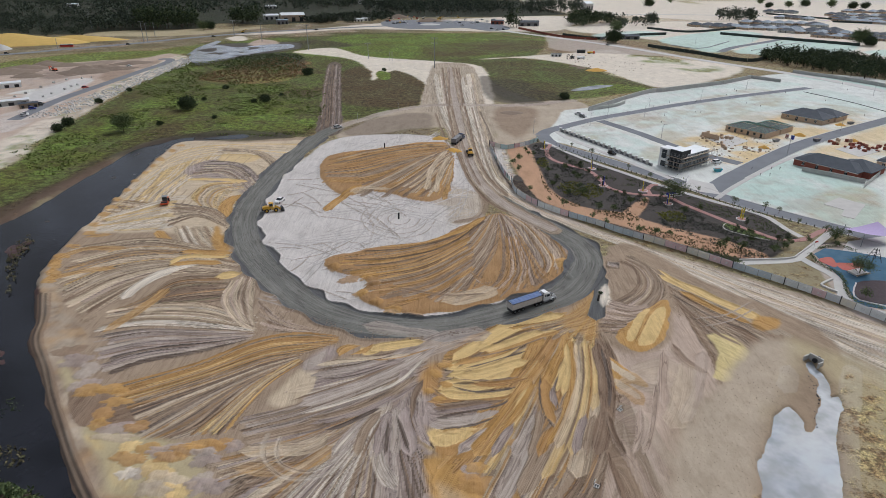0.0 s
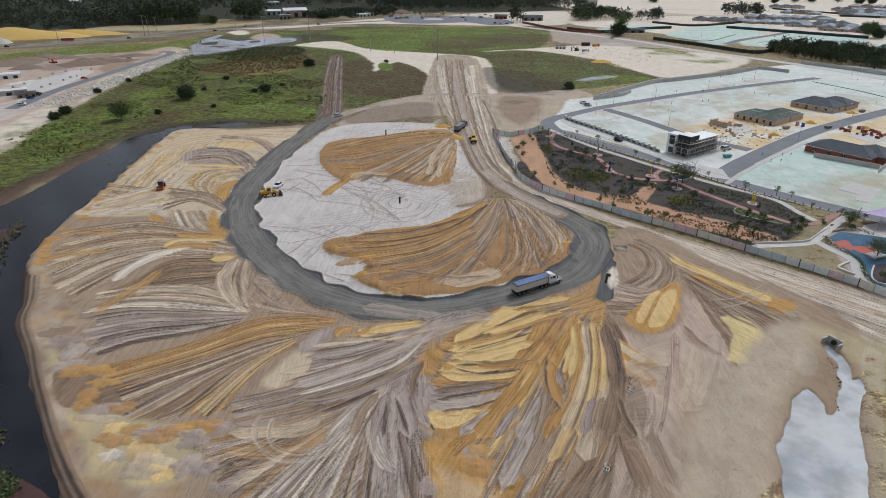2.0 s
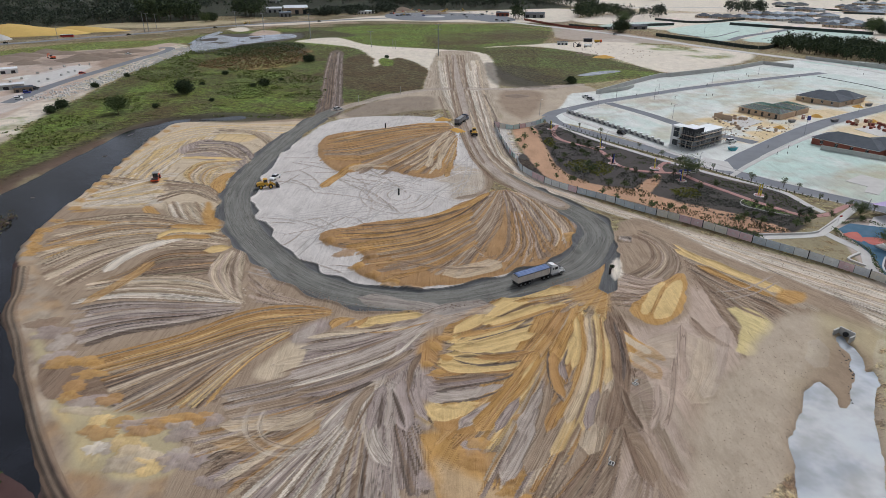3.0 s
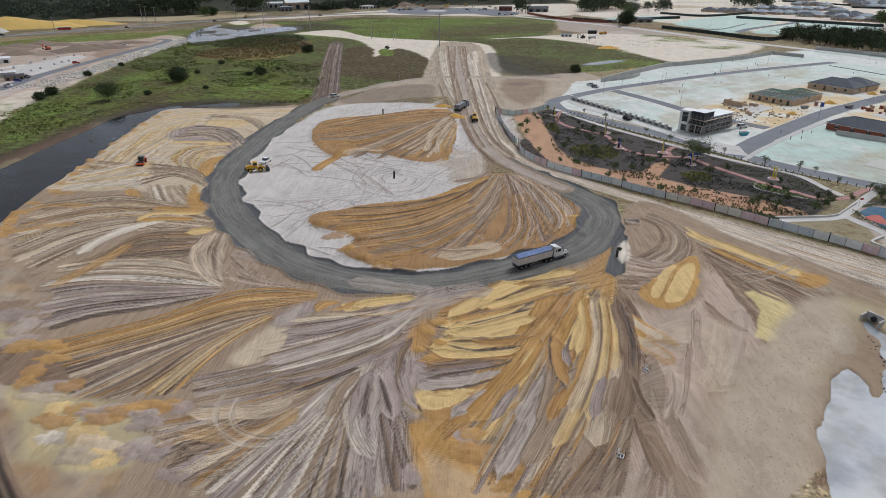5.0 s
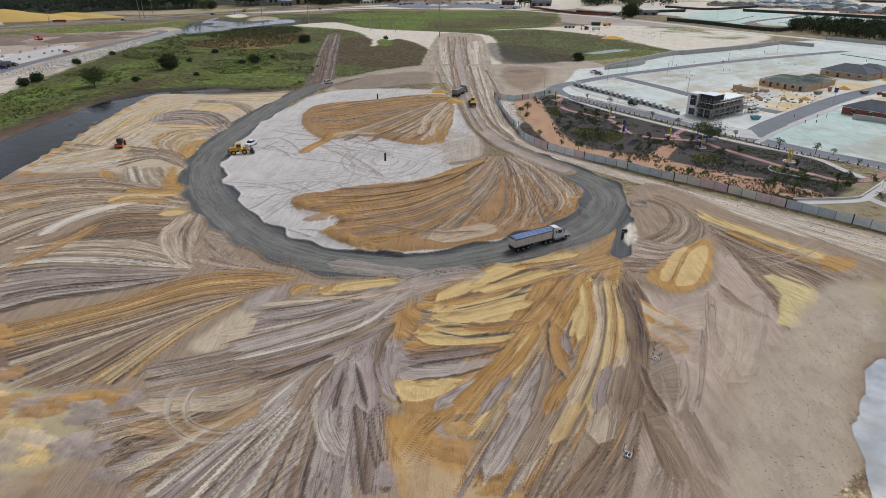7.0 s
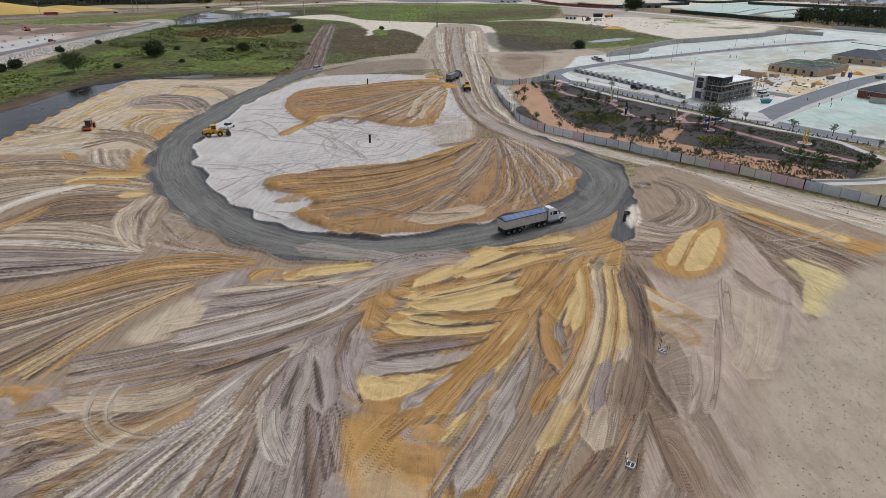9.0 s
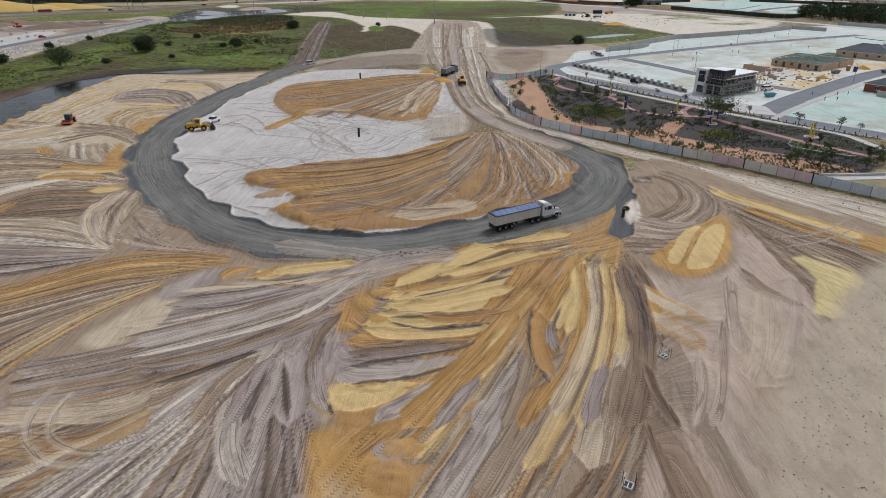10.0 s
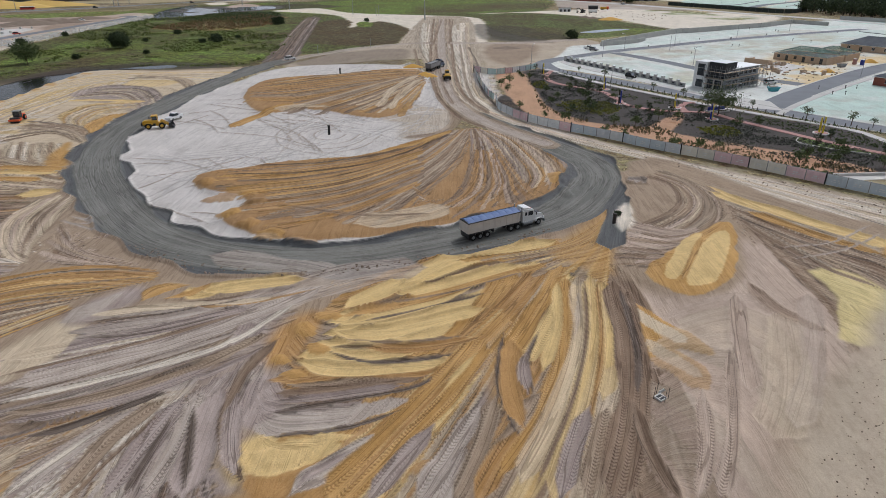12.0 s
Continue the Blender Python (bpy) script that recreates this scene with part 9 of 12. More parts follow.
tagged(part("island", _s, M_CONCRETE), "pale unfinished island of the far roundabout", "traffic island", kind="structure")
for px, py, turn, c, w in ((2.8, 928.7, 10, M_WHITE, 'white'), (-16.2, 945.9, 40, M_GREYTUB, 'grey'), (-23.4, 956.5, 0, M_WHITE, 'white'), (19.4, 932.3, 170, M_DARK, 'dark'), (-38.2, 924.9, 5, M_ROYAL, 'blue'), (-52.6, 993.7, 80, M_WHITE, 'silver'), (61.6, 957.5, 20, M_WHITE, 'white'), (-75.1, 921.1, 10, M_DARK, 'dark'), (36.4, 925.7, 190, M_WHITE, 'silver'), (75.6, 839.7, -40, M_DARK, 'dark'), (-73.1, 1001.3, 60, M_RED, 'red'), (28.5, 979.3, 90, M_WHITE, 'white'), (-34.3, 993.9, 30, M_DARK, 'dark'), (106.3, 913.1, 10, M_WHITE, 'white'), (55.1, 987.2, 0, M_GREYTUB, 'grey'), (74.7, 939.9, 15, M_RED, 'red')):
    car("hatchback", w + " car at the far roadworks", px, py, turn, c, w == "silver", 0.15, "cars at the far roadworks", 4.6)
for px, py, turn, c in ((-60.3, 931.4, 8, M_WHITE), (-85.9, 955.8, -10, M_ORANGE), (72.8, 979.8, 15, M_WHITE), (-59.4, 1025.7, 120, M_YELLOW), (44.6, 936.1, 175, M_WHITE)):
    flat_truck("truck standing at the far roadworks", px, py, turn, c, M_GREYTUB)
for px, py, turn in ((-9.5, 1010.0, 30), (-70.8, 1042.4, 200), (19.3, 1018.4, 100)):
    excavator("yellow excavator at the far roadworks", px, py, turn, M_YELLOW)

# ---- buildings ----
def hip_roof(s, w, d, z, rise, over=0.5, gable=0.0):
    x0, x1, y0, y1 = -w / 2 - over, w / 2 + over, -d / 2 - over, d / 2 + over
    run = min(x1 - x0, y1 - y0) / 2
    v = [s.bm.verts.new(p) for p in ((x0, y0, z), (x1, y0, z), (x1, y1, z), (x0, y1, z))]
    e = [s.bm.verts.new((q.co.x, q.co.y, z - 0.2)) for q in v]
    if w >= d:
        r = [s.bm.verts.new((x0 + run, 0, z + rise)), s.bm.verts.new((x1 - run, 0, z + rise))]
        faces = ((v[0], v[1], r[1], r[0]), (v[1], v[2], r[1]), (v[2], v[3], r[0], r[1]), (v[3], v[0], r[0]))
    else:
        r = [s.bm.verts.new((0, y0 + run, z + rise)), s.bm.verts.new((0, y1 - run, z + rise))]
        faces = ((v[0], v[1], r[0]), (v[1], v[2], r[1], r[0]), (v[2], v[3], r[1]), (v[3], v[0], r[0], r[1]))
    for f in faces:
        s.bm.faces.new(f)
    for i in range(4):
        s.bm.faces.new((e[i], e[(i + 1) % 4], v[(i + 1) % 4], v[i]))
    s.bm.faces.new(e[::-1])
    return s


def house(label, x, y, turn, w, d, wall_mat, roof_mat, wing=None, group="", windows=4, wall_h=2.7, rise=None, detail=True):
    t = thing("house", label, "house", x, y, 0.0, turn, group)
    part("wall", Shape().box(-w / 2, -d / 2, -0.3, w / 2, d / 2, wall_h), wall_mat, t)
    part("roof", hip_roof(Shape(), w, d, wall_h + 0.2, rise or min(w, d) * 0.22), roof_mat, t)
    if wing:
        wx, wy, ww, wd = wing
        a = part("wing_wall", Shape().box(-ww / 2, -wd / 2, -0.3, ww / 2, wd / 2, wall_h - 0.02), wall_mat, t, at=pose(wx, wy, 0))
        part("wing_roof", hip_roof(Shape(), ww, wd, wall_h + 0.17, min(ww, wd) * 0.22), roof_mat, t, at=pose(wx, wy, 0))
    if detail:
        for i in range(windows):
            wx = -w / 2 + (i + 0.7) * w / (windows + 0.4)
            tall = i % 3 == 1
            for side in (-1, 1):
                win = part("door" if tall and side < 0 else "window", Shape().box(wx - 0.6, side * d / 2 - 0.04, 0.05 if tall else 0.95, wx + 0.6, side * d / 2 + 0.04, 2.15), M_GLASS, t)
                part("frame", Shape().box(wx - 0.68, side * d / 2 - 0.06, 2.15, wx + 0.68, side * d / 2 + 0.06, 2.23).box(wx - 0.68, side * d / 2 - 0.08, 0.85 if not tall else -0.02, wx + 0.68, side * d / 2 + 0.08, 0.95 if not tall else 0.05)
                     .box(wx - 0.03, side * d / 2 - 0.06, 0.95, wx + 0.03, side * d / 2 + 0.06, 2.15), M_WHITE, win)
        for side in (-1, 1):
            win = part("window", Shape().box(side * w / 2 - 0.04, -0.8, 0.95, side * w / 2 + 0.04, 0.8, 2.1), M_GLASS, t)
        part("gutter", Shape().box(-w / 2 - 0.6, -d / 2 - 0.6, wall_h, w / 2 + 0.6, -d / 2 - 0.5, wall_h + 0.14).box(-w / 2 - 0.6, d / 2 + 0.5, wall_h, w / 2 + 0.6, d / 2 + 0.6, wall_h + 0.14), M_WHITE, t)
        part("ridge_cap", Shape().box(-max(0.2, (w - d) / 2), -0.12, wall_h + 0.18 + (rise or min(w, d) * 0.22 ) * 1.0, max(0.2, (w - d) / 2), 0.12, wall_h + 0.27 + (rise or min(w, d) * 0.22)), roof_mat, t)
    return t


def framed_house(label, x, y, turn, w, d):
    """Brick walls up, the roof still bare green-treated battens and rafters."""
    h = 2.7
    t = thing("house", label, "house", x, y, 0.0, turn)
    for b in ((-w / 2, -d / 2, w / 2, -d / 2 + 0.25), (-w / 2, d / 2 - 0.25, w / 2, d / 2), (-w / 2, -d / 2 + 0.25, -w / 2 + 0.25, d / 2 - 0.25), (w / 2 - 0.25, -d / 2 + 0.25, w / 2, d / 2 - 0.25), (-0.1, -d / 2 + 0.25, 0.1, d / 2 - 0.25)):
        part("wall", Shape().box(b[0], b[1], -0.2, b[2], b[3], h), M_BRICK, t)
    for i in range(6):
        wx = -w / 2 + (i + 0.6) * w / 6.2
        part("opening", Shape().box(wx - 0.6, -d / 2 - 0.03, 0.1 if i % 2 else 1.0, wx + 0.6, -d / 2 + 0.2, 2.2), M_GLASS, t)
    rise, over = d * 0.2, 0.6
    run = d / 2 + over
    for i in range(int((w + 2 * over) / 0.9) + 1):
        xk = -w / 2 - over + i * 0.9
        top = min(rise, rise * min(xk + w / 2 + over, w / 2 + over - xk) / run)
        reach = run * (1 - top / rise)
        for side in (-1, 1):
            if top > 0.1:
                part("rafter", Shape().rod((xk, side * run, h), (xk, side * reach, h + top), 0.06, 0.06, 4), M_TIMBER, t)
    for k in range(1, 10):
        f = k / 10
        zz = h + rise * f + 0.07
        yy = run * (1 - f)
        xx = w / 2 + over - run * f
        part("batten", Shape().box(-xx, -yy - 0.05, zz, xx, -yy + 0.05, zz + 0.09).box(-xx, yy - 0.06, zz, xx, yy + 0.06, zz + 0.09).box(-xx - 0.06, -yy, zz, -xx + 0.06, yy, zz + 0.09).box(xx - 0.06, -yy, zz, xx + 0.06, yy, zz + 0.09), M_TIMBER, t)
    hips = Shape()
    for sx in (-1, 1):
        for sy in (-1, 1):
            hips.rod((sx * (w / 2 + over), sy * run, h), (sx * (w / 2 + over - run), 0, h + rise), 0.1, 0.1, 4)
    part("hip_rafter", hips, M_STEEL, t)
    part("ridge_beam", Shape().box(-(w / 2 + over - run), -0.05, h + rise - 0.1, w / 2 + over - run, 0.05, h + rise + 0.12), M_TIMBER, t)
    part("ceiling_sheet", Shape().box(-w / 2 + 0.3, -d / 2 + 0.3, h - 0.25, w / 2 - 0.3, d / 2 - 0.3, h - 0.2), M_DARK, t)
    return t


def office(x, y, turn):
    """Two-storey display building, half finished, with scaffolding. The origin is its corner nearest the garden; x runs along the long side."""
    L, D, H = 21.0, 11.0, 8.6
    t = thing("office_building", "white and charcoal two-storey building wrapped in scaffolding", "building", x, y, 0.0, turn)
    dark = paint("charcoal_render", (46, 48, 52), 0.7, wear=0.3, size=0.6)
    pale = paint("grey_render", (138, 142, 146), 0.7, wear=0.3, size=0.6)
    part("wall", Shape().box(0.4, 0.4, 0, L, D - 3.2, 3.3).box(4, 0.6, 3.3, L - 0.3, D - 3.5, 6.4), pale, t)
    part("corner_block", Shape().box(-0.2, 0.2, 4.3, 6.2, 6.0, H), dark, t, bevel=0.05)
    part("tower", Shape().box(-0.6, D - 4.6, 0, 4.5, D, H - 0.2), M_WHITE, t, bevel=0.05)
    part("roof", Shape().box(4.0, 0.0, 6.4, L, D - 3.2, 6.55).box(-0.2, 0.2, H, 6.4, 6.2, H + 0.12), M_ROOFWHITE, t)
    part("balcony_slab", Shape().box(-1.2, -0.6, 3.3, 7.5, 6.2, 3.55), M_CONCRETE, t)
    part("balcony_screen", Shape().box(-1.15, -0.55, 3.55, -1.05, 6.2, 4.6).box(-1.05, -0.55, 3.55, 7.4, -0.45, 4.6), M_GLASS, t)
    for i in range(5):
        part("ground_window", Shape().box(2.2 + i * 3.6, 0.34, 0.3, 4.8 + i * 3.6, 0.44, 2.6), M_GLASS, t)
        part("upper_window", Shape().box(6.6 + i * 2.7, 0.54, 4.2, 8.4 + i * 2.7, 0.64, 5.8), M_GLASS, t)
    for z0 in (0.3, 3.9, 6.4):
        part("tower_window", Shape().box(-0.65, D - 3.8, z0, -0.57, D - 1.2, z0 + (2.4 if z0 < 6 else 1.3)), M_GLASS, t)
    part("shop_window", Shape().box(-0.25, 1.0, 0.2, 0.35, D - 5.0, 2.9), M_GLASS, t)
    for yy in (0.2, 3.0, 5.8):
        part("column", Shape().box(-1.0, yy - 0.15, 0, -0.7, yy + 0.15, 3.3), M_CONCRETE, t)
    sc = thing("scaffold", "steel scaffold tower with timber planks against the building", "scaffold", x, y, 0.0, turn)
    n = 10
    for i in range(n + 1):
        xk = -1.6 + i * (L + 2.0) / n
        for yy in (-1.9, -0.9):
            part("standard", Shape().rod((xk, yy, 0), (xk, yy, 7.6 if i < 4 else 6.8), 0.05, 0.05, 5), M_STEEL, sc)
    for lv in (1.9, 3.9, 5.9):
        part("plank", Shape().box(-1.6, -1.85, lv, L + 0.4, -0.95, lv + 0.07), M_WOOD, sc)
        for dz in (0.5, 1.0):
            part("guard_rail", Shape().rod((-1.6, -1.9, lv + dz), (L + 0.4, -1.9, lv + dz), 0.04, 0.04, 5), M_STEEL, sc)
    for i in range(0, n, 2):
        xk = -1.6 + i * (L + 2.0) / n
        part("brace", Shape().rod((xk, -1.9, 0.1), (xk + 2.3, -1.9, 3.9), 0.04, 0.04, 5), M_STEEL, sc)
    s2 = thing("scaffold", "steel scaffold wrapped round the charcoal corner", "scaffold", x, y, 0.0, turn)
    for i in range(5):
        yk = -1.5 + i * 1.9
        for xx in (-2.7, -1.7):
            part("standard", Shape().rod((xx, yk, 0), (xx, yk, 7.8), 0.05, 0.05, 5), M_STEEL, s2)
    for lv in (1.9, 3.9, 5.9):
        part("plank", Shape().box(-2.65, -1.5, lv, -1.75, 6.1, lv + 0.07), M_WOOD, s2)
        part("guard_rail", Shape().rod((-2.7, -1.5, lv + 1), (-2.7, 6.1, lv + 1), 0.04, 0.04, 5), M_STEEL, s2)
    return t


_o = Vector((102.7, 253.5))
_r = Vector((120.9, 266.8)) - _o
office(_o.x, _o.y, math.degrees(math.atan2(_r.y, _r.x)))

# houses near the estate's side street
_a, _b = Vector((151.2, 323.9)), Vector((164.0, 305.8))
_n = (_b - _a).normalized()
_c = (_a + _b) / 2 + Vector((-_n.y, _n.x)) * 7.5
T_EST = math.degrees(math.atan2(_n.y, _n.x))
framed_house("unroofed brick house with bare green roof battens", _c.x, _c.y, T_EST, 22.0, 14.0)
framed_house("unroofed brick house wing with green battens", *(_c + _n * 3.5 + Vector((-_n.y, _n.x)) * 14.5), T_EST, 15.0, 12.0)
_a, _b = Vector((196.5, 354.4)), Vector((209.8, 334.5))
_c = (_a + _b) / 2 + Vector((-_n.y, _n.x)) * 7.5
house("new cream brick house with a dark grey hip roof", _c.x, _c.y, T_EST, 23.0, 15.0, M_BRICK, M_ROOF, (4.0, 13.0, 17.0, 13.0))
_a, _b = Vector((156.4, 261.3)), Vector((176.9, 247.4))
_c = (_a + _b) / 2 + Vector((-_n.y, _n.x)) * 4.0
house("red brick house with a broad dark grey hip roof", _c.x, _c.y, T_EST, 26.0, 13.0, M_REDBRICK, M_ROOF, (9.0, 6.0, 14.0, 14.0))
house("grey roofed house behind the red brick one", *(202.5, 256.9), T_EST, 18.0, 12.0, M_BRICK, M_ROOF)


def wall_run(name, pts, h, thick, mat, label, gap=4.0):
    """A wall of blocks along a line, each course block a part."""
    t = thing(name, label, "wall")
    tagged(t, kind="structure")
    line = along(pts, gap)
    me = Shape().box(-gap / 2 + 0.03, -thick / 2, -0.3, gap / 2 - 0.03, thick / 2, h).mesh("block", mat, 0.05)
    for px, py, a in line:
        part("block", me, mat, t, at=pose(px, py, random.uniform(-0.03, 0.03), 0, 0, a))
    cap = Shape().box(-gap / 2, -thick / 2 - 0.06, h + 0.035, gap / 2, thick / 2 + 0.06, h + 0.14).mesh("coping", mat)
    for px, py, a in line:
        part("coping", cap, mat, t, at=pose(px, py, 0, 0, 0, a))


wall_run("wall_north", [(88.9, 370.8), (136.5, 421.4), (155.3, 431.6), (207.5, 460.1)], 2.6, 0.5, M_LIME, "grey limestone block retaining wall", 4.0)
wall_run("wall_north_far", [(207.5, 460.1), (238.6, 484.3)], 2.6, 0.5, M_LIME, "grey limestone block retaining wall", 4.0)
wall_run("wall_north_step", [(88.9, 370.8), (107.3, 382.1), (114.4, 390.4)], 1.8, 0.5, M_LIME, "low grey limestone retaining wall", 4.0)
wall_run("wall_east", [(238.6, 484.3), (252.3, 467.6)], 2.2, 0.5, M_LIME, "grey limestone retaining wall", 4.0)
wall_run("wall_lots", [(285.3, 508.4), (303.5, 482.7), (319.6, 448.3), (333.9, 396.5)], 2.4, 0.5, M_LIME, "grey block wall along the far lots", 5.0)
wall_run("wall_yard", [(157.2, 253.3), (165.9, 245.1), (174.1, 237.3)], 1.8, 0.15, M_LIME, "grey panel fence round a back yard", 3.0)
wall_run("wall_yard_side", [(170.4, 233.1), (194.6, 256.8)], 1.8, 0.15, M_LIME, "grey panel fence beside a back yard", 3.0)

# the low wall with piers before the lots
M_RUBBLE = paint("grey_stone", (150, 150, 150), 0.9, wear=0.6, size=2.5, spec=0.2, bump=0.6)
pier_wall = thing("garden_wall", "white masonry front walls with piers and stone panels", "wall")
_pier = Shape().box(-0.45, -0.45, 0, 0.45, 0.45, 2.0).mesh("pier", M_LIME, 0.04)
_panel = Shape().box(-1.3, -0.25, 0, 1.3, 0.25, 1.3).mesh("panel", M_RUBBLE, 0.05)
_top = Shape().box(-0.55, -0.55, 2.0, 0.55, 0.55, 2.15).mesh("pier_cap", M_WHITE)
_gap = Shape().box(-0.5, -0.29, 0.5, 0.5, 0.29, 1.0).mesh("slot", M_DARK)
for i, (px, py, a) in enumerate(along([(62.1, 320.6), (74.6, 297.4), (83.9, 278.9), (92.3, 260.7)], 1.9)):
    if i % 2:
        part("panel", _panel, M_RUBBLE, pier_wall, at=pose(px, py, 0, 0, 0, a))
        part("slot", _gap, M_DARK, pier_wall, at=pose(px, py, 0, 0, 0, a))
    else:
        part("pier", _pier, M_LIME, pier_wall, at=pose(px, py, 0, 0, 0, a))
        part("pier_cap", _top, M_WHITE, pier_wall, at=pose(px, py, 0, 0, 0, a))

# foundation with brick stacks
def brick_pallet(x, y, turn, mat, w, h):
    t = thing("brick_pallet", "pallet of stacked bricks on a building lot", "bricks", x, y, 0.02, turn, "brick pallets")
    part("pallet", Shape().box(-w / 2, -0.5, 0, w / 2, 0.5, 0.12), M_WOOD, t)
    for k in range(int(h / 0.35)):
        part("layer", Shape().box(-w / 2 + 0.03 * (k % 2), -0.48, 0.12 + k * 0.35, w / 2 - 0.05, 0.48, 0.45 + k * 0.35), mat, t)


for cx, cy, n, mt in ((*(141.0, 307.7), 12, M_BRICK), (*(143.6, 290.0), 14, M_BRICK), (*(203.0, 294.7), 20, M_REDBRICK), (*(210.3, 290.7), 16, M_REDBRICK), (*(202.3, 303.0), 8, M_BRICK)):
    for k in range(n):
        brick_pallet(cx + random.uniform(-9, 9), cy + random.uniform(-7, 7), T_EST + random.uniform(-8, 8) + 90 * random.randint(0, 1), mt, random.uniform(1.0, 2.2), random.choice((0.5, 0.8, 1.1, 1.5)))
slab("foundation", [(135.4, 304.4), (139.4, 290.0), (154.7, 302.5), (150.2, 315.7)], -0.1, 0.1, M_CONCRETE, "pale concrete house slab", "slab", "")
slab("foundation", [(143.2, 214.0), (153.2, 221.3), (158.7, 213.6), (146.0, 199.7), (143.1, 202.8), (147.5, 208.3)], -0.1, 0.12, M_CONCRETE, "fresh white concrete house slab", "slab", "")
slab("foundation", [(190.5, 288.6), (194.1, 275.5), (210.7, 284.9), (207.7, 297.8)], -0.1, 0.1, M_CONCRETE, "pale concrete house slab", "slab", "")
_w = thing("brick_wall_start", "half-height cream brick walls of a house being built", "wall", *(139.1, 308.8), 0.1, T_EST)
part("wall_piece", Shape().box(-5, -3, 0, 5, -2.75, 2.4), M_BRICK, _w)
part("wall_piece", Shape().box(-5, -2.75, 0, -4.75, 4, 2.0), M_BRICK, _w)
part("wall_piece", Shape().box(0, -2.7, 0, 0.25, 3, 1.4), M_BRICK, _w)


def skip_bin(label, x, y, turn, mat):
    t = thing("skip_bin", label, "skip", x, y, 0.02, turn, "skips")
    part("body", Shape().prism([(-1.1, 0.0), (1.1, 0.0), (1.9, 1.3), (-1.9, 1.3)], -0.85, 0.85, "y"), mat, t, bevel=0.04)
    part("rim", Shape().box(-1.95, -0.9, 1.3, 1.95, -0.8, 1.4).box(-1.95, 0.8, 1.3, 1.95, 0.9, 1.4), mat, t)
    part("rubble", Shape().box(-1.7, -0.75, 1.15, 1.7, 0.75, 1.45, 0.6), M_WOOD, t)


skip_bin("teal skip beside the unfinished building", *(118.9, 252.9), 10.0, M_TEAL)
skip_bin("grey skip on a building lot", *(168.0, 301.6), 20.0, M_GREYTUB)
skip_bin("grey skip on a building lot", *(189.3, 302.8), 20.0, M_GREYTUB)
skip_bin("grey skip on a building lot", *(227.9, 338.5), 20.0, M_GREYTUB)
for label, p, mt in (("blue portable toilet at the kerb", (178.6, 306.0), M_ROYAL), ("pink portable toilet at the kerb", (176.8, 308.1), M_PATH)):
    t = thing("portable_toilet", label, "toilet", *p, 0.02, 15)
    part("cabin", Shape().box(-0.55, -0.55, 0, 0.55, 0.55, 2.1), mt, t, bevel=0.04)
    part("roof", Shape().box(-0.6, -0.6, 2.1, 0.6, 0.6, 2.3, 0.7), M_WHITE, t)
    part("door", Shape().box(-0.35, -0.58, 0.1, 0.35, -0.55, 1.95), mt, t)


def heap(name, label, x, y, r, h, mat, stretch=1.0, turn=0.0):
    s = Shape()
    n, rings = 28, 7
    rnd = random.Random(int(x * 7 + y))
    rows = []
    for k in range(rings + 1):
        f = k / rings
        row = []
        for i in range(n):
            a = 2 * math.pi * i / n
            wob = 1 + 0.18 * noise.noise((math.cos(a) * 1.5 + x, math.sin(a) * 1.5 + y, f * 2))
            rr = r * (1 - f) * wob + 0.02
            row.append(s.bm.verts.new((rr * math.cos(a) * stretch, rr * math.sin(a), -0.3 + (h + 0.3) * (f ** 0.85) + 0.08 * h * noise.noise((x + rr * math.cos(a), rr * math.sin(a), 3)))))
        rows.append(row)
    for q, p in zip(rows[:-1], rows[1:]):
        for i in range(n):
            s.bm.faces.new((q[i], q[(i + 1) % n], p[(i + 1) % n], p[i]))
    s.bm.faces.new(rows[-1])
    ob = part(name, s, mat, smooth=True, at=pose(x, y, ground_at(x, y), 0, 0, turn))
    return tagged(ob, label, "heap", "earth heaps")


M_SANDHEAP = paint("yellow_sand", (206, 160, 84), 0.95, wear=0.35, size=0.5, spec=0.1, bump=0.4)
M_EARTH = paint("grey_earth", (138, 122, 108), 0.95, wear=0.45, size=0.4, spec=0.1, bump=0.5)
M_STOCK = paint("stockpile_sand", (208, 174, 104), 0.95, wear=0.3, size=0.15, spec=0.1, bump=0.5)
heap("sand_heap", "tipped heap of yellow sand by the truck", *(3.6, 282.8), 3.2, 1.5, M_SANDHEAP, 1.5)
heap("sand_heap", "tipped heap of yellow sand by the truck", *(-2.6, 305.1), 3.0, 1.4, M_SANDHEAP, 1.6)
heap("sand_heap", "small yellow sand heap on a lot", *(156.6, 290.2), 3.0, 1.3, M_SANDHEAP)
heap("sand_heap", "small yellow sand heap on a lot", *(186.5, 313.8), 3.5, 1.5, M_SANDHEAP)
heap("sand_heap", "small yellow sand heap on a lot", *(220.7, 335.9), 3.0, 1.4, M_SANDHEAP)
heap("sand_heap", "small yellow sand heap on a lot", *(208.1, 303.0), 3.0, 1.4, M_SANDHEAP)
heap("stockpile", "long yellow sand stockpile beside the highway", *(-471.7, 686.3), 26.0, 11.0, M_STOCK, 3.2, 14)
heap("stockpile", "low orange end of the sand stockpile", *(-418.4, 717.9), 16.0, 6.0, M_STOCK, 3.6, 12)
heap("gravel_heap", "pale gravel heap at the stockpile's foot", *(-453.5, 640.7), 10.0, 6.0, M_LIME, 1.3)
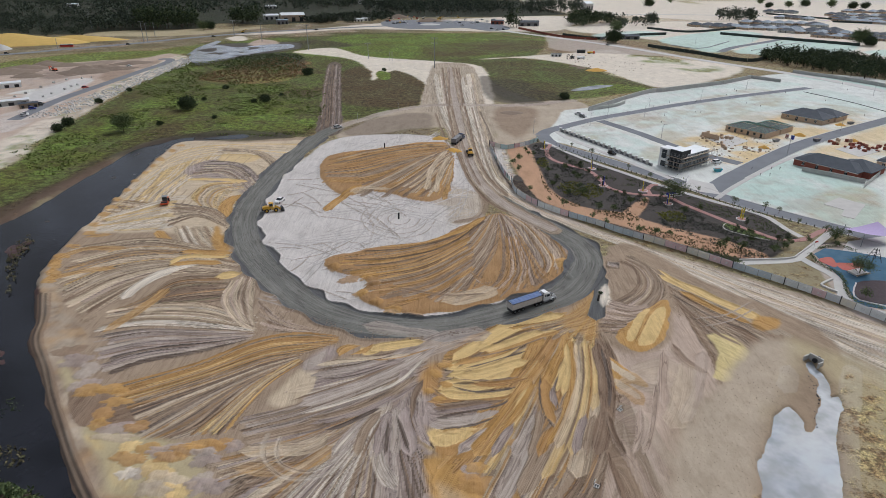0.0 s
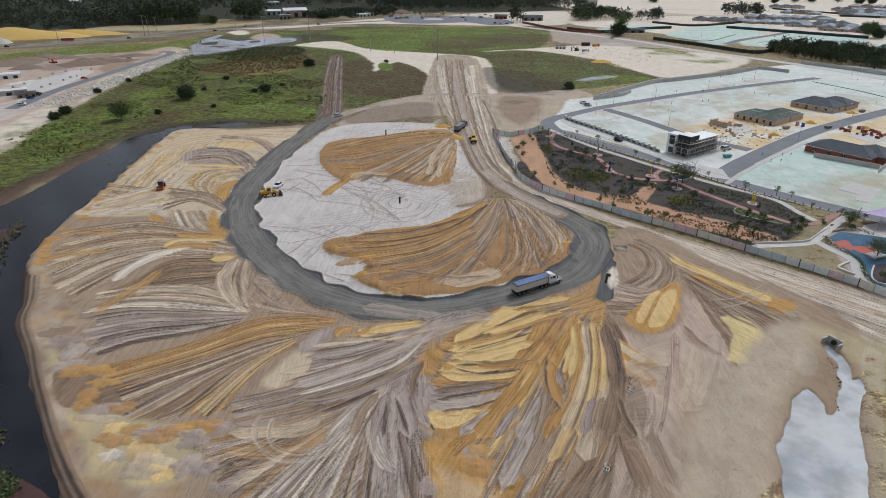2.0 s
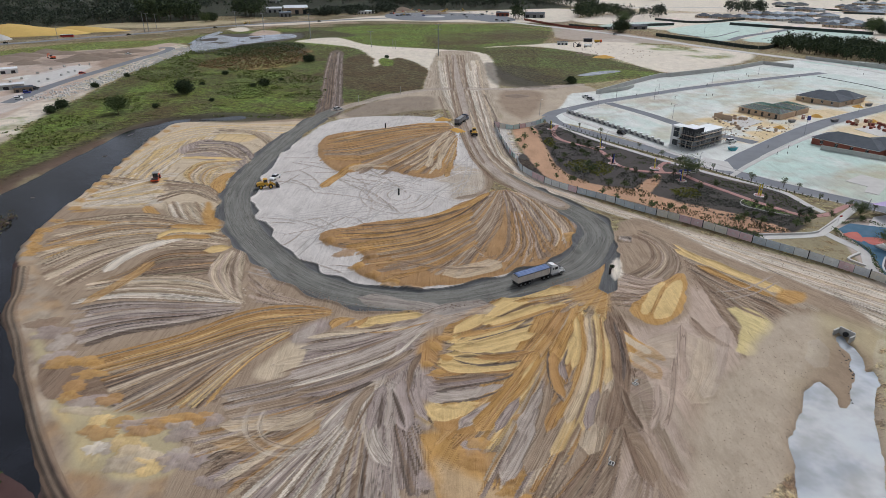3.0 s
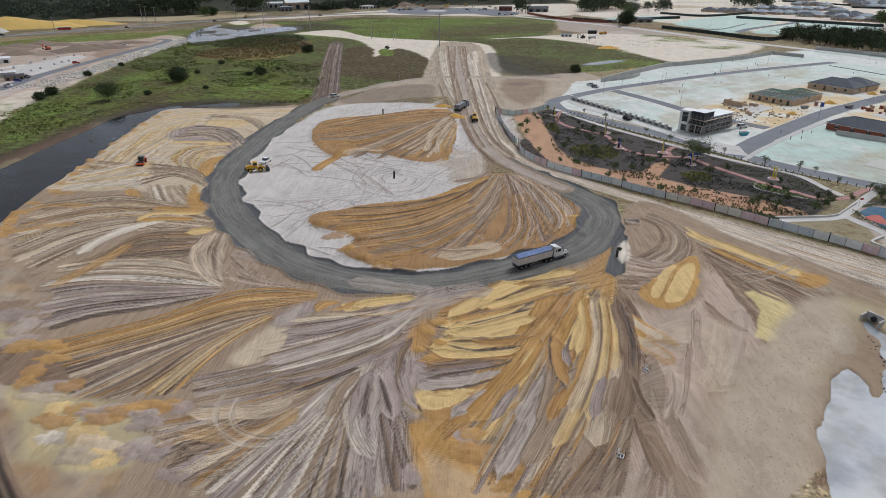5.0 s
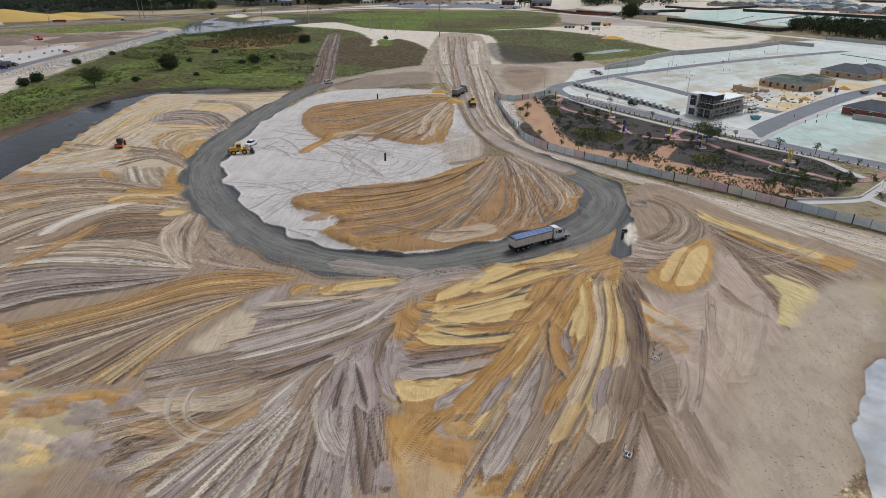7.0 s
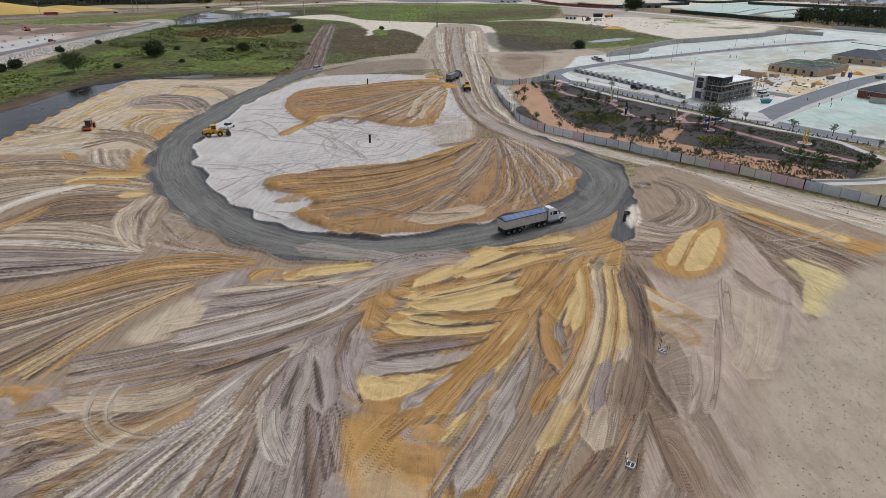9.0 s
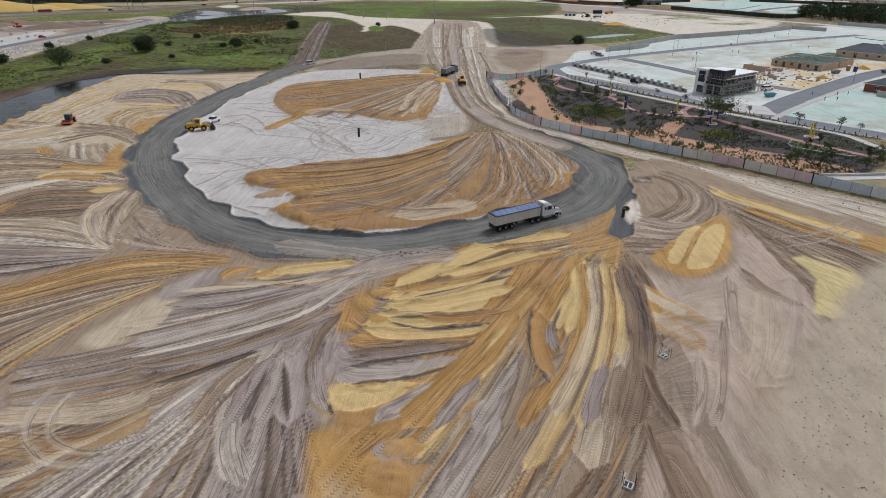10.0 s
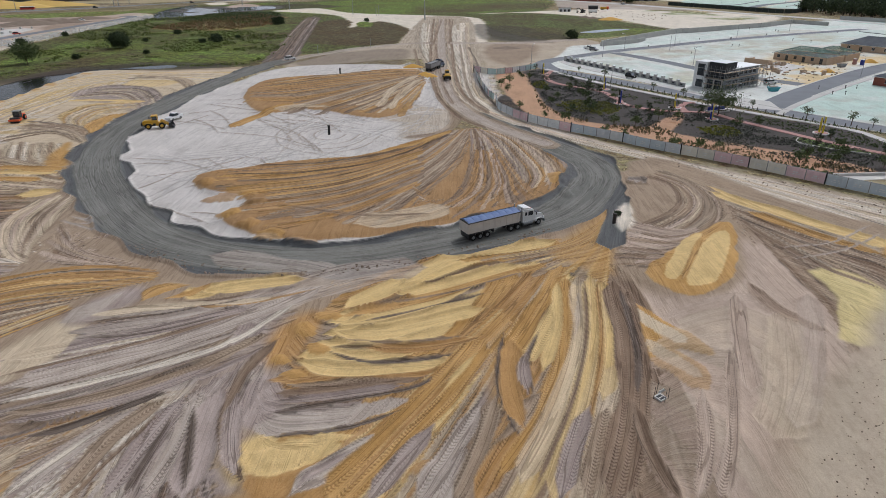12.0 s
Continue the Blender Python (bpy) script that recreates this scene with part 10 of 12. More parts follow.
for p, r, h in (((-352.7, 521.8), 14, 3.5), ((-342.7, 536.9), 9, 3.0), ((-294.0, 505.6), 14, 3.6), ((-294.3, 528.5), 12, 2.5), ((-353.5, 504.8), 16, 3.0), ((-327.4, 540.3), 10, 2.5), ((-326.6, 484.0), 9, 2.2), ((-277.3, 553.7), 12, 2.0), ((-277.1, 522.9), 12, 2.0)):
    heap("earth_heap", "grey-brown earth heap on the neighbouring site", *p, r, h, M_EARTH, 1.5, 20)
for p, r, h, mt in (((-75.5, 1021.6), 14, 6, M_EARTH), ((-24.8, 964.1), 16, 5, M_EARTH), ((111.1, 540.6), 3.5, 1.5, M_EARTH), ((115.2, 531.6), 3.5, 1.5, M_EARTH), ((125.6, 520.1), 7, 2.0, M_SANDHEAP), ((39.9, 364.2), 6, 1.0, M_EARTH)):
    heap("earth_heap", "brown earth heap on bare ground", *p, r, h, mt, 1.4)


def shed(label, x, y, turn, w, d, h, wall_mat, roof_mat, group="far sheds"):
    t = thing("shed", label, "shed", x, y, -0.2, turn, group)
    part("wall", Shape().box(-w / 2, -d / 2, 0, w / 2, d / 2, h), wall_mat, t)
    part("roof", Shape().prism([(-d / 2 - 0.5, h), (d / 2 + 0.5, h), (0, h + d * 0.12)], -w / 2 - 0.4, w / 2 + 0.4, "x"), roof_mat, t)
    for i in range(3):
        part("door", Shape().box(-w / 2 + (i + 0.3) * w / 3, -d / 2 - 0.05, 0.2, -w / 2 + (i + 0.75) * w / 3, -d / 2 + 0.05, h * 0.65), M_DARK, t)


shed("large pale shed beside the highway", *(-230.8, 968.8), 20.0, 34, 26, 9, M_BRICK, M_ROOFWHITE)
shed("white roofed shed beside the highway", *(-270.5, 996.9), 20.0, 22, 16, 6, M_LIME, M_ROOFWHITE)
shed("small grey shed beside the highway", *(-233.0, 915.5), 20.0, 16, 8, 6, M_GREYTUB, M_ROOFPALE)
shed("white far warehouse behind trees", *(-155.1, 1379.0), 10.0, 60, 30, 8, M_LIME, M_ROOFWHITE)
shed("blue service building at the roadworks", *(115.1, 898.3), -4.0, 28, 12, 6, M_GREYTUB, M_ROOF)
shed("brown open shelter at the roadworks", *(73.4, 922.1), -4.0, 18, 10, 5, M_REDBRICK, M_ROOF)
shed("pale house gables behind trees", *(258.7, 1197.8), 10.0, 14, 26, 12, M_LIME, M_ROOFWHITE)
shed("small white site office beside the road", *(-130.3, 961.8), 0.0, 14, 5, 4, M_WHITE, M_ROOFWHITE)
shed("small white site office beside the road", *(-120.5, 971.3), 0.0, 14, 5, 4, M_WHITE, M_ROOFWHITE)
shed("white container office on the sandy depot", *(105.4, 601.6), -5.0, 10, 3, 3, M_WHITE, M_DARK)
shed("black container on the depot", *(133.9, 625.4), -3.0, 8, 3, 3, M_DARK, M_DARK)
shed("white roofed transportable building", *(-273.8, 382.4), 35.0, 20, 6, 3.2, M_LIME, M_ROOFWHITE)
shed("grey transportable building beside the street", *(-258.4, 376.0), 35.0, 10, 5, 3.0, M_WOOD, M_ROOF)
shed("white roofed transportable building", *(-314.5, 440.0), 35.0, 18, 7, 3.5, M_WHITE, M_ROOFWHITE)
shed("pale roofed building among far trees", *(-330.3, 1225.3), 5.0, 20, 10, 5, M_LIME, M_ROOFWHITE)
shed("pale roofed building among far trees", *(-724.2, 1260.3), 5.0, 20, 10, 5, M_LIME, M_ROOFWHITE)
shed("grey sales pavilion at the connector road", *(212.1, 745.7), -8.0, 26, 10, 4, M_GREYTUB, M_ROOF)

# far estate: rows of roofs
proto = []
for k, (w, d, mt, rf, wg) in enumerate(((18, 13, M_BRICK, M_ROOFPALE, (5, -5, 8, 8)), (20, 12, M_LIME, M_ROOF, (-5, -5, 9, 8)), (17, 14, M_BRICK, M_ROOF, (4, -6, 8, 7)), (19, 12, M_LIME, M_ROOFPALE, (-4, -5, 9, 7)))):
    label = ("pale roofed new house in a row", "dark roofed new house in a row", "white roofed new house in a row", "grey roofed new house in a row")[k]
    proto.append(house(label, -3000 + 50 * k, -2000, 0, w, d, mt, rf, wg, "far estate houses", 3))
rnd = random.Random(5)
for (ax, ay), (bx, by), n in (((346.4, 895.1), (461.4, 859.4), 9), ((400.6, 858.2), (501.8, 825.1), 8), ((432.5, 817.1), (528.8, 768.9), 9), ((448.1, 767.3), (543.8, 704.1), 8), ((528.5, 1025.2), (557.4, 996.0), 4), ((618.9, 1027.3), (685.8, 943.8), 9), ((641.0, 1081.7), (756.8, 1020.3), 10), ((713.4, 1155.9), (820.2, 1109.2), 8), ((436.3, 938.4), (517.3, 906.7), 7), ((598.8, 978.0), (646.0, 909.4), 6), ((571.4, 1152.3), (598.9, 1127.9), 3)):
    for i in range(n):
        f = (i + rnd.uniform(-0.15, 0.15)) / max(1, n - 1)
        copy_thing(rnd.choice(proto), pose(ax + (bx - ax) * f, ay + (by - ay) * f + rnd.uniform(-3, 3), 0, 0, 0, T_EST + rnd.choice((0, 90, 180, 270)) + rnd.uniform(-4, 4)))
for i, p in enumerate(proto):
    p.matrix_basis = pose(*[(391.8, 872.9), (422.7, 873.5), (368.6, 872.4), (516.5, 890.8)][i], 0, 0, 0, T_EST)


def cloth_fence(label, pts, h, mat, gap=6.0):
    t = thing("site_fence", label, "fence", group="far site fences")
    me = Shape().box(-gap / 2, -0.04, 0.05, gap / 2, 0.04, h).mesh("panel", mat)
    po = Shape().rod((-gap / 2, 0, -0.2), (-gap / 2, 0, h + 0.1), 0.06, 0.06, 5).mesh("post", M_STEEL)
    for px, py, a in along(pts, gap):
        part("panel", me, mat, t, at=pose(px, py, 0, 0, 0, a))
        part("post", po, M_STEEL, t, at=pose(px, py, 0, 0, 0, a))


cloth_fence("dark green shade-cloth fence round far lots", [(215.5, 669.8), (244.5, 619.2), (271.7, 568.7), (302.3, 590.0)], 3.2, M_SHADE)
cloth_fence("dark green shade-cloth fence round far lots", [(342.2, 789.6), (396.5, 732.6), (443.7, 683.0)], 3.0, M_SHADE, 8)
cloth_fence("brown shade-cloth fence beside the field", [(98.2, 852.1), (135.5, 761.5), (175.2, 728.6)], 2.6, M_REDBRICK, 8)
cloth_fence("green shade-cloth fence at the pavilion", [(144.4, 773.6), (177.7, 739.5), (233.7, 775.3), (272.2, 788.3)], 3.0, M_SHADE, 8)
cloth_fence("black fence beyond the pavilion", [(271.7, 855.6), (309.5, 814.7), (385.4, 857.9)], 2.6, M_SHADE, 8)
cloth_fence("black fence beside far houses", [(547.6, 1102.6), (601.4, 997.0)], 2.4, M_SHADE, 10)
cloth_fence("black fence beside far houses", [(579.5, 959.2), (662.1, 909.7)], 2.4, M_SHADE, 10)


# ---- plants ----
def leaf_mesh(name, centres, sizes, mat, rnd, flat=0.8):
    """Many small folded leaf clumps as one mesh."""
    c = np.asarray(centres, float)
    n = len(c)
    a = rnd.normal(size=(n, 3)) * (1, 1, flat)
    a /= np.linalg.norm(a, axis=1)[:, None]
    b = np.cross(a, rnd.normal(size=(n, 3)))
    b /= np.linalg.norm(b, axis=1)[:, None] + 1e-9
    k = np.cross(a, b)
    s = np.asarray(sizes, float)[:, None]
    v = np.stack((c - a * s, c + b * s * 0.55 + k * s * 0.3, c + a * s, c - b * s * 0.55 + k * s * 0.3), 1).reshape(-1, 3)
    i = np.arange(n)[:, None] * 4
    f = np.concatenate((i + (0, 1, 2), i + (0, 2, 3)), 1).reshape(-1, 3)
    me = bpy.data.meshes.new(name)
    me.from_pydata(v.tolist(), [], f.tolist())
    me.materials.append(mat)
    return me


def crown_points(rnd, h, spread, base, clumps, per, lump=0.28):
    """Leaf places in uneven clumps that fill a crown."""
    out = []
    for _ in range(clumps):
        d = rnd.normal(size=3)
        d /= np.linalg.norm(d)
        r = rnd.uniform(0.35, 1.0) ** 0.6
        c = np.array((d[0] * spread / 2 * r, d[1] * spread / 2 * r, base + (h - base) * (0.5 + 0.42 * d[2] * r)))
        out.append(c + rnd.normal(size=(per, 3)) * spread * lump * rnd.uniform(0.35, 0.75) * (1, 1, 0.7))
    return np.concatenate(out)


def make_tree(name, label, h, spread, base, mat, seed, clumps=16, per=26, leaf=0.3, group="", category="tree", bark=M_BARK):
    rnd = np.random.default_rng(seed)
    t = thing(name, label, category, group=group)
    s = Shape()
    lean = rnd.normal(0, 0.04, 2) * h
    r0 = 0.025 * h + 0.02
    s.rod((0, 0, -0.3), (lean[0] * 0.5, lean[1] * 0.5, base), r0, r0 * 0.75, 8)
    s.rod((lean[0] * 0.5, lean[1] * 0.5, base), (lean[0], lean[1], h * 0.8), r0 * 0.75, r0 * 0.2, 7)
    for k in range(6):
        a, z = rnd.uniform(0, 6.28), base + (h - base) * rnd.uniform(0.0, 0.45)
        q = (math.cos(a) * spread * 0.38, math.sin(a) * spread * 0.38, z + (h - base) * rnd.uniform(0.15, 0.4))
        s.rod((lean[0] * 0.5, lean[1] * 0.5, z), q, r0 * 0.4, r0 * 0.12, 5)
    part("trunk", s, bark, t)
    pts = crown_points(rnd, h, spread, base, clumps, per)
    part("crown", leaf_mesh("crown", pts, rnd.uniform(0.6, 1.3, len(pts)) * leaf, mat, rnd), mat, t)
    return t


def put(ob, x, y, turn=0.0, k=1.0, label="", z=None):
    m = pose(x, y, ground_at(x, y) if z is None else z, 0, 0, turn)
    c = copy_thing(ob, m)
    c.scale = (k, k, k)
    return tagged(c, label) if label else c


rr = random.Random(21)
field = make_tree("tree", "dark rounded tree standing in the wet grassland", 7.5, 9.0, 1.0, M_PINE, 1, 60, 70, 0.42, "trees in the grassland")
field.matrix_basis = pose(*(-157.5, 370.4), 0)
sparse = make_tree("tree", "thin-crowned grey-green gum in the grassland", 9.5, 9.0, 1.6, M_LEAF, 2, 40, 60, 0.4, "trees in the grassland")
sparse.matrix_basis = pose(*(-171.4, 317.8), 0)
bush = make_tree("bush", "rounded dark green bush in the grassland", 3.6, 5.0, 0.2, M_PINE, 3, 30, 50, 0.4, "bushes in the grassland", "bush")
bush.matrix_basis = pose(*(-207.2, 318.8), 0)
for (px, py), k in (((-208.6, 331.0), 1.1), ((-220.9, 388.0), 0.8), ((-219.7, 426.7), 0.65), ((-116.4, 394.4), 1.1), ((-109.6, 494.8), 1.4), ((-155.6, 435.7), 0.7), ((-110.6, 412.6), 0.5), ((-157.0, 397.4), 0.5), ((78.8, 403.9), 1.1), ((-122.7, 390.9), 0.6), ((-158.0, 331.6), 0.6), ((-133.2, 347.8), 0.5), ((-50.6, 514.7), 0.6)):
    put(bush, px, py, rr.uniform(0, 360), k)

street = [make_tree("street_tree", "slender young street tree with a light crown", 5.5, 2.8, 1.9, M_GUM, 10 + i, 9, 22, 0.24, "street trees") for i in range(3)]
garden = [make_tree("garden_tree", "young leafy tree in a mulched garden bed", 4.0, 3.2, 0.8, M_LEAF, 20 + i, 12, 26, 0.26, "garden trees") for i in range(3)]
upright = [make_tree("garden_tree", "dark upright young tree in the garden", 4.6, 2.2, 0.6, M_PINE, 30 + i, 12, 26, 0.22, "garden trees") for i in range(2)]
big = make_tree("park_tree", "spreading mature gum tree over the garden seats", 7.0, 8.0, 2.4, M_LEAF, 41, 34, 60, 0.24)
big.matrix_basis = pose(*(88.5, 219.5), 0)
kinds = ((street, [(62.3, 289.2), (69.1, 276.0), (80.7, 254.9), (100.5, 225.9), (108.1, 211.4), (117.4, 206.9), (123.2, 194.4), (86.2, 242.1), (90.1, 232.3), (46.5, 295.1), (121.7, 204.8), (128.9, 187.7), (134.3, 184.0)]),
         (garden, [(34.2, 227.8), (40.1, 216.6), (44.7, 210.8), (52.9, 199.9), (56.7, 194.8), (61.9, 205.3), (55.8, 241.8), (53.0, 255.4), (44.9, 250.6), (47.1, 241.7), (54.2, 230.0), (55.0, 246.2), (42.0, 275.7), (38.9, 283.1), (39.5, 276.6), (34.1, 268.5), (32.5, 253.6), (30.8, 261.7), (65.8, 187.1), (71.1, 185.8), (75.2, 184.4), (88.4, 174.9), (91.6, 178.3), (95.5, 180.1), (94.7, 174.1), (100.7, 180.2), (102.0, 184.7), (103.9, 171.7), (108.5, 175.1), (111.1, 176.8), (128.8, 181.7), (119.2, 180.3), (67.3, 223.6), (87.1, 204.5), (94.5, 207.9), (64.0, 240.4), (75.7, 214.6), (126.4, 176.9), (44.1, 233.3), (54.0, 223.5), (48.5, 223.5), (70.1, 213.3), (57.0, 207.5)]),
         (upright, [(56.2, 262.0), (59.5, 255.5), (61.3, 247.8), (69.6, 220.5), (75.0, 218.7), (83.5, 219.4), (55.9, 268.7), (67.4, 212.1), (108.3, 178.5), (98.6, 187.4), (112.2, 180.3), (104.7, 193.2)]))
for protos, places in kinds:
    for i, (px, py) in enumerate(places):
        k = rr.uniform(0.5, 0.85)
        if i < len(protos):
            protos[i].matrix_basis = pose(px, py, 0)
            protos[i].scale = (k, k, k)
        else:
            put(protos[i % len(protos)], px, py, rr.uniform(0, 360), k, z=0.0)


def scatter(name, label, outline, count, mat, size, per, height, seed, keep=None, flat=1.2, spread=0.35):
    """Low growth over an area, as one object."""
    rnd = np.random.default_rng(seed)
    line = bend(outline, True, 3.0)
    lo, hi = line.min(0), line.max(0)
    pts = rnd.uniform(lo, hi, (count * 4, 2))
    _, inside = edge_distance(pts[:, 0], pts[:, 1], line, True)
    pts = pts[inside][:count]
    if keep is not None:
        pts = pts[cloud(pts[:, 0], pts[:, 1], keep, seed) > -0.05]
    zz = np.array([ground_at(px, py) for px, py in pts])
    c = np.repeat(np.column_stack((pts, zz)), per, 0)
    c = c + rnd.normal(size=c.shape) * (spread, spread, 0) + np.column_stack((np.zeros((len(c), 2)), rnd.uniform(0.0, height, len(c))))
    ob = new(name, leaf_mesh(name, c, rnd.uniform(0.6, 1.4, len(c)) * size, mat, rnd, flat))
    return tagged(ob, label, "plants", kind="stuff")


BED_N = [(41.0, 289.0), (54.8, 289.1), (64.8, 241.9), (71.6, 223.1), (85.9, 219.5), (71.6, 200.6), (64.5, 204.3), (53.7, 211.4), (45.2, 223.4), (42.5, 247.6)]
BED_S = [(77.9, 214.6), (89.1, 210.1), (100.3, 192.2), (109.1, 178.5), (94.7, 166.9), (83.5, 183.6), (72.5, 197.0)]
VERGE = [(53.9, 283.3), (75.9, 247.9), (101.0, 213.6), (114.4, 197.4), (117.1, 181.6), (111.3, 182.9), (96.2, 206.8), (87.5, 224.5), (68.9, 239.1), (55.2, 267.9)]
M_GREYBUSH = foliage("grey_groundcover", (84, 86, 80), (118, 120, 106))
scatter("groundcover", "grey-green groundcover in mulched beds", BED_N, 2200, M_GREYBUSH, 0.2, 6, 0.35, 51, 6.0)
scatter("groundcover", "grey-green groundcover in mulched beds", BED_S, 1500, M_GREYBUSH, 0.2, 6, 0.35, 52, 6.0)
scatter("groundcover", "green groundcover along the footpath", VERGE, 1600, M_LEAF, 0.2, 6, 0.35, 53, 5.0)
scatter("yellow_groundcover", "yellow-green flowering groundcover in the beds", [(55.3, 230.0), (60.2, 236.9), (63.5, 228.1), (57.5, 219.2), (53.7, 221.6)], 160, M_GOLD, 0.25, 7, 0.3, 54)
scatter("yellow_groundcover", "yellow-green flowering groundcover in the beds", [(45.7, 233.3), (54.8, 238.9), (54.0, 223.5), (48.5, 223.5)], 140, M_GOLD, 0.25, 7, 0.3, 55)
scatter("yellow_groundcover", "yellow-green flowering groundcover in the beds", [(42.3, 267.7), (46.8, 272.2), (45.8, 256.9), (42.3, 258.5)], 90, M_GOLD, 0.25, 7, 0.3, 56)
scatter("yellow_groundcover", "yellow-green flowering groundcover in the beds", [(77.9, 204.4), (85.6, 206.1), (85.9, 198.1), (79.4, 196.5)], 140, M_GOLD, 0.25, 7, 0.3, 57)
scatter("rushes", "upright rushes along the sandy strip", [(55.0, 207.5), (66.3, 203.2), (70.6, 197.0), (62.9, 197.9), (56.0, 203.1)], 130, M_RUSH, 0.22, 5, 0.7, 58, None, 4.0, 0.15)
scatter("rushes", "upright rushes along the sandy strip", [(64.2, 195.4), (78.2, 184.5), (91.1, 174.9), (100.8, 168.9), (89.0, 170.0), (76.3, 179.1), (64.8, 190.5)], 330, M_RUSH, 0.22, 5, 0.7, 59, None, 4.0, 0.15)
scatter("rushes", "upright rushes along the sandy strip", [(41.8, 255.3), (41.6, 236.7), (44.6, 220.3), (51.6, 211.4), (45.6, 213.1), (40.6, 229.9)], 160, M_RUSH, 0.22, 5, 0.6, 60, None, 4.0, 0.15)
scatter("rushes", "dark rushes behind the hoarding", [(77.2, 176.5), (90.3, 168.8), (89.2, 162.3), (77.7, 172.7)], 160, M_LEAF, 0.25, 5, 0.5, 61, None, 3.0, 0.2)
scatter("grass_tufts", "tufts of rank grass in the wet field", [(-167.3, 212.3), (-164.2, 265.7), (-146.2, 315.9), (-74.3, 316.7), (-90.8, 453.9), (-146.5, 562.3), (-227.4, 561.1), (-208.1, 346.9), (-202.7, 265.3)], 9000, foliage("grass_tuft", (92, 102, 58), (124, 134, 74)), 0.5, 3, 0.35, 62, 25.0, 1.5, 0.6)
scatter("reeds", "reeds and weed standing in the dark lake", [(-95.4, 97.7), (-90.8, 101.4), (-87.1, 99.2), (-88.5, 96.1), (-93.7, 95.2)], 140, M_LEAF, 0.4, 6, 1.0, 63)
scatter("reeds", "reeds and weed standing in the dark lake", [(-81.8, 78.4), (-74.1, 77.2), (-67.9, 73.5), (-69.7, 69.0), (-75.2, 69.0)], 260, M_LEAF, 0.4, 6, 1.2, 64)
scatter("reeds", "dead reeds lying in the dark lake", [(-135.7, 168.9), (-139.8, 183.9), (-135.2, 179.5), (-129.3, 163.1), (-119.0, 144.2), (-121.1, 144.2)], 120, M_RUSH, 0.4, 5, 1.2, 65)
scatter("reeds", "reeds and weed standing in the dark lake", [(-87.6, 88.1), (-81.7, 87.4), (-77.1, 85.2), (-78.5, 82.4), (-82.7, 81.0)], 140, M_RUSH, 0.4, 5, 1.2, 66)
scatter("scrub", "russet reed bed in the grassland", [(-189.8, 475.9), (-180.0, 539.4), (-153.3, 590.1), (-118.4, 537.2), (-118.0, 481.9), (-155.1, 459.8)], 1300, foliage("russet_scrub", (166, 130, 96), (136, 126, 90)), 0.6, 5, 0.5, 67)
scatter("scrub", "green scrub in the grassland", [(-198.4, 536.0), (-189.5, 604.5), (-147.9, 612.9), (-132.8, 569.3), (-165.8, 524.5)], 900, M_LEAF, 0.6, 5, 0.6, 68)


def wood(label, outline, count, h, spread, mat, seed, per=11, clumps=8, leaf=0.9):
    """A far wood: many crowns as one object."""
    per, leaf = int(per * 0.55) + 1, leaf * 1.3
    rnd = np.random.default_rng(seed)
    line = bend(outline, True, 20.0)
    lo, hi = line.min(0), line.max(0)
    pts = rnd.uniform(lo, hi, (count * 6, 2))
    _, inside = edge_distance(pts[:, 0], pts[:, 1], line, True)
    pts = pts[inside][:count]
    out, size = [], []
    s = Shape()
    for px, py in pts:
        k = rnd.uniform(0.55, 1.25)
        c = crown_points(rnd, h * k, spread * k * rnd.uniform(0.8, 1.2), h * k * 0.18, clumps, per)
        out.append(c + (px, py, 0))
        size.append(rnd.uniform(0.6, 1.3, len(c)) * leaf * k)
        s.rod((px, py, -0.5), (px, py, h * k * 0.6), 0.3, 0.15, 4)
    ob = new("wood", leaf_mesh("wood", np.concatenate(out), np.concatenate(size), mat, rnd))
    tr = part("trunks", s, M_BARK, ob)
    tagged(tr, kind="stuff")
    return tagged(ob, label, "trees", kind="stuff")


wood("dense dark bushland beyond the highway", [(-690.7, 746.1), (-541.7, 772.8), (-459.9, 750.4), (-439.3, 787.2), (-526.3, 935.0), (-726.3, 1049.0), (-933.9, 1022.4)], 420, 9, 11, M_FAR, 71, 14, 9, 0.9)
wood("dense dark bushland on the rise", [(-941.2, 981.5), (-712.0, 1027.7), (-479.0, 1012.2), (-292.1, 1156.4), (129.2, 1351.1), (152.3, 1601.8), (-648.2, 1528.3), (-1383.4, 1460.7)], 900, 13, 18, M_FAR, 72, 9, 9, 1.5)
wood("tall dark gums beyond the highway", [(-391.3, 828.0), (-334.7, 843.3), (-361.9, 904.5), (-412.5, 887.2)], 60, 26, 14, M_PINE, 73, 16, 14, 1.3)
wood("gum trees beside the sheds", [(-288.5, 874.1), (-262.2, 890.3), (-284.0, 958.4), (-306.8, 939.8)], 16, 22, 16, M_PINE, 74, 16, 14, 1.2)
wood("dark trees beyond the highway", [(-460.2, 813.0), (-401.3, 842.0), (-444.6, 936.8), (-500.2, 901.5)], 60, 16, 14, M_FAR, 75, 12, 9, 1.3)
wood("scrub trees along the highway", [(-190.6, 924.9), (-94.1, 981.4), (-92.5, 1064.2), (-204.7, 1018.6)], 90, 8, 12, M_FAR, 76, 12, 9, 1.2)
wood("dark trees behind the roadworks", [(-94.5, 1087.0), (205.1, 1118.2), (234.8, 1286.8), (-110.6, 1277.3)], 260, 17, 17, M_FAR, 77, 12, 10, 1.3)
wood("dark trees behind the connector road", [(174.5, 899.5), (210.5, 884.4), (242.5, 951.8), (203.2, 1007.7)], 46, 15, 16, M_PINE, 78, 14, 10, 1.3)
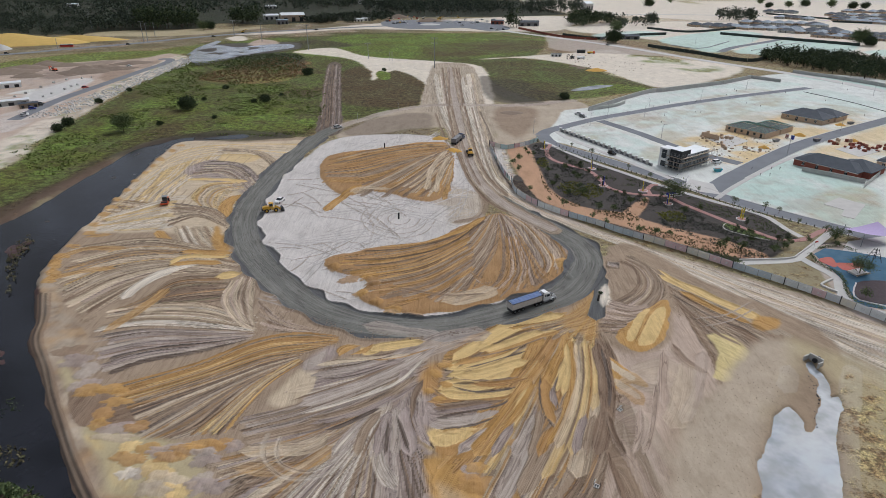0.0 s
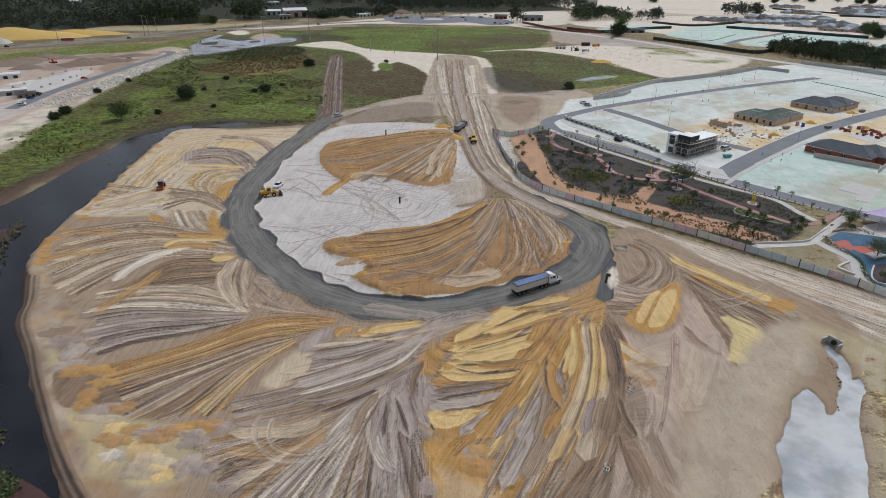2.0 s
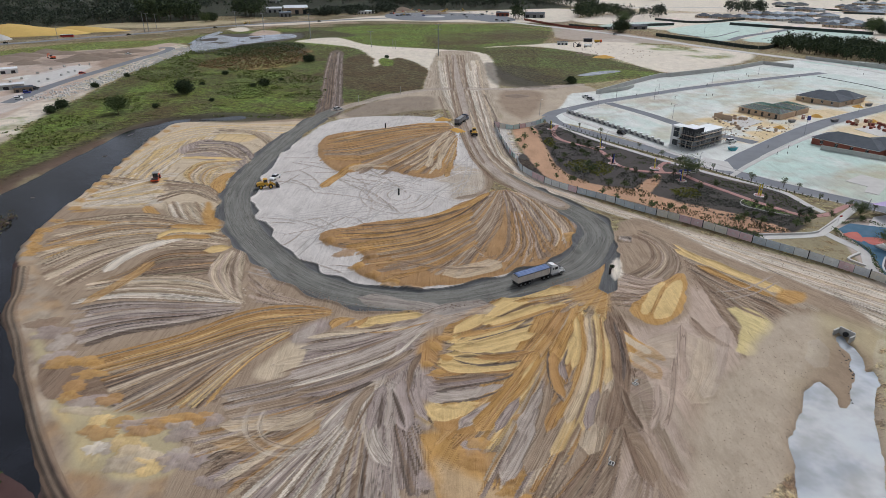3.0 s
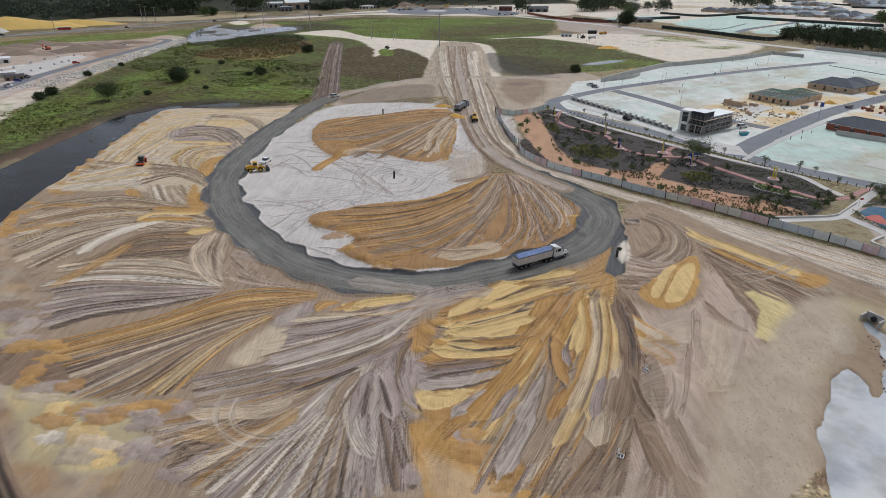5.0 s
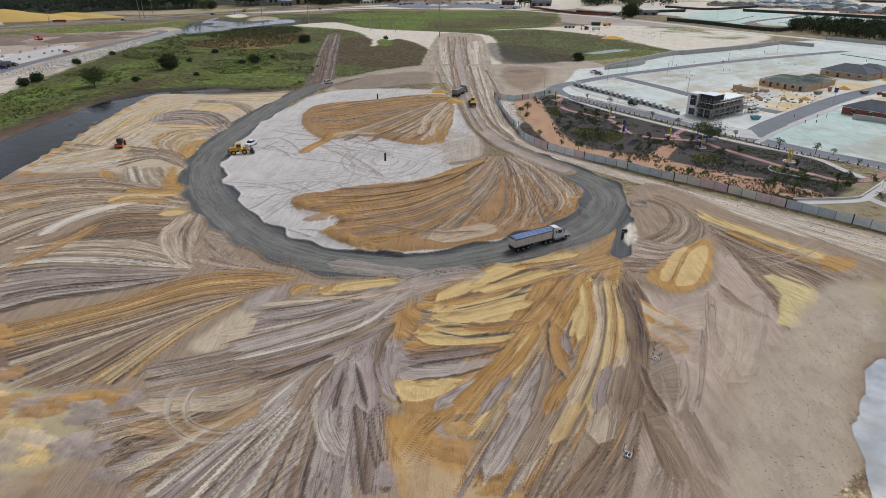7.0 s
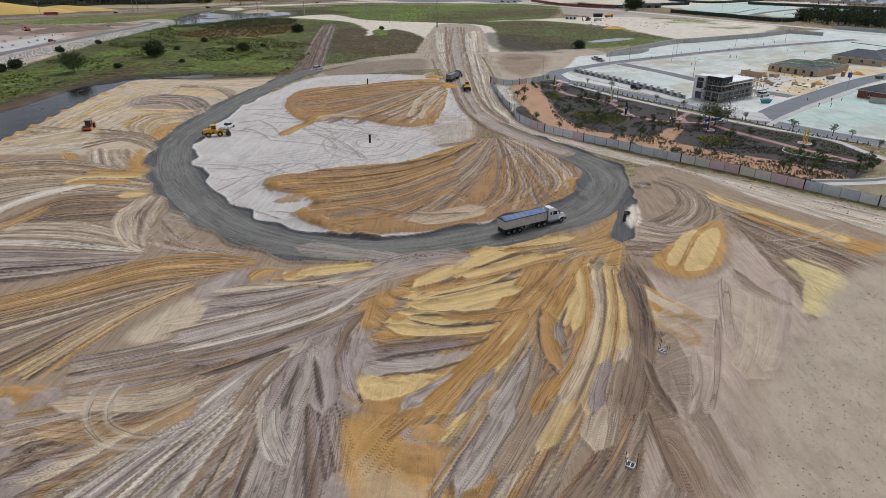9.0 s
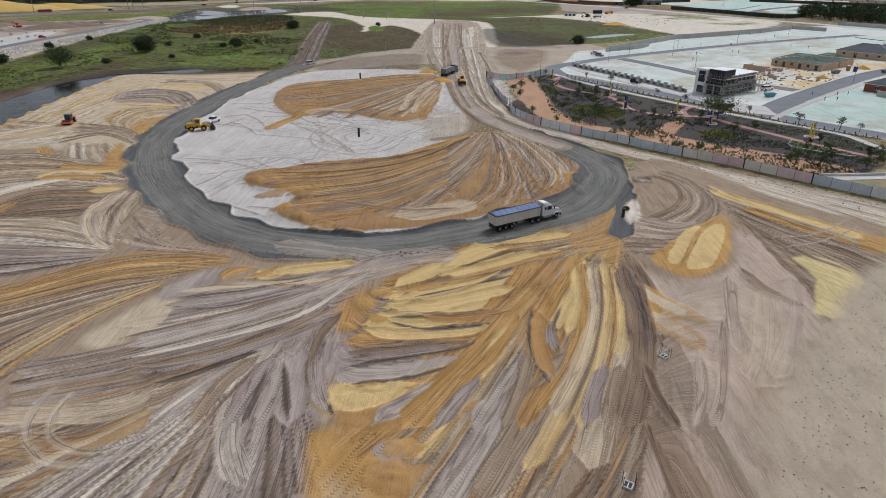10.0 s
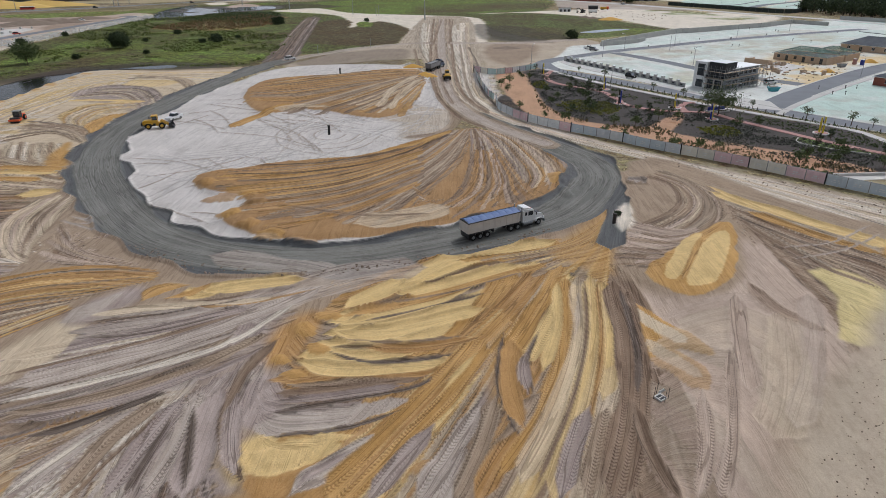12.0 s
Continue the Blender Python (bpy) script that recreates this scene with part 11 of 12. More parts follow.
wood("dark trees behind the connector road", [(237.8, 885.0), (284.7, 886.0), (301.2, 953.1), (254.6, 934.5)], 16, 14, 14, M_FAR, 79, 14, 10, 1.2)
wood("gum trees among the far houses", [(411.2, 973.8), (461.1, 956.6), (492.6, 1034.8), (451.4, 1055.1)], 22, 14, 15, M_FAR, 80, 14, 10, 1.2)
wood("dense evergreen grove beside the connector road", [(289.3, 575.8), (303.0, 531.4), (318.4, 493.0), (337.2, 455.1), (358.3, 418.5), (409.6, 484.2), (389.9, 532.6), (368.4, 577.0), (335.2, 612.9), (306.7, 604.8)], 420, 9, 8, M_PINE, 81, 16, 12, 0.6)
wood("gum trees at the depot", [(84.5, 866.6), (96.0, 866.8), (98.5, 914.2), (88.9, 914.0)], 5, 22, 14, M_PINE, 82, 16, 14, 1.2)
for i, (px, py) in enumerate(((401.2, 1291.4), (479.0, 1397.6), (625.9, 1266.1), (664.7, 1267.2), (714.0, 1300.0), (748.2, 1269.4), (772.1, 1240.0), (656.1, 1366.3), (796.0, 1240.6), (215.8, 812.8), (186.2, 707.9), (449.6, 692.6), (454.7, 683.1), (-314.8, 829.6), (-311.0, 843.8))):
    put(sparse if i % 2 else field, px, py, rr.uniform(0, 360), rr.uniform(1.2, 1.9), "dark single tree in a far field", 0.0)


# ---- hoarding along the park, lamps, poles and small things ----
TONES = [paint("banner_" + n, c, 0.75, wear=0.35, size=0.9) for n, c in (("grey", (216, 219, 222)), ("blue_grey", (202, 212, 218)), ("pink", (226, 196, 198)), ("cream", (232, 226, 212)), ("pale", (234, 236, 234)), ("teal", (198, 218, 214)))]


def hoarding(label, pts, h, wide=3.6):
    t = thing("hoarding", label, "fence", group="site hoardings")
    rnd = random.Random(int(pts[0][1]))
    post = Shape().box(-0.07, -0.07, -0.3, 0.07, 0.07, h + 0.12).mesh("post", M_STEEL)
    tall = Shape().box(-0.12, -0.12, -0.3, 0.12, 0.12, h + 0.3).mesh("post", M_DARK)
    rail = Shape().box(-wide / 2, -0.05, h - 0.06, wide / 2, 0.05, h).mesh("rail", M_STEEL)
    mark = [Shape().box(-0.5, -0.055, 1.1, 0.5, -0.046, 1.28).box(-0.75, -0.055, 0.75, 0.75, -0.046, 0.86).mesh("printed_mark", M_WHITE)]
    run = 0
    tone = rnd.randrange(len(TONES))
    for i, (px, py, a) in enumerate(along(pts, wide, wide / 2)):
        if run <= 0:
            tone, run = rnd.choice((0, 0, 1, 1, 2, 3, 4, 4, 5)), rnd.randint(1, 2)
        run -= 1
        s = Shape()
        n = 8
        cols = []
        for k in range(n + 1):
            xk = -wide / 2 + 0.05 + (wide - 0.1) * k / n
            sag = 0.06 * math.sin(k * 1.9 + i)
            cols.append([s.bm.verts.new((xk, sag * (0.4 + 0.6 * math.sin(z * 1.3)) + o, z)) for z in (0.06, h * 0.33, h * 0.66, h - 0.05) for o in (-0.02, 0.02)])
        for p, q in zip(cols[:-1], cols[1:]):
            for r in (0, 2, 4):
                s.bm.faces.new((p[r], q[r], q[r + 2], p[r + 2]))
                s.bm.faces.new((p[r + 1], p[r + 3], q[r + 3], q[r + 1]))
            s.bm.faces.new((p[6], q[6], q[7], p[7]))
        z = ground_at(px, py)
        part("banner_panel", s, TONES[tone], t, at=pose(px, py, z, 0, 0, a))
        part("rail", rail, M_STEEL, t, at=pose(px, py, z, 0, 0, a))
        part("printed_mark", mark[0], M_WHITE, t, at=pose(px, py, z, 0, 0, a))
        edge = Vector((px, py, 0)) - Vector((math.cos(radians(a)), math.sin(radians(a)), 0)) * wide / 2
        part("post", tall if i % 4 == 0 else post, M_DARK if i % 4 == 0 else M_STEEL, t, at=pose(edge.x, edge.y, z, 0, 0, a))


hoarding("weathered printed banner hoarding along the park", [(27.8, 238.7), (28.2, 225.8), (34.8, 211.8), (43.6, 201.9), (53.7, 192.8), (59.8, 186.1), (74.4, 173.5), (86.8, 160.8), (98.0, 149.8), (107.4, 138.8), (115.0, 128.0)], 2.2)
hoarding("faded pink and grey hoarding at the garden's end", [(22.1, 292.8), (29.2, 286.9), (34.6, 288.9), (41.3, 294.0), (47.6, 301.3)], 2.2)
hoarding("pale mesh hoarding along the haul road", [(22.3, 290.8), (24.0, 265.0), (26.1, 245.9), (27.8, 238.7)], 1.9, 3.0)


def street_lamp(x, y, turn, h=7.5):
    t = thing("street_lamp", "slim grey street lamp with a curved arm", "lamp", x, y, 0.0, turn, "street lamps")
    part("pole", Shape().rod((0, 0, 0), (0, 0, h - 1), 0.09, 0.06, 8), M_STEEL, t)
    s, last = Shape(), Vector((0, 0, h - 1))
    for k in range(1, 6):
        a = k / 5 * math.pi / 2
        q = Vector((1.6 * (1 - math.cos(a)), 0, h - 1 + 1.0 * math.sin(a)))
        s.rod(last, q, 0.055, 0.05, 6)
        last = q
    part("arm", s, M_STEEL, t)
    part("lantern", Shape().box(1.5, -0.14, h - 0.06, 2.2, 0.14, h + 0.06), M_WHITE, t, bevel=0.03)
    part("base", Shape().rod((0, 0, 0), (0, 0, 0.3), 0.16, 0.14), M_STEEL, t)
    return t


lamp = street_lamp(*(80.5, 333.0), -40)
for (px, py), a in (((46.9, 315.7), 60), ((116.6, 353.5), -40), ((66.3, 254.0), 40), ((124.5, 371.2), 130), ((167.7, 401.5), -40), ((121.2, 261.8), 30), ((162.7, 279.7), 130), ((213.4, 323.4), 130), ((94.0, 223.9), 40), ((95.4, 354.6), 130), ((111.8, 307.4), -40), ((212.9, 436.4), -40), ((291.3, 454.5), 20), ((332.1, 690.6), 20), ((270.4, 689.5), 20), ((290.7, 417.6), 20)):
    copy_thing(lamp, pose(px, py, 0, 0, 0, a))

bollard = thing("bollard", "short dark timber bollard along the garden verge", "bollard", *(55.4, 294.1), 0.0, 0.0, "verge bollards")
part("post", Shape().rod((0, 0, -0.2), (0, 0, 1.0), 0.13, 0.12, 8), M_POST, bollard)
part("reflector", Shape().rod((0, 0, 0.8), (0, 0, 0.88), 0.135, 0.133, 8), M_STEEL, bollard)
for px, py, a in along([(56.5, 291.1), (77.9, 255.7), (94.9, 233.1), (109.0, 212.5), (122.4, 197.4), (134.0, 186.8)], 2.6):
    copy_thing(bollard, pose(px, py, 0, 0, 0, a))

hedge = [(54.8, 289.1), (77.5, 254.1), (94.4, 231.7), (108.5, 211.4), (121.9, 196.4)]
hp = np.array([(px + rr.uniform(-0.5, 0.5), py + rr.uniform(-0.5, 0.5), rr.uniform(0.05, 0.5)) for px, py, _ in along(hedge, 0.12)])
tagged(new("verge_planting", leaf_mesh("verge_planting", hp, np.full(len(hp), 0.25), M_LEAF, np.random.default_rng(9))), "low dark planting along the footpath verge", "plants", kind="stuff")


def totem(x, y, a, first, second):
    t = thing("totem_poles", "pair of painted totem poles on a round pale pad", "poles", x, y, 0.0, a, "totem poles in the garden")
    part("pad", Shape().rod((0, 0, -0.1), (0, 0, 0.16), 1.9, 1.85, 24), M_KERB, t)
    part("pad_centre", Shape().rod((0, 0, 0.1), (0, 0, 0.18), 1.5, 1.5, 24), M_PATH, t)
    part("pole", Shape().rod((-0.5, 0, 0.1), (-0.55, 0.1, 4.2), 0.24, 0.2, 10), first, t)
    part("pole", Shape().rod((0.5, 0.1, 0.1), (0.62, 0.1, 3.8), 0.24, 0.2, 10), second, t)
    part("band", Shape().rod((-0.53, 0.06, 2.2), (-0.54, 0.07, 2.6), 0.245, 0.24, 10), M_WHITE, t)


for p, c, d in (((48.4, 287.1), M_LEMON, M_DARK), ((64.9, 256.3), M_LEMON, M_ROYAL), ((64.7, 234.1), M_POST, M_ROYAL), ((79.3, 228.3), M_LEMON, M_ROYAL), ((84.5, 214.1), M_ROYAL, M_LEMON), ((105.8, 199.3), M_LEMON, M_LEMON)):
    totem(*p, rr.uniform(0, 180), c, d)

seat = thing("picnic_shelter", "dark slatted seats on a pale plinth under the gum", "seat", *(89.5, 222.6), 0.12, 20)
part("plinth", Shape().box(-3.2, -1.2, 0, 3.2, 1.2, 0.4), M_LIME, seat, bevel=0.05)
part("bench", Shape().box(-2.9, -0.9, 0.4, 2.9, -0.4, 0.55), M_POST, seat)
part("backrest", Shape().box(-2.9, 0.7, 0.4, 2.9, 0.85, 1.3), M_ROYAL, seat)


def power_pole(label, x, y, h, arms, turn=0.0):
    t = thing("power_pole", label, "pole", x, y, 0.0, turn, "power poles")
    part("pole", Shape().rod((0, 0, -0.5), (0, 0, h), 0.016 * h + 0.06, 0.008 * h + 0.05, 10), M_STEEL, t)
    for k in range(arms):
        z = h * (0.97 - 0.16 * k)
        arm = part("crossarm", Shape().box(-2.6, -0.12, z - 0.12, 2.6, 0.12, z + 0.12), M_STEEL, t)
        for xx in (-2.4, -1.4, 1.4, 2.4):
            part("insulator", Shape().rod((xx, 0, z + 0.1), (xx, 0, z + 0.6), 0.14, 0.1, 6), M_GREYTUB, arm)
    return t


power_pole("tall steel transmission pole with double crossarms", *(-9.3, 529.8), 25.0, 2, 0.0)
for p, h in (((-140.4, 646.0), 24), ((-205.8, 711.2), 20), ((-254.3, 766.1), 18), ((-71.8, 584.2), 14), ((-50.7, 570.5), 8), ((-48.6, 570.6), 8), ((-28.6, 370.9), 4), ((-50.2, 346.0), 4), ((-394.7, 641.7), 14), ((-335.1, 703.7), 22), ((-333.0, 708.9), 20), ((-465.5, 840.7), 16), ((-343.8, 752.6), 16)):
    power_pole("plain grey power pole in open country", *p, float(h), 1 if h > 10 else 0, 10.0)


def pipe_post(name, label, x, y, h, r, mat):
    t = thing(name, label, "post", x, y, ground_at(x, y), 0, "")
    part("pipe", Shape().rod((0, 0, -0.5), (0.03 * h, 0, h), r, r * 0.95, 14), mat, t)
    part("collar", Shape().rod((0.025 * h, 0, h * 0.9), (0.03 * h, 0, h + 0.03), r * 1.12, r * 1.12, 14), mat, t)


pipe_post("standpipe", "black standpipe rising from circled white sand", *(-16.0, 198.2), 2.3, 0.3, M_BLACK)
pipe_post("standpipe", "black standpipe on the far white sand", *(-29.4, 288.2), 2.3, 0.3, M_BLACK)
pipe_post("standpipe", "short dark post at the gravel loop's shoulder", *(41.9, 141.7), 1.7, 0.3, M_POST)
put(bush, *(43.3, 145.2), 40, 0.2, "small green bush on the loop's shoulder")


def drain_pit(label, x, y, turn):
    z = ground_at(x, y)
    t = thing("drain_pit", label, "pit", x, y, z, turn)
    t.scale = (0.5, 0.5, 0.75)
    part("frame", Shape().box(-0.9, -0.9, 0, 0.9, -0.7, 0.25).box(-0.9, 0.7, 0, 0.9, 0.9, 0.25).box(-0.9, -0.7, 0, -0.7, 0.7, 0.25).box(0.7, -0.7, 0, 0.9, 0.7, 0.25), M_KERB, t, bevel=0.02)
    part("grate", Shape().box(-0.7, -0.7, 0.02, 0.7, 0.7, 0.12), M_DARK, t)
    part("crossbar", Shape().box(-0.7, -0.08, 0.12, 0.7, 0.08, 0.2), M_KERB, t)
    for px, py, lx in ((-1.3, 0.6, 0.1), (1.1, -1.0, -0.1), (-0.4, -1.3, 0.15), (0.2, 1.2, 0.25)):
        part("stake", Shape().rod((px, py, -0.2), (px + lx, py, 1.9), 0.05, 0.045, 6), M_POST, t)
    part("spoil", Shape().box(0.9, 1.0, -0.1, 3.0, 1.4, 0.3, 0.6), M_LIME, t)


drain_pit("white framed drainage pit marked with stakes", *(36.4, 97.7), 35.0)
drain_pit("pale drainage pit with stakes on the sand", *(27.2, 77.7), 60.0)

cul = thing("culvert", "concrete culvert outlet above the pond's gully", "culvert", *(86.4, 115.9), -0.9, -60.0)
part("headwall", Shape().box(-1.6, 0.0, -0.4, 1.6, 0.35, 1.4), M_LIME, cul, bevel=0.04)
part("pipe", Shape().rod((0, -0.4, 0.35), (0, 1.5, 0.35), 0.55, 0.55, 18), M_DARK, cul)
for sd in (1, -1):
    part("wing_wall", Shape().box(sd * 1.7 - 0.15, -1.8, -0.4, sd * 1.7 + 0.15, 0.0, 1.0), M_LIME, cul)
stones = []
srnd = np.random.default_rng(77)


def pebbles(name, label, outline, count, lo, hi, mat, seed):
    rnd = np.random.default_rng(seed)
    line = bend(outline, True, 3.0)
    pts = rnd.uniform(line.min(0), line.max(0), (count * 3, 2))
    _, inside = edge_distance(pts[:, 0], pts[:, 1], line, True)
    s = Shape()
    for px, py in pts[inside][:count]:
        r = rnd.uniform(lo, hi)
        z = ground_at(px, py)
        a = rnd.uniform(0, 3)
        v = [(px + r * math.cos(a + k * 1.257) * rnd.uniform(0.7, 1.2), py + r * math.sin(a + k * 1.257) * rnd.uniform(0.7, 1.2)) for k in range(5)]
        b = [s.bm.verts.new((*q, z - 0.05)) for q in v]
        t = [s.bm.verts.new((px + (q[0] - px) * 0.6, py + (q[1] - py) * 0.6, z + r * rnd.uniform(0.4, 0.8))) for q in v]
        s.bm.faces.new(t)
        for k in range(5):
            s.bm.faces.new((b[k], b[(k + 1) % 5], t[(k + 1) % 5], t[k]))
    return tagged(part(name, s, mat), label, "stones", kind="stuff")


M_CLOD = paint("dark_clods", (110, 94, 78), 0.95, wear=0.5, size=2.0, spec=0.1)
pebbles("clods", "dark clods on the pale pan", [(40.6, 75.5), (52.0, 95.4), (70.9, 114.5), (80.0, 114.6), (68.5, 98.9), (57.8, 83.3), (52.2, 73.2)], 450, 0.04, 0.12, M_CLOD, 1)
pebbles("stones", "wet stones in the pond's gully", [(82.7, 112.5), (82.1, 104.5), (76.3, 92.3), (73.7, 91.5), (78.6, 102.6)], 70, 0.1, 0.28, M_DARK, 2)
pebbles("rubble", "pale rubble on the neighbouring verge", [(-216.7, 286.3), (-220.5, 340.0), (-230.6, 441.1), (-240.2, 567.6), (-228.6, 544.9), (-219.7, 426.7), (-206.4, 321.2), (-202.7, 265.3)], 500, 0.1, 0.35, M_LIME, 3)
pebbles("clods", "crumbs of sand along the gravel loop", [(-32.6, 133.2), (-20.1, 127.0), (-6.0, 125.1), (10.9, 129.5), (29.6, 139.4), (30.0, 137.6), (10.8, 127.0), (-5.9, 122.6), (-19.8, 124.0), (-32.8, 130.5)], 500, 0.08, 0.25, M_EARTH, 4)
pebbles("clods", "lumps of earth along the hoarding", [(42.7, 196.7), (73.1, 169.9), (96.1, 146.0), (105.3, 135.4), (100.8, 132.6), (91.4, 142.8), (71.0, 163.6), (41.8, 191.7)], 400, 0.06, 0.25, M_EARTH, 5)
pebbles("debris", "loose material on the sandy depot", [(115.4, 609.4), (157.4, 602.5), (176.7, 541.6), (143.2, 506.4), (120.3, 528.7)], 70, 0.3, 0.8, M_WOOD, 6)
pebbles("debris", "scattered building rubbish on the lots", [(132.2, 307.6), (163.8, 319.3), (165.4, 292.3), (138.2, 268.7), (112.7, 262.5)], 160, 0.15, 0.6, M_WOOD, 7)

pebbles("stones", "broken white limestone along the batter of the street", [(-238.4, 347.4), (-223.6, 358.7), (-221.5, 386.6), (-223.7, 434.5), (-226.9, 499.8), (-226.2, 552.3), (-245.2, 585.9), (-243.3, 530.0), (-243.6, 476.3), (-239.9, 430.3), (-244.0, 389.8), (-243.1, 352.9)], 1100, 0.35, 1.0, M_LIME, 12)
pebbles("stones", "pale blocks and barriers strewn over the roadworks", [(-88.9, 1009.1), (-22.2, 1051.6), (46.2, 1010.6), (93.6, 940.1), (88.9, 890.4), (42.4, 922.4), (-62.8, 921.2)], 260, 0.4, 1.1, M_LIME, 13)
for px, py, a in [(-286.6, 406.1, 0), (-286.9, 418.1, 20), (-289.7, 439.7, 40), (-290.7, 457.1, 60), (-287.9, 469.2, 80), (-280.1, 476.0, 100), (-274.2, 478.9, 120), (-268.2, 448.5, 140), (-268.0, 431.7, 160), (-267.9, 416.0, 180), (-267.9, 406.3, 200), (-269.5, 442.4, 220)]:
    brick_pallet(px, py, a, M_LIME, 1.6, 1.1)
for px, py, a, m, w in ((-248.1, 355.1, 30, M_WHITE, 'white'), (-258.2, 379.1, 60, M_WHITE, 'white'), (-255.8, 383.0, 60, M_DARK, 'dark'), (-266.8, 381.0, 120, M_GREYTUB, 'grey'), (-270.7, 533.3, 20, M_WHITE, 'white'), (-256.7, 437.5, 35, M_RED, 'red')):
    car("hatchback", w + " car parked on the neighbouring site", px, py, a, m, w == "white", 0.1, "cars on the neighbouring site", 4.6)
for px, py, r, h in [(-350.2, 549.8, 8, 3.0), (-302.2, 521.2, 8, 3.2), (-291.0, 526.0, 6, 2.4), (-331.0, 490.5, 7, 2.6), (-286.7, 535.5, 5, 2.0), (-360.5, 517.2, 10, 2.6), (-277.7, 548.0, 6, 2.0), (-270.7, 518.1, 4, 1.4), (-296.8, 490.8, 4, 1.2)]:
    heap("earth_heap", "grey-brown earth mound on the neighbouring site", px, py, r, h, M_EARTH, 1.6, 15)

# ---- playground ----
M_SOFT = paint("blue_softfall", (52, 96, 120), 0.85, wear=0.3, size=0.3)
M_SOFTRED = paint("red_softfall", (176, 92, 78), 0.85, wear=0.3, size=0.3)
M_PIT = paint("dark_bark_mulch", (72, 60, 62), 0.95, wear=0.4, size=0.8, bump=0.4)
slab("playground_floor", [(116.0, 171.0), (121.8, 175.2), (130.6, 172.0), (145.9, 163.5), (122.3, 126.6), (116.8, 137.8), (110.3, 140.0), (114.3, 150.9), (115.4, 157.8)], -0.1, 0.09, M_SOFT, "blue rubber playground surface", "playground", "structure")
slab("playground_patch", [(115.2, 167.1), (119.9, 168.7), (119.0, 164.0), (117.3, 161.8), (115.9, 164.0)], 0.0, 0.115, M_SOFTRED, "red rubber patch of the playground", "playground", "structure", True)
slab("playground_patch", [(119.4, 164.8), (125.8, 164.1), (126.1, 161.9), (119.7, 159.6), (118.5, 161.8)], 0.0, 0.115, M_SOFTRED, "red rubber patch of the playground", "playground", "structure", True)
slab("playground_mulch", [(117.6, 152.0), (127.0, 153.4), (135.9, 149.5), (129.2, 140.2), (118.3, 140.1), (112.9, 143.0)], 0.0, 0.13, M_PIT, "dark bark pit with a pale rim", "playground", "structure", True)
ribbon("playground_rim", [(117.6, 152.0), (113.6, 146.7), (112.5, 142.4), (117.8, 139.2)], 0.4, 0.0, 0.3, M_KERB, "pale concrete rim of the bark pit", "kerb")
ribbon("playground_wall", [(90.5, 166.1), (106.2, 167.4), (110.6, 170.2), (119.2, 177.7)], 0.35, 0.0, 0.6, M_KERB, "low pale concrete seat wall", "wall")
ribbon("playground_seat", [(112.2, 154.3), (107.7, 151.5), (107.1, 149.9), (109.2, 146.7)], 0.6, 0.0, 0.5, M_KERB, "low pale concrete seat wall", "wall")
ribbon("lawn_edge", [(98.6, 195.2), (96.2, 192.2), (97.1, 188.3), (103.8, 182.9), (107.0, 181.1)], 0.3, 0.0, 0.2, M_KERB, "pale concrete lawn edging", "kerb")
hp = np.array([(px + rr.uniform(-0.6, 0.6), py + rr.uniform(-0.6, 0.6), rr.uniform(0.05, 0.9)) for px, py, _ in along([(114.5, 171.0), (113.8, 164.0), (115.6, 156.0), (111.7, 146.1), (111.4, 140.6), (116.8, 137.8)], 0.05)])
tagged(new("hedge", leaf_mesh("hedge", hp, np.full(len(hp), 0.22), M_LEAF, np.random.default_rng(10))), "clipped dark hedge round the playground", "hedge", kind="stuff")
hp = np.array([(px + rr.uniform(-0.5, 0.5), py + rr.uniform(-0.5, 0.5), rr.uniform(0.05, 0.9)) for px, py, _ in along([(118.7, 174.3), (126.4, 176.9), (130.3, 172.8)], 0.05)])
tagged(new("hedge", leaf_mesh("hedge", hp, np.full(len(hp), 0.22), M_LEAF, np.random.default_rng(11))), "clipped dark hedge behind the playground", "hedge", kind="stuff")
put(big, *(121.8, 157.5), 70, 0.75, "gum tree in a raised playground planter", 0.1)
put(big, *(128.7, 182.2), 160, 0.6, "leafy tree at the park's plaza", 0.05)
put(garden[0], *(115.1, 143.6), 70, 0.8, "small tree in the bark pit", 0.1)
planter = thing("planter", "raised pale concrete planter in the playground", "planter", *(121.9, 158.2), 0.08, 20)
part("wall", Shape().box(-2.4, -1.6, 0, 2.4, 1.6, 0.5), M_KERB, planter, bevel=0.05)
part("seat", Shape().box(-2.6, -1.9, 0.35, 2.6, -1.5, 0.5), M_WOOD, planter)
sail = thing("shade_sail", "lilac shade sail on slanting steel posts", "shade sail", *(139.5, 181.8), 0.0, 10)
s = Shape()
vv = [[s.bm.verts.new((-6 + 12 * i / 8, -4 + 8 * j / 8, 3.6 + 0.9 * ((i - 4) / 4) * ((j - 4) / 4) - 0.3 * (1 - ((i - 4) / 4) ** 2))) for j in range(9)] for i in range(9)]
for i in range(8):
    for j in range(8):
        s.bm.faces.new((vv[i][j], vv[i + 1][j], vv[i + 1][j + 1], vv[i][j + 1]))
part("cloth", s, paint("lilac_cloth", (170, 150, 190), 0.7, wear=0.2), sail, smooth=True)
for px, py in ((-6, -4), (6, -4), (6, 4), (-6, 4)):
    part("post", Shape().rod((px * 1.05, py * 1.05, 0), (px, py, 4.4), 0.12, 0.1, 8), M_STEEL, sail)
climb = thing("climbing_frame", "dark steel climbing frame on blue rubber", "playground", *(131.6, 166.4), 0.09, 0)
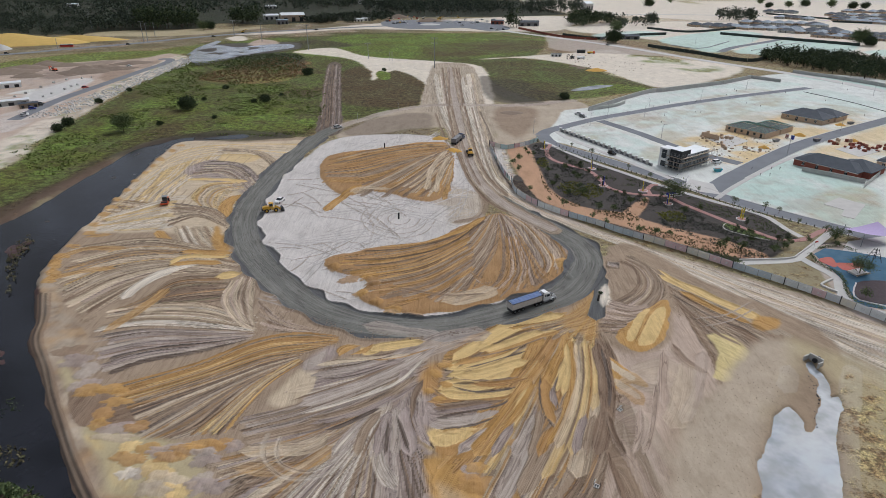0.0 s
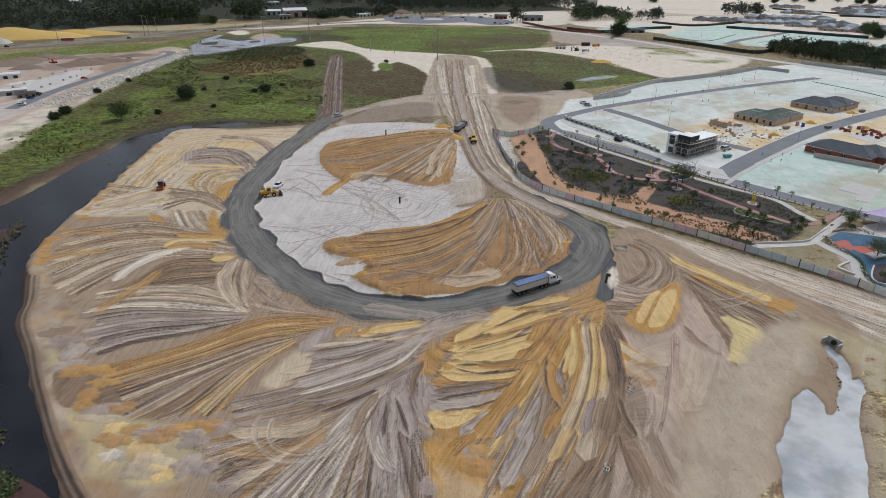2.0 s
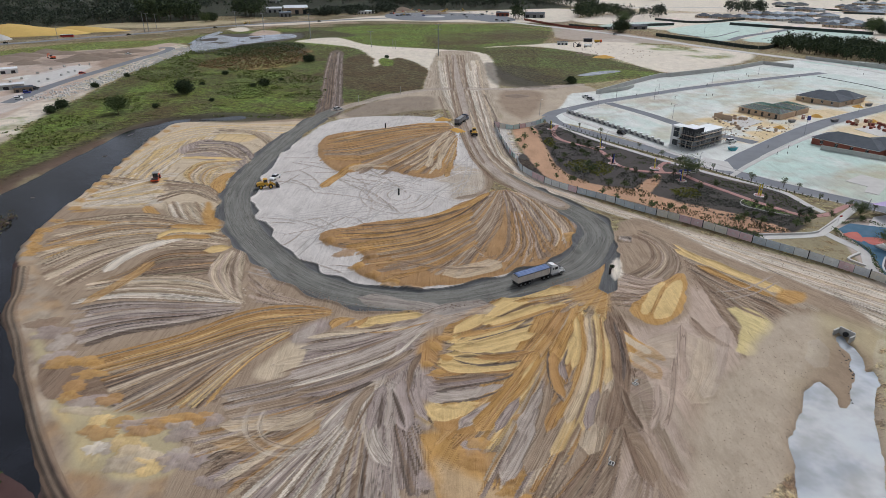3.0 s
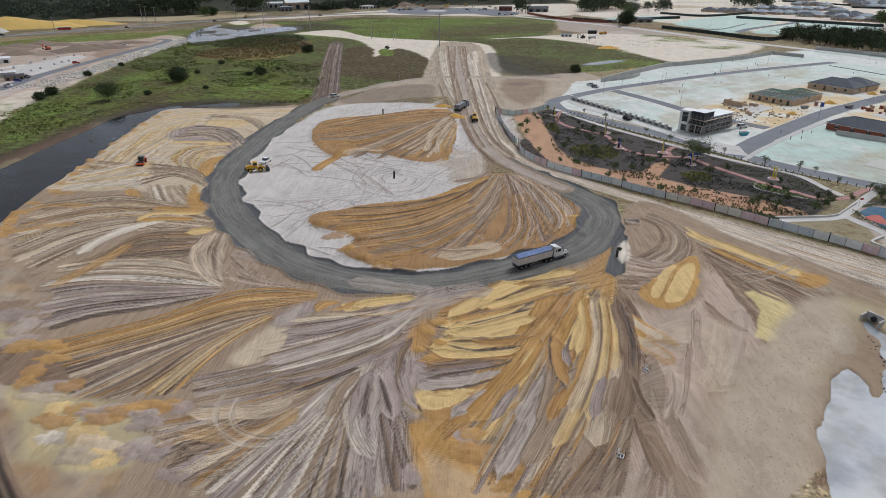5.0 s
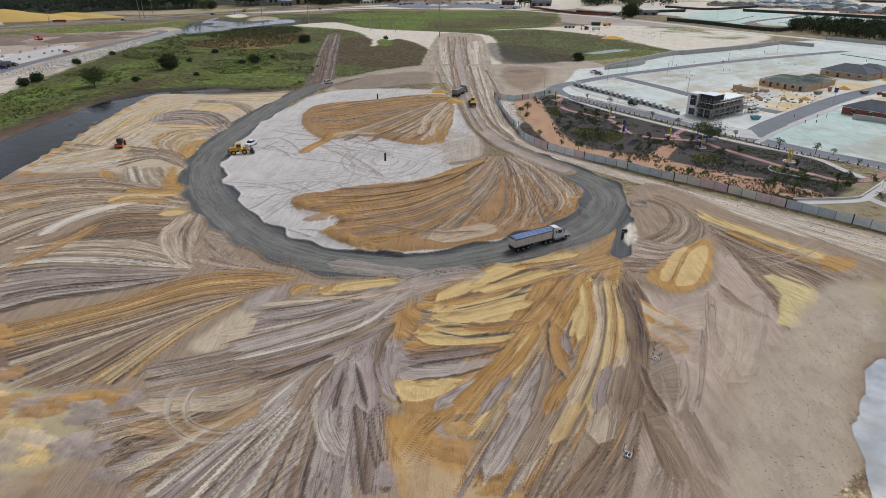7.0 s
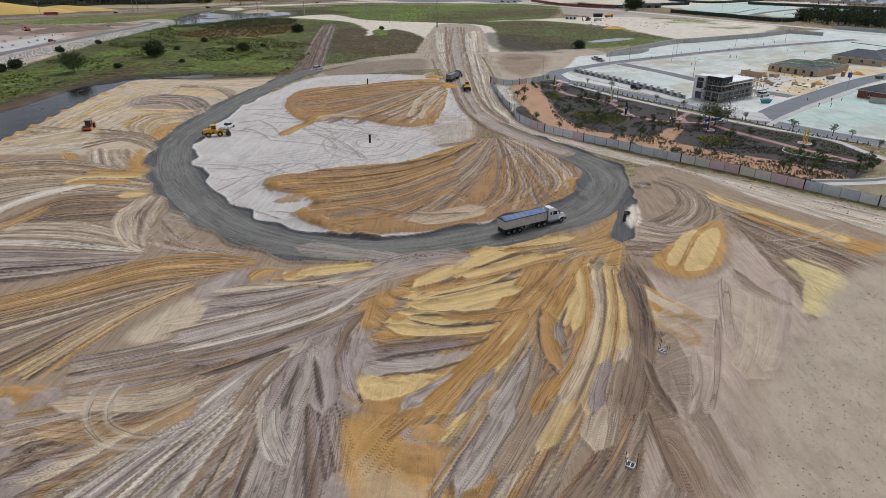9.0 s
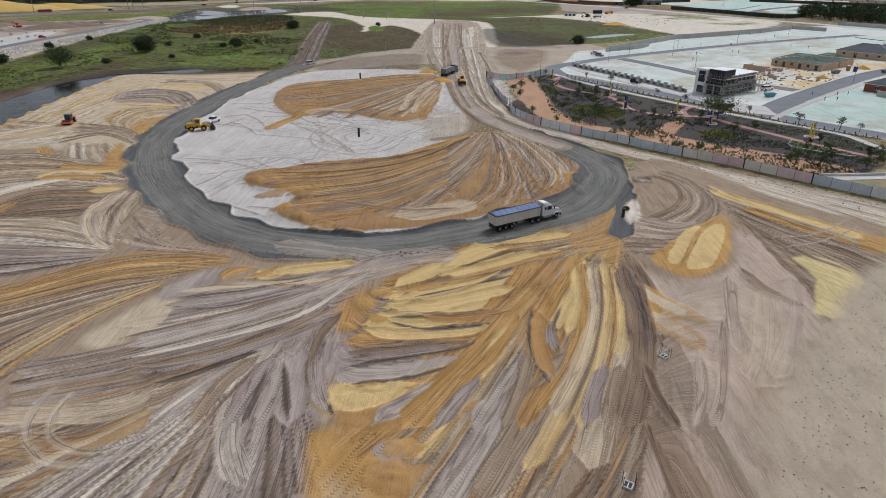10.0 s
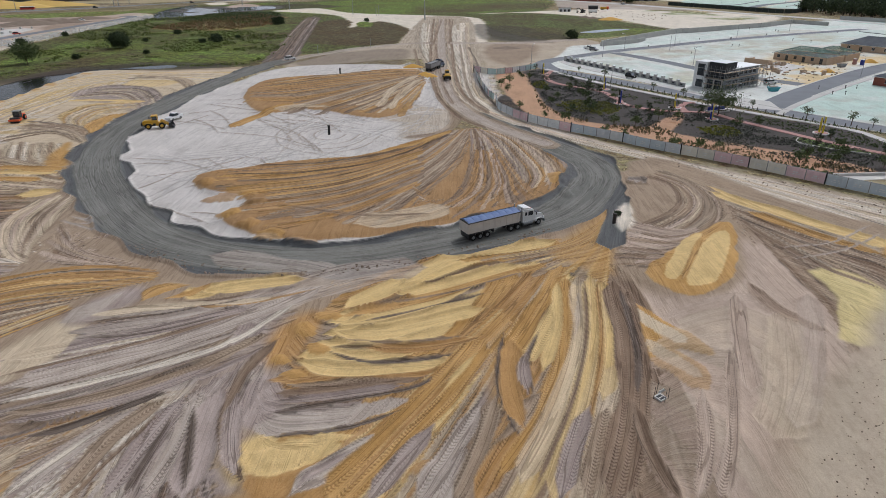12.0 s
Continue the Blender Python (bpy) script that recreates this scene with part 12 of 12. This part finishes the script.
for k in range(4):
    part("leg", Shape().rod((-1.5 + 3 * (k % 2), -1.5 + 3 * (k // 2), 0), (-0.4 + 0.8 * (k % 2), -0.4 + 0.8 * (k // 2), 4.0), 0.09, 0.07, 8), M_DARK, climb)
for z in (1.2, 2.4, 3.6):
    f = 1.5 - 1.1 * z / 4
    part("ring", Shape().rod((-f, -f, z), (f, -f, z), 0.05).rod((f, -f, z), (f, f, z), 0.05).rod((f, f, z), (-f, f, z), 0.05).rod((-f, f, z), (-f, -f, z), 0.05), M_DARK, climb)
flag = thing("marker_flag", "small red flag on a pole at the path", "flag", *(118.2, 175.2), 0.05, 0)
part("pole", Shape().rod((0, 0, 0), (0, 0, 2.6), 0.04, 0.04, 6), M_STEEL, flag)
part("cloth", Shape().prism([(0.04, 2.0), (0.9, 2.1), (0.85, 2.6), (0.04, 2.55)], -0.02, 0.02, "y"), M_RED, flag)
slab("plaza", [(126.0, 173.1), (132.2, 180.4), (147.7, 185.1), (158.0, 175.5), (145.9, 163.5), (130.1, 171.1)], -0.1, 0.07, M_CONCRETE, "pale concrete plaza behind the playground", "pavement")

# pegs and edging on the empty lots
peg = thing("survey_peg", "small dark survey peg on an empty lot", "peg", *(154.1, 365.5), 0.0, 0.0, "survey pegs")
part("stake", Shape().box(-0.08, -0.08, -0.1, 0.08, 0.08, 0.9, 0.8), M_POST, peg)
part("marker", Shape().box(-0.14, -0.14, 0.9, 0.14, 0.14, 1.15), M_DARK, peg)
for px, py in ((161.4, 394.4), (144.9, 394.2), (130.2, 380.7), (129.9, 357.9), (139.6, 425.4), (190.6, 416.4), (203.4, 430.2), (192.1, 389.7), (235.9, 426.6), (156.7, 435.7), (163.4, 397.9), (193.8, 446.7), (204.8, 436.3), (197.3, 381.5), (150.7, 365.5), (122.1, 339.9), (109.7, 365.0), (147.6, 256.4), (138.7, 247.0), (135.2, 256.2), (143.9, 256.3), (134.6, 247.0), (285.2, 437.3), (248.7, 359.3), (247.7, 398.9)):
    copy_thing(peg, pose(px, py, 0, 0, 0, rr.uniform(0, 90)))
ribbon("lot_edge", [(250.6, 430.8), (262.5, 399.1), (268.4, 369.9)], 0.5, -0.1, 0.25, M_DARK, "dark plinth between empty lots", "kerb")
ribbon("lot_edge", [(311.4, 644.9), (352.1, 681.4), (398.3, 711.6)], 1.0, -0.1, 0.5, M_LIME, "pale plinth between far lots", "kerb")
ribbon("lot_edge", [(242.7, 689.0), (266.0, 661.6), (320.2, 720.6)], 1.0, -0.1, 0.5, M_GREYTUB, "grey plinth between far lots", "kerb")
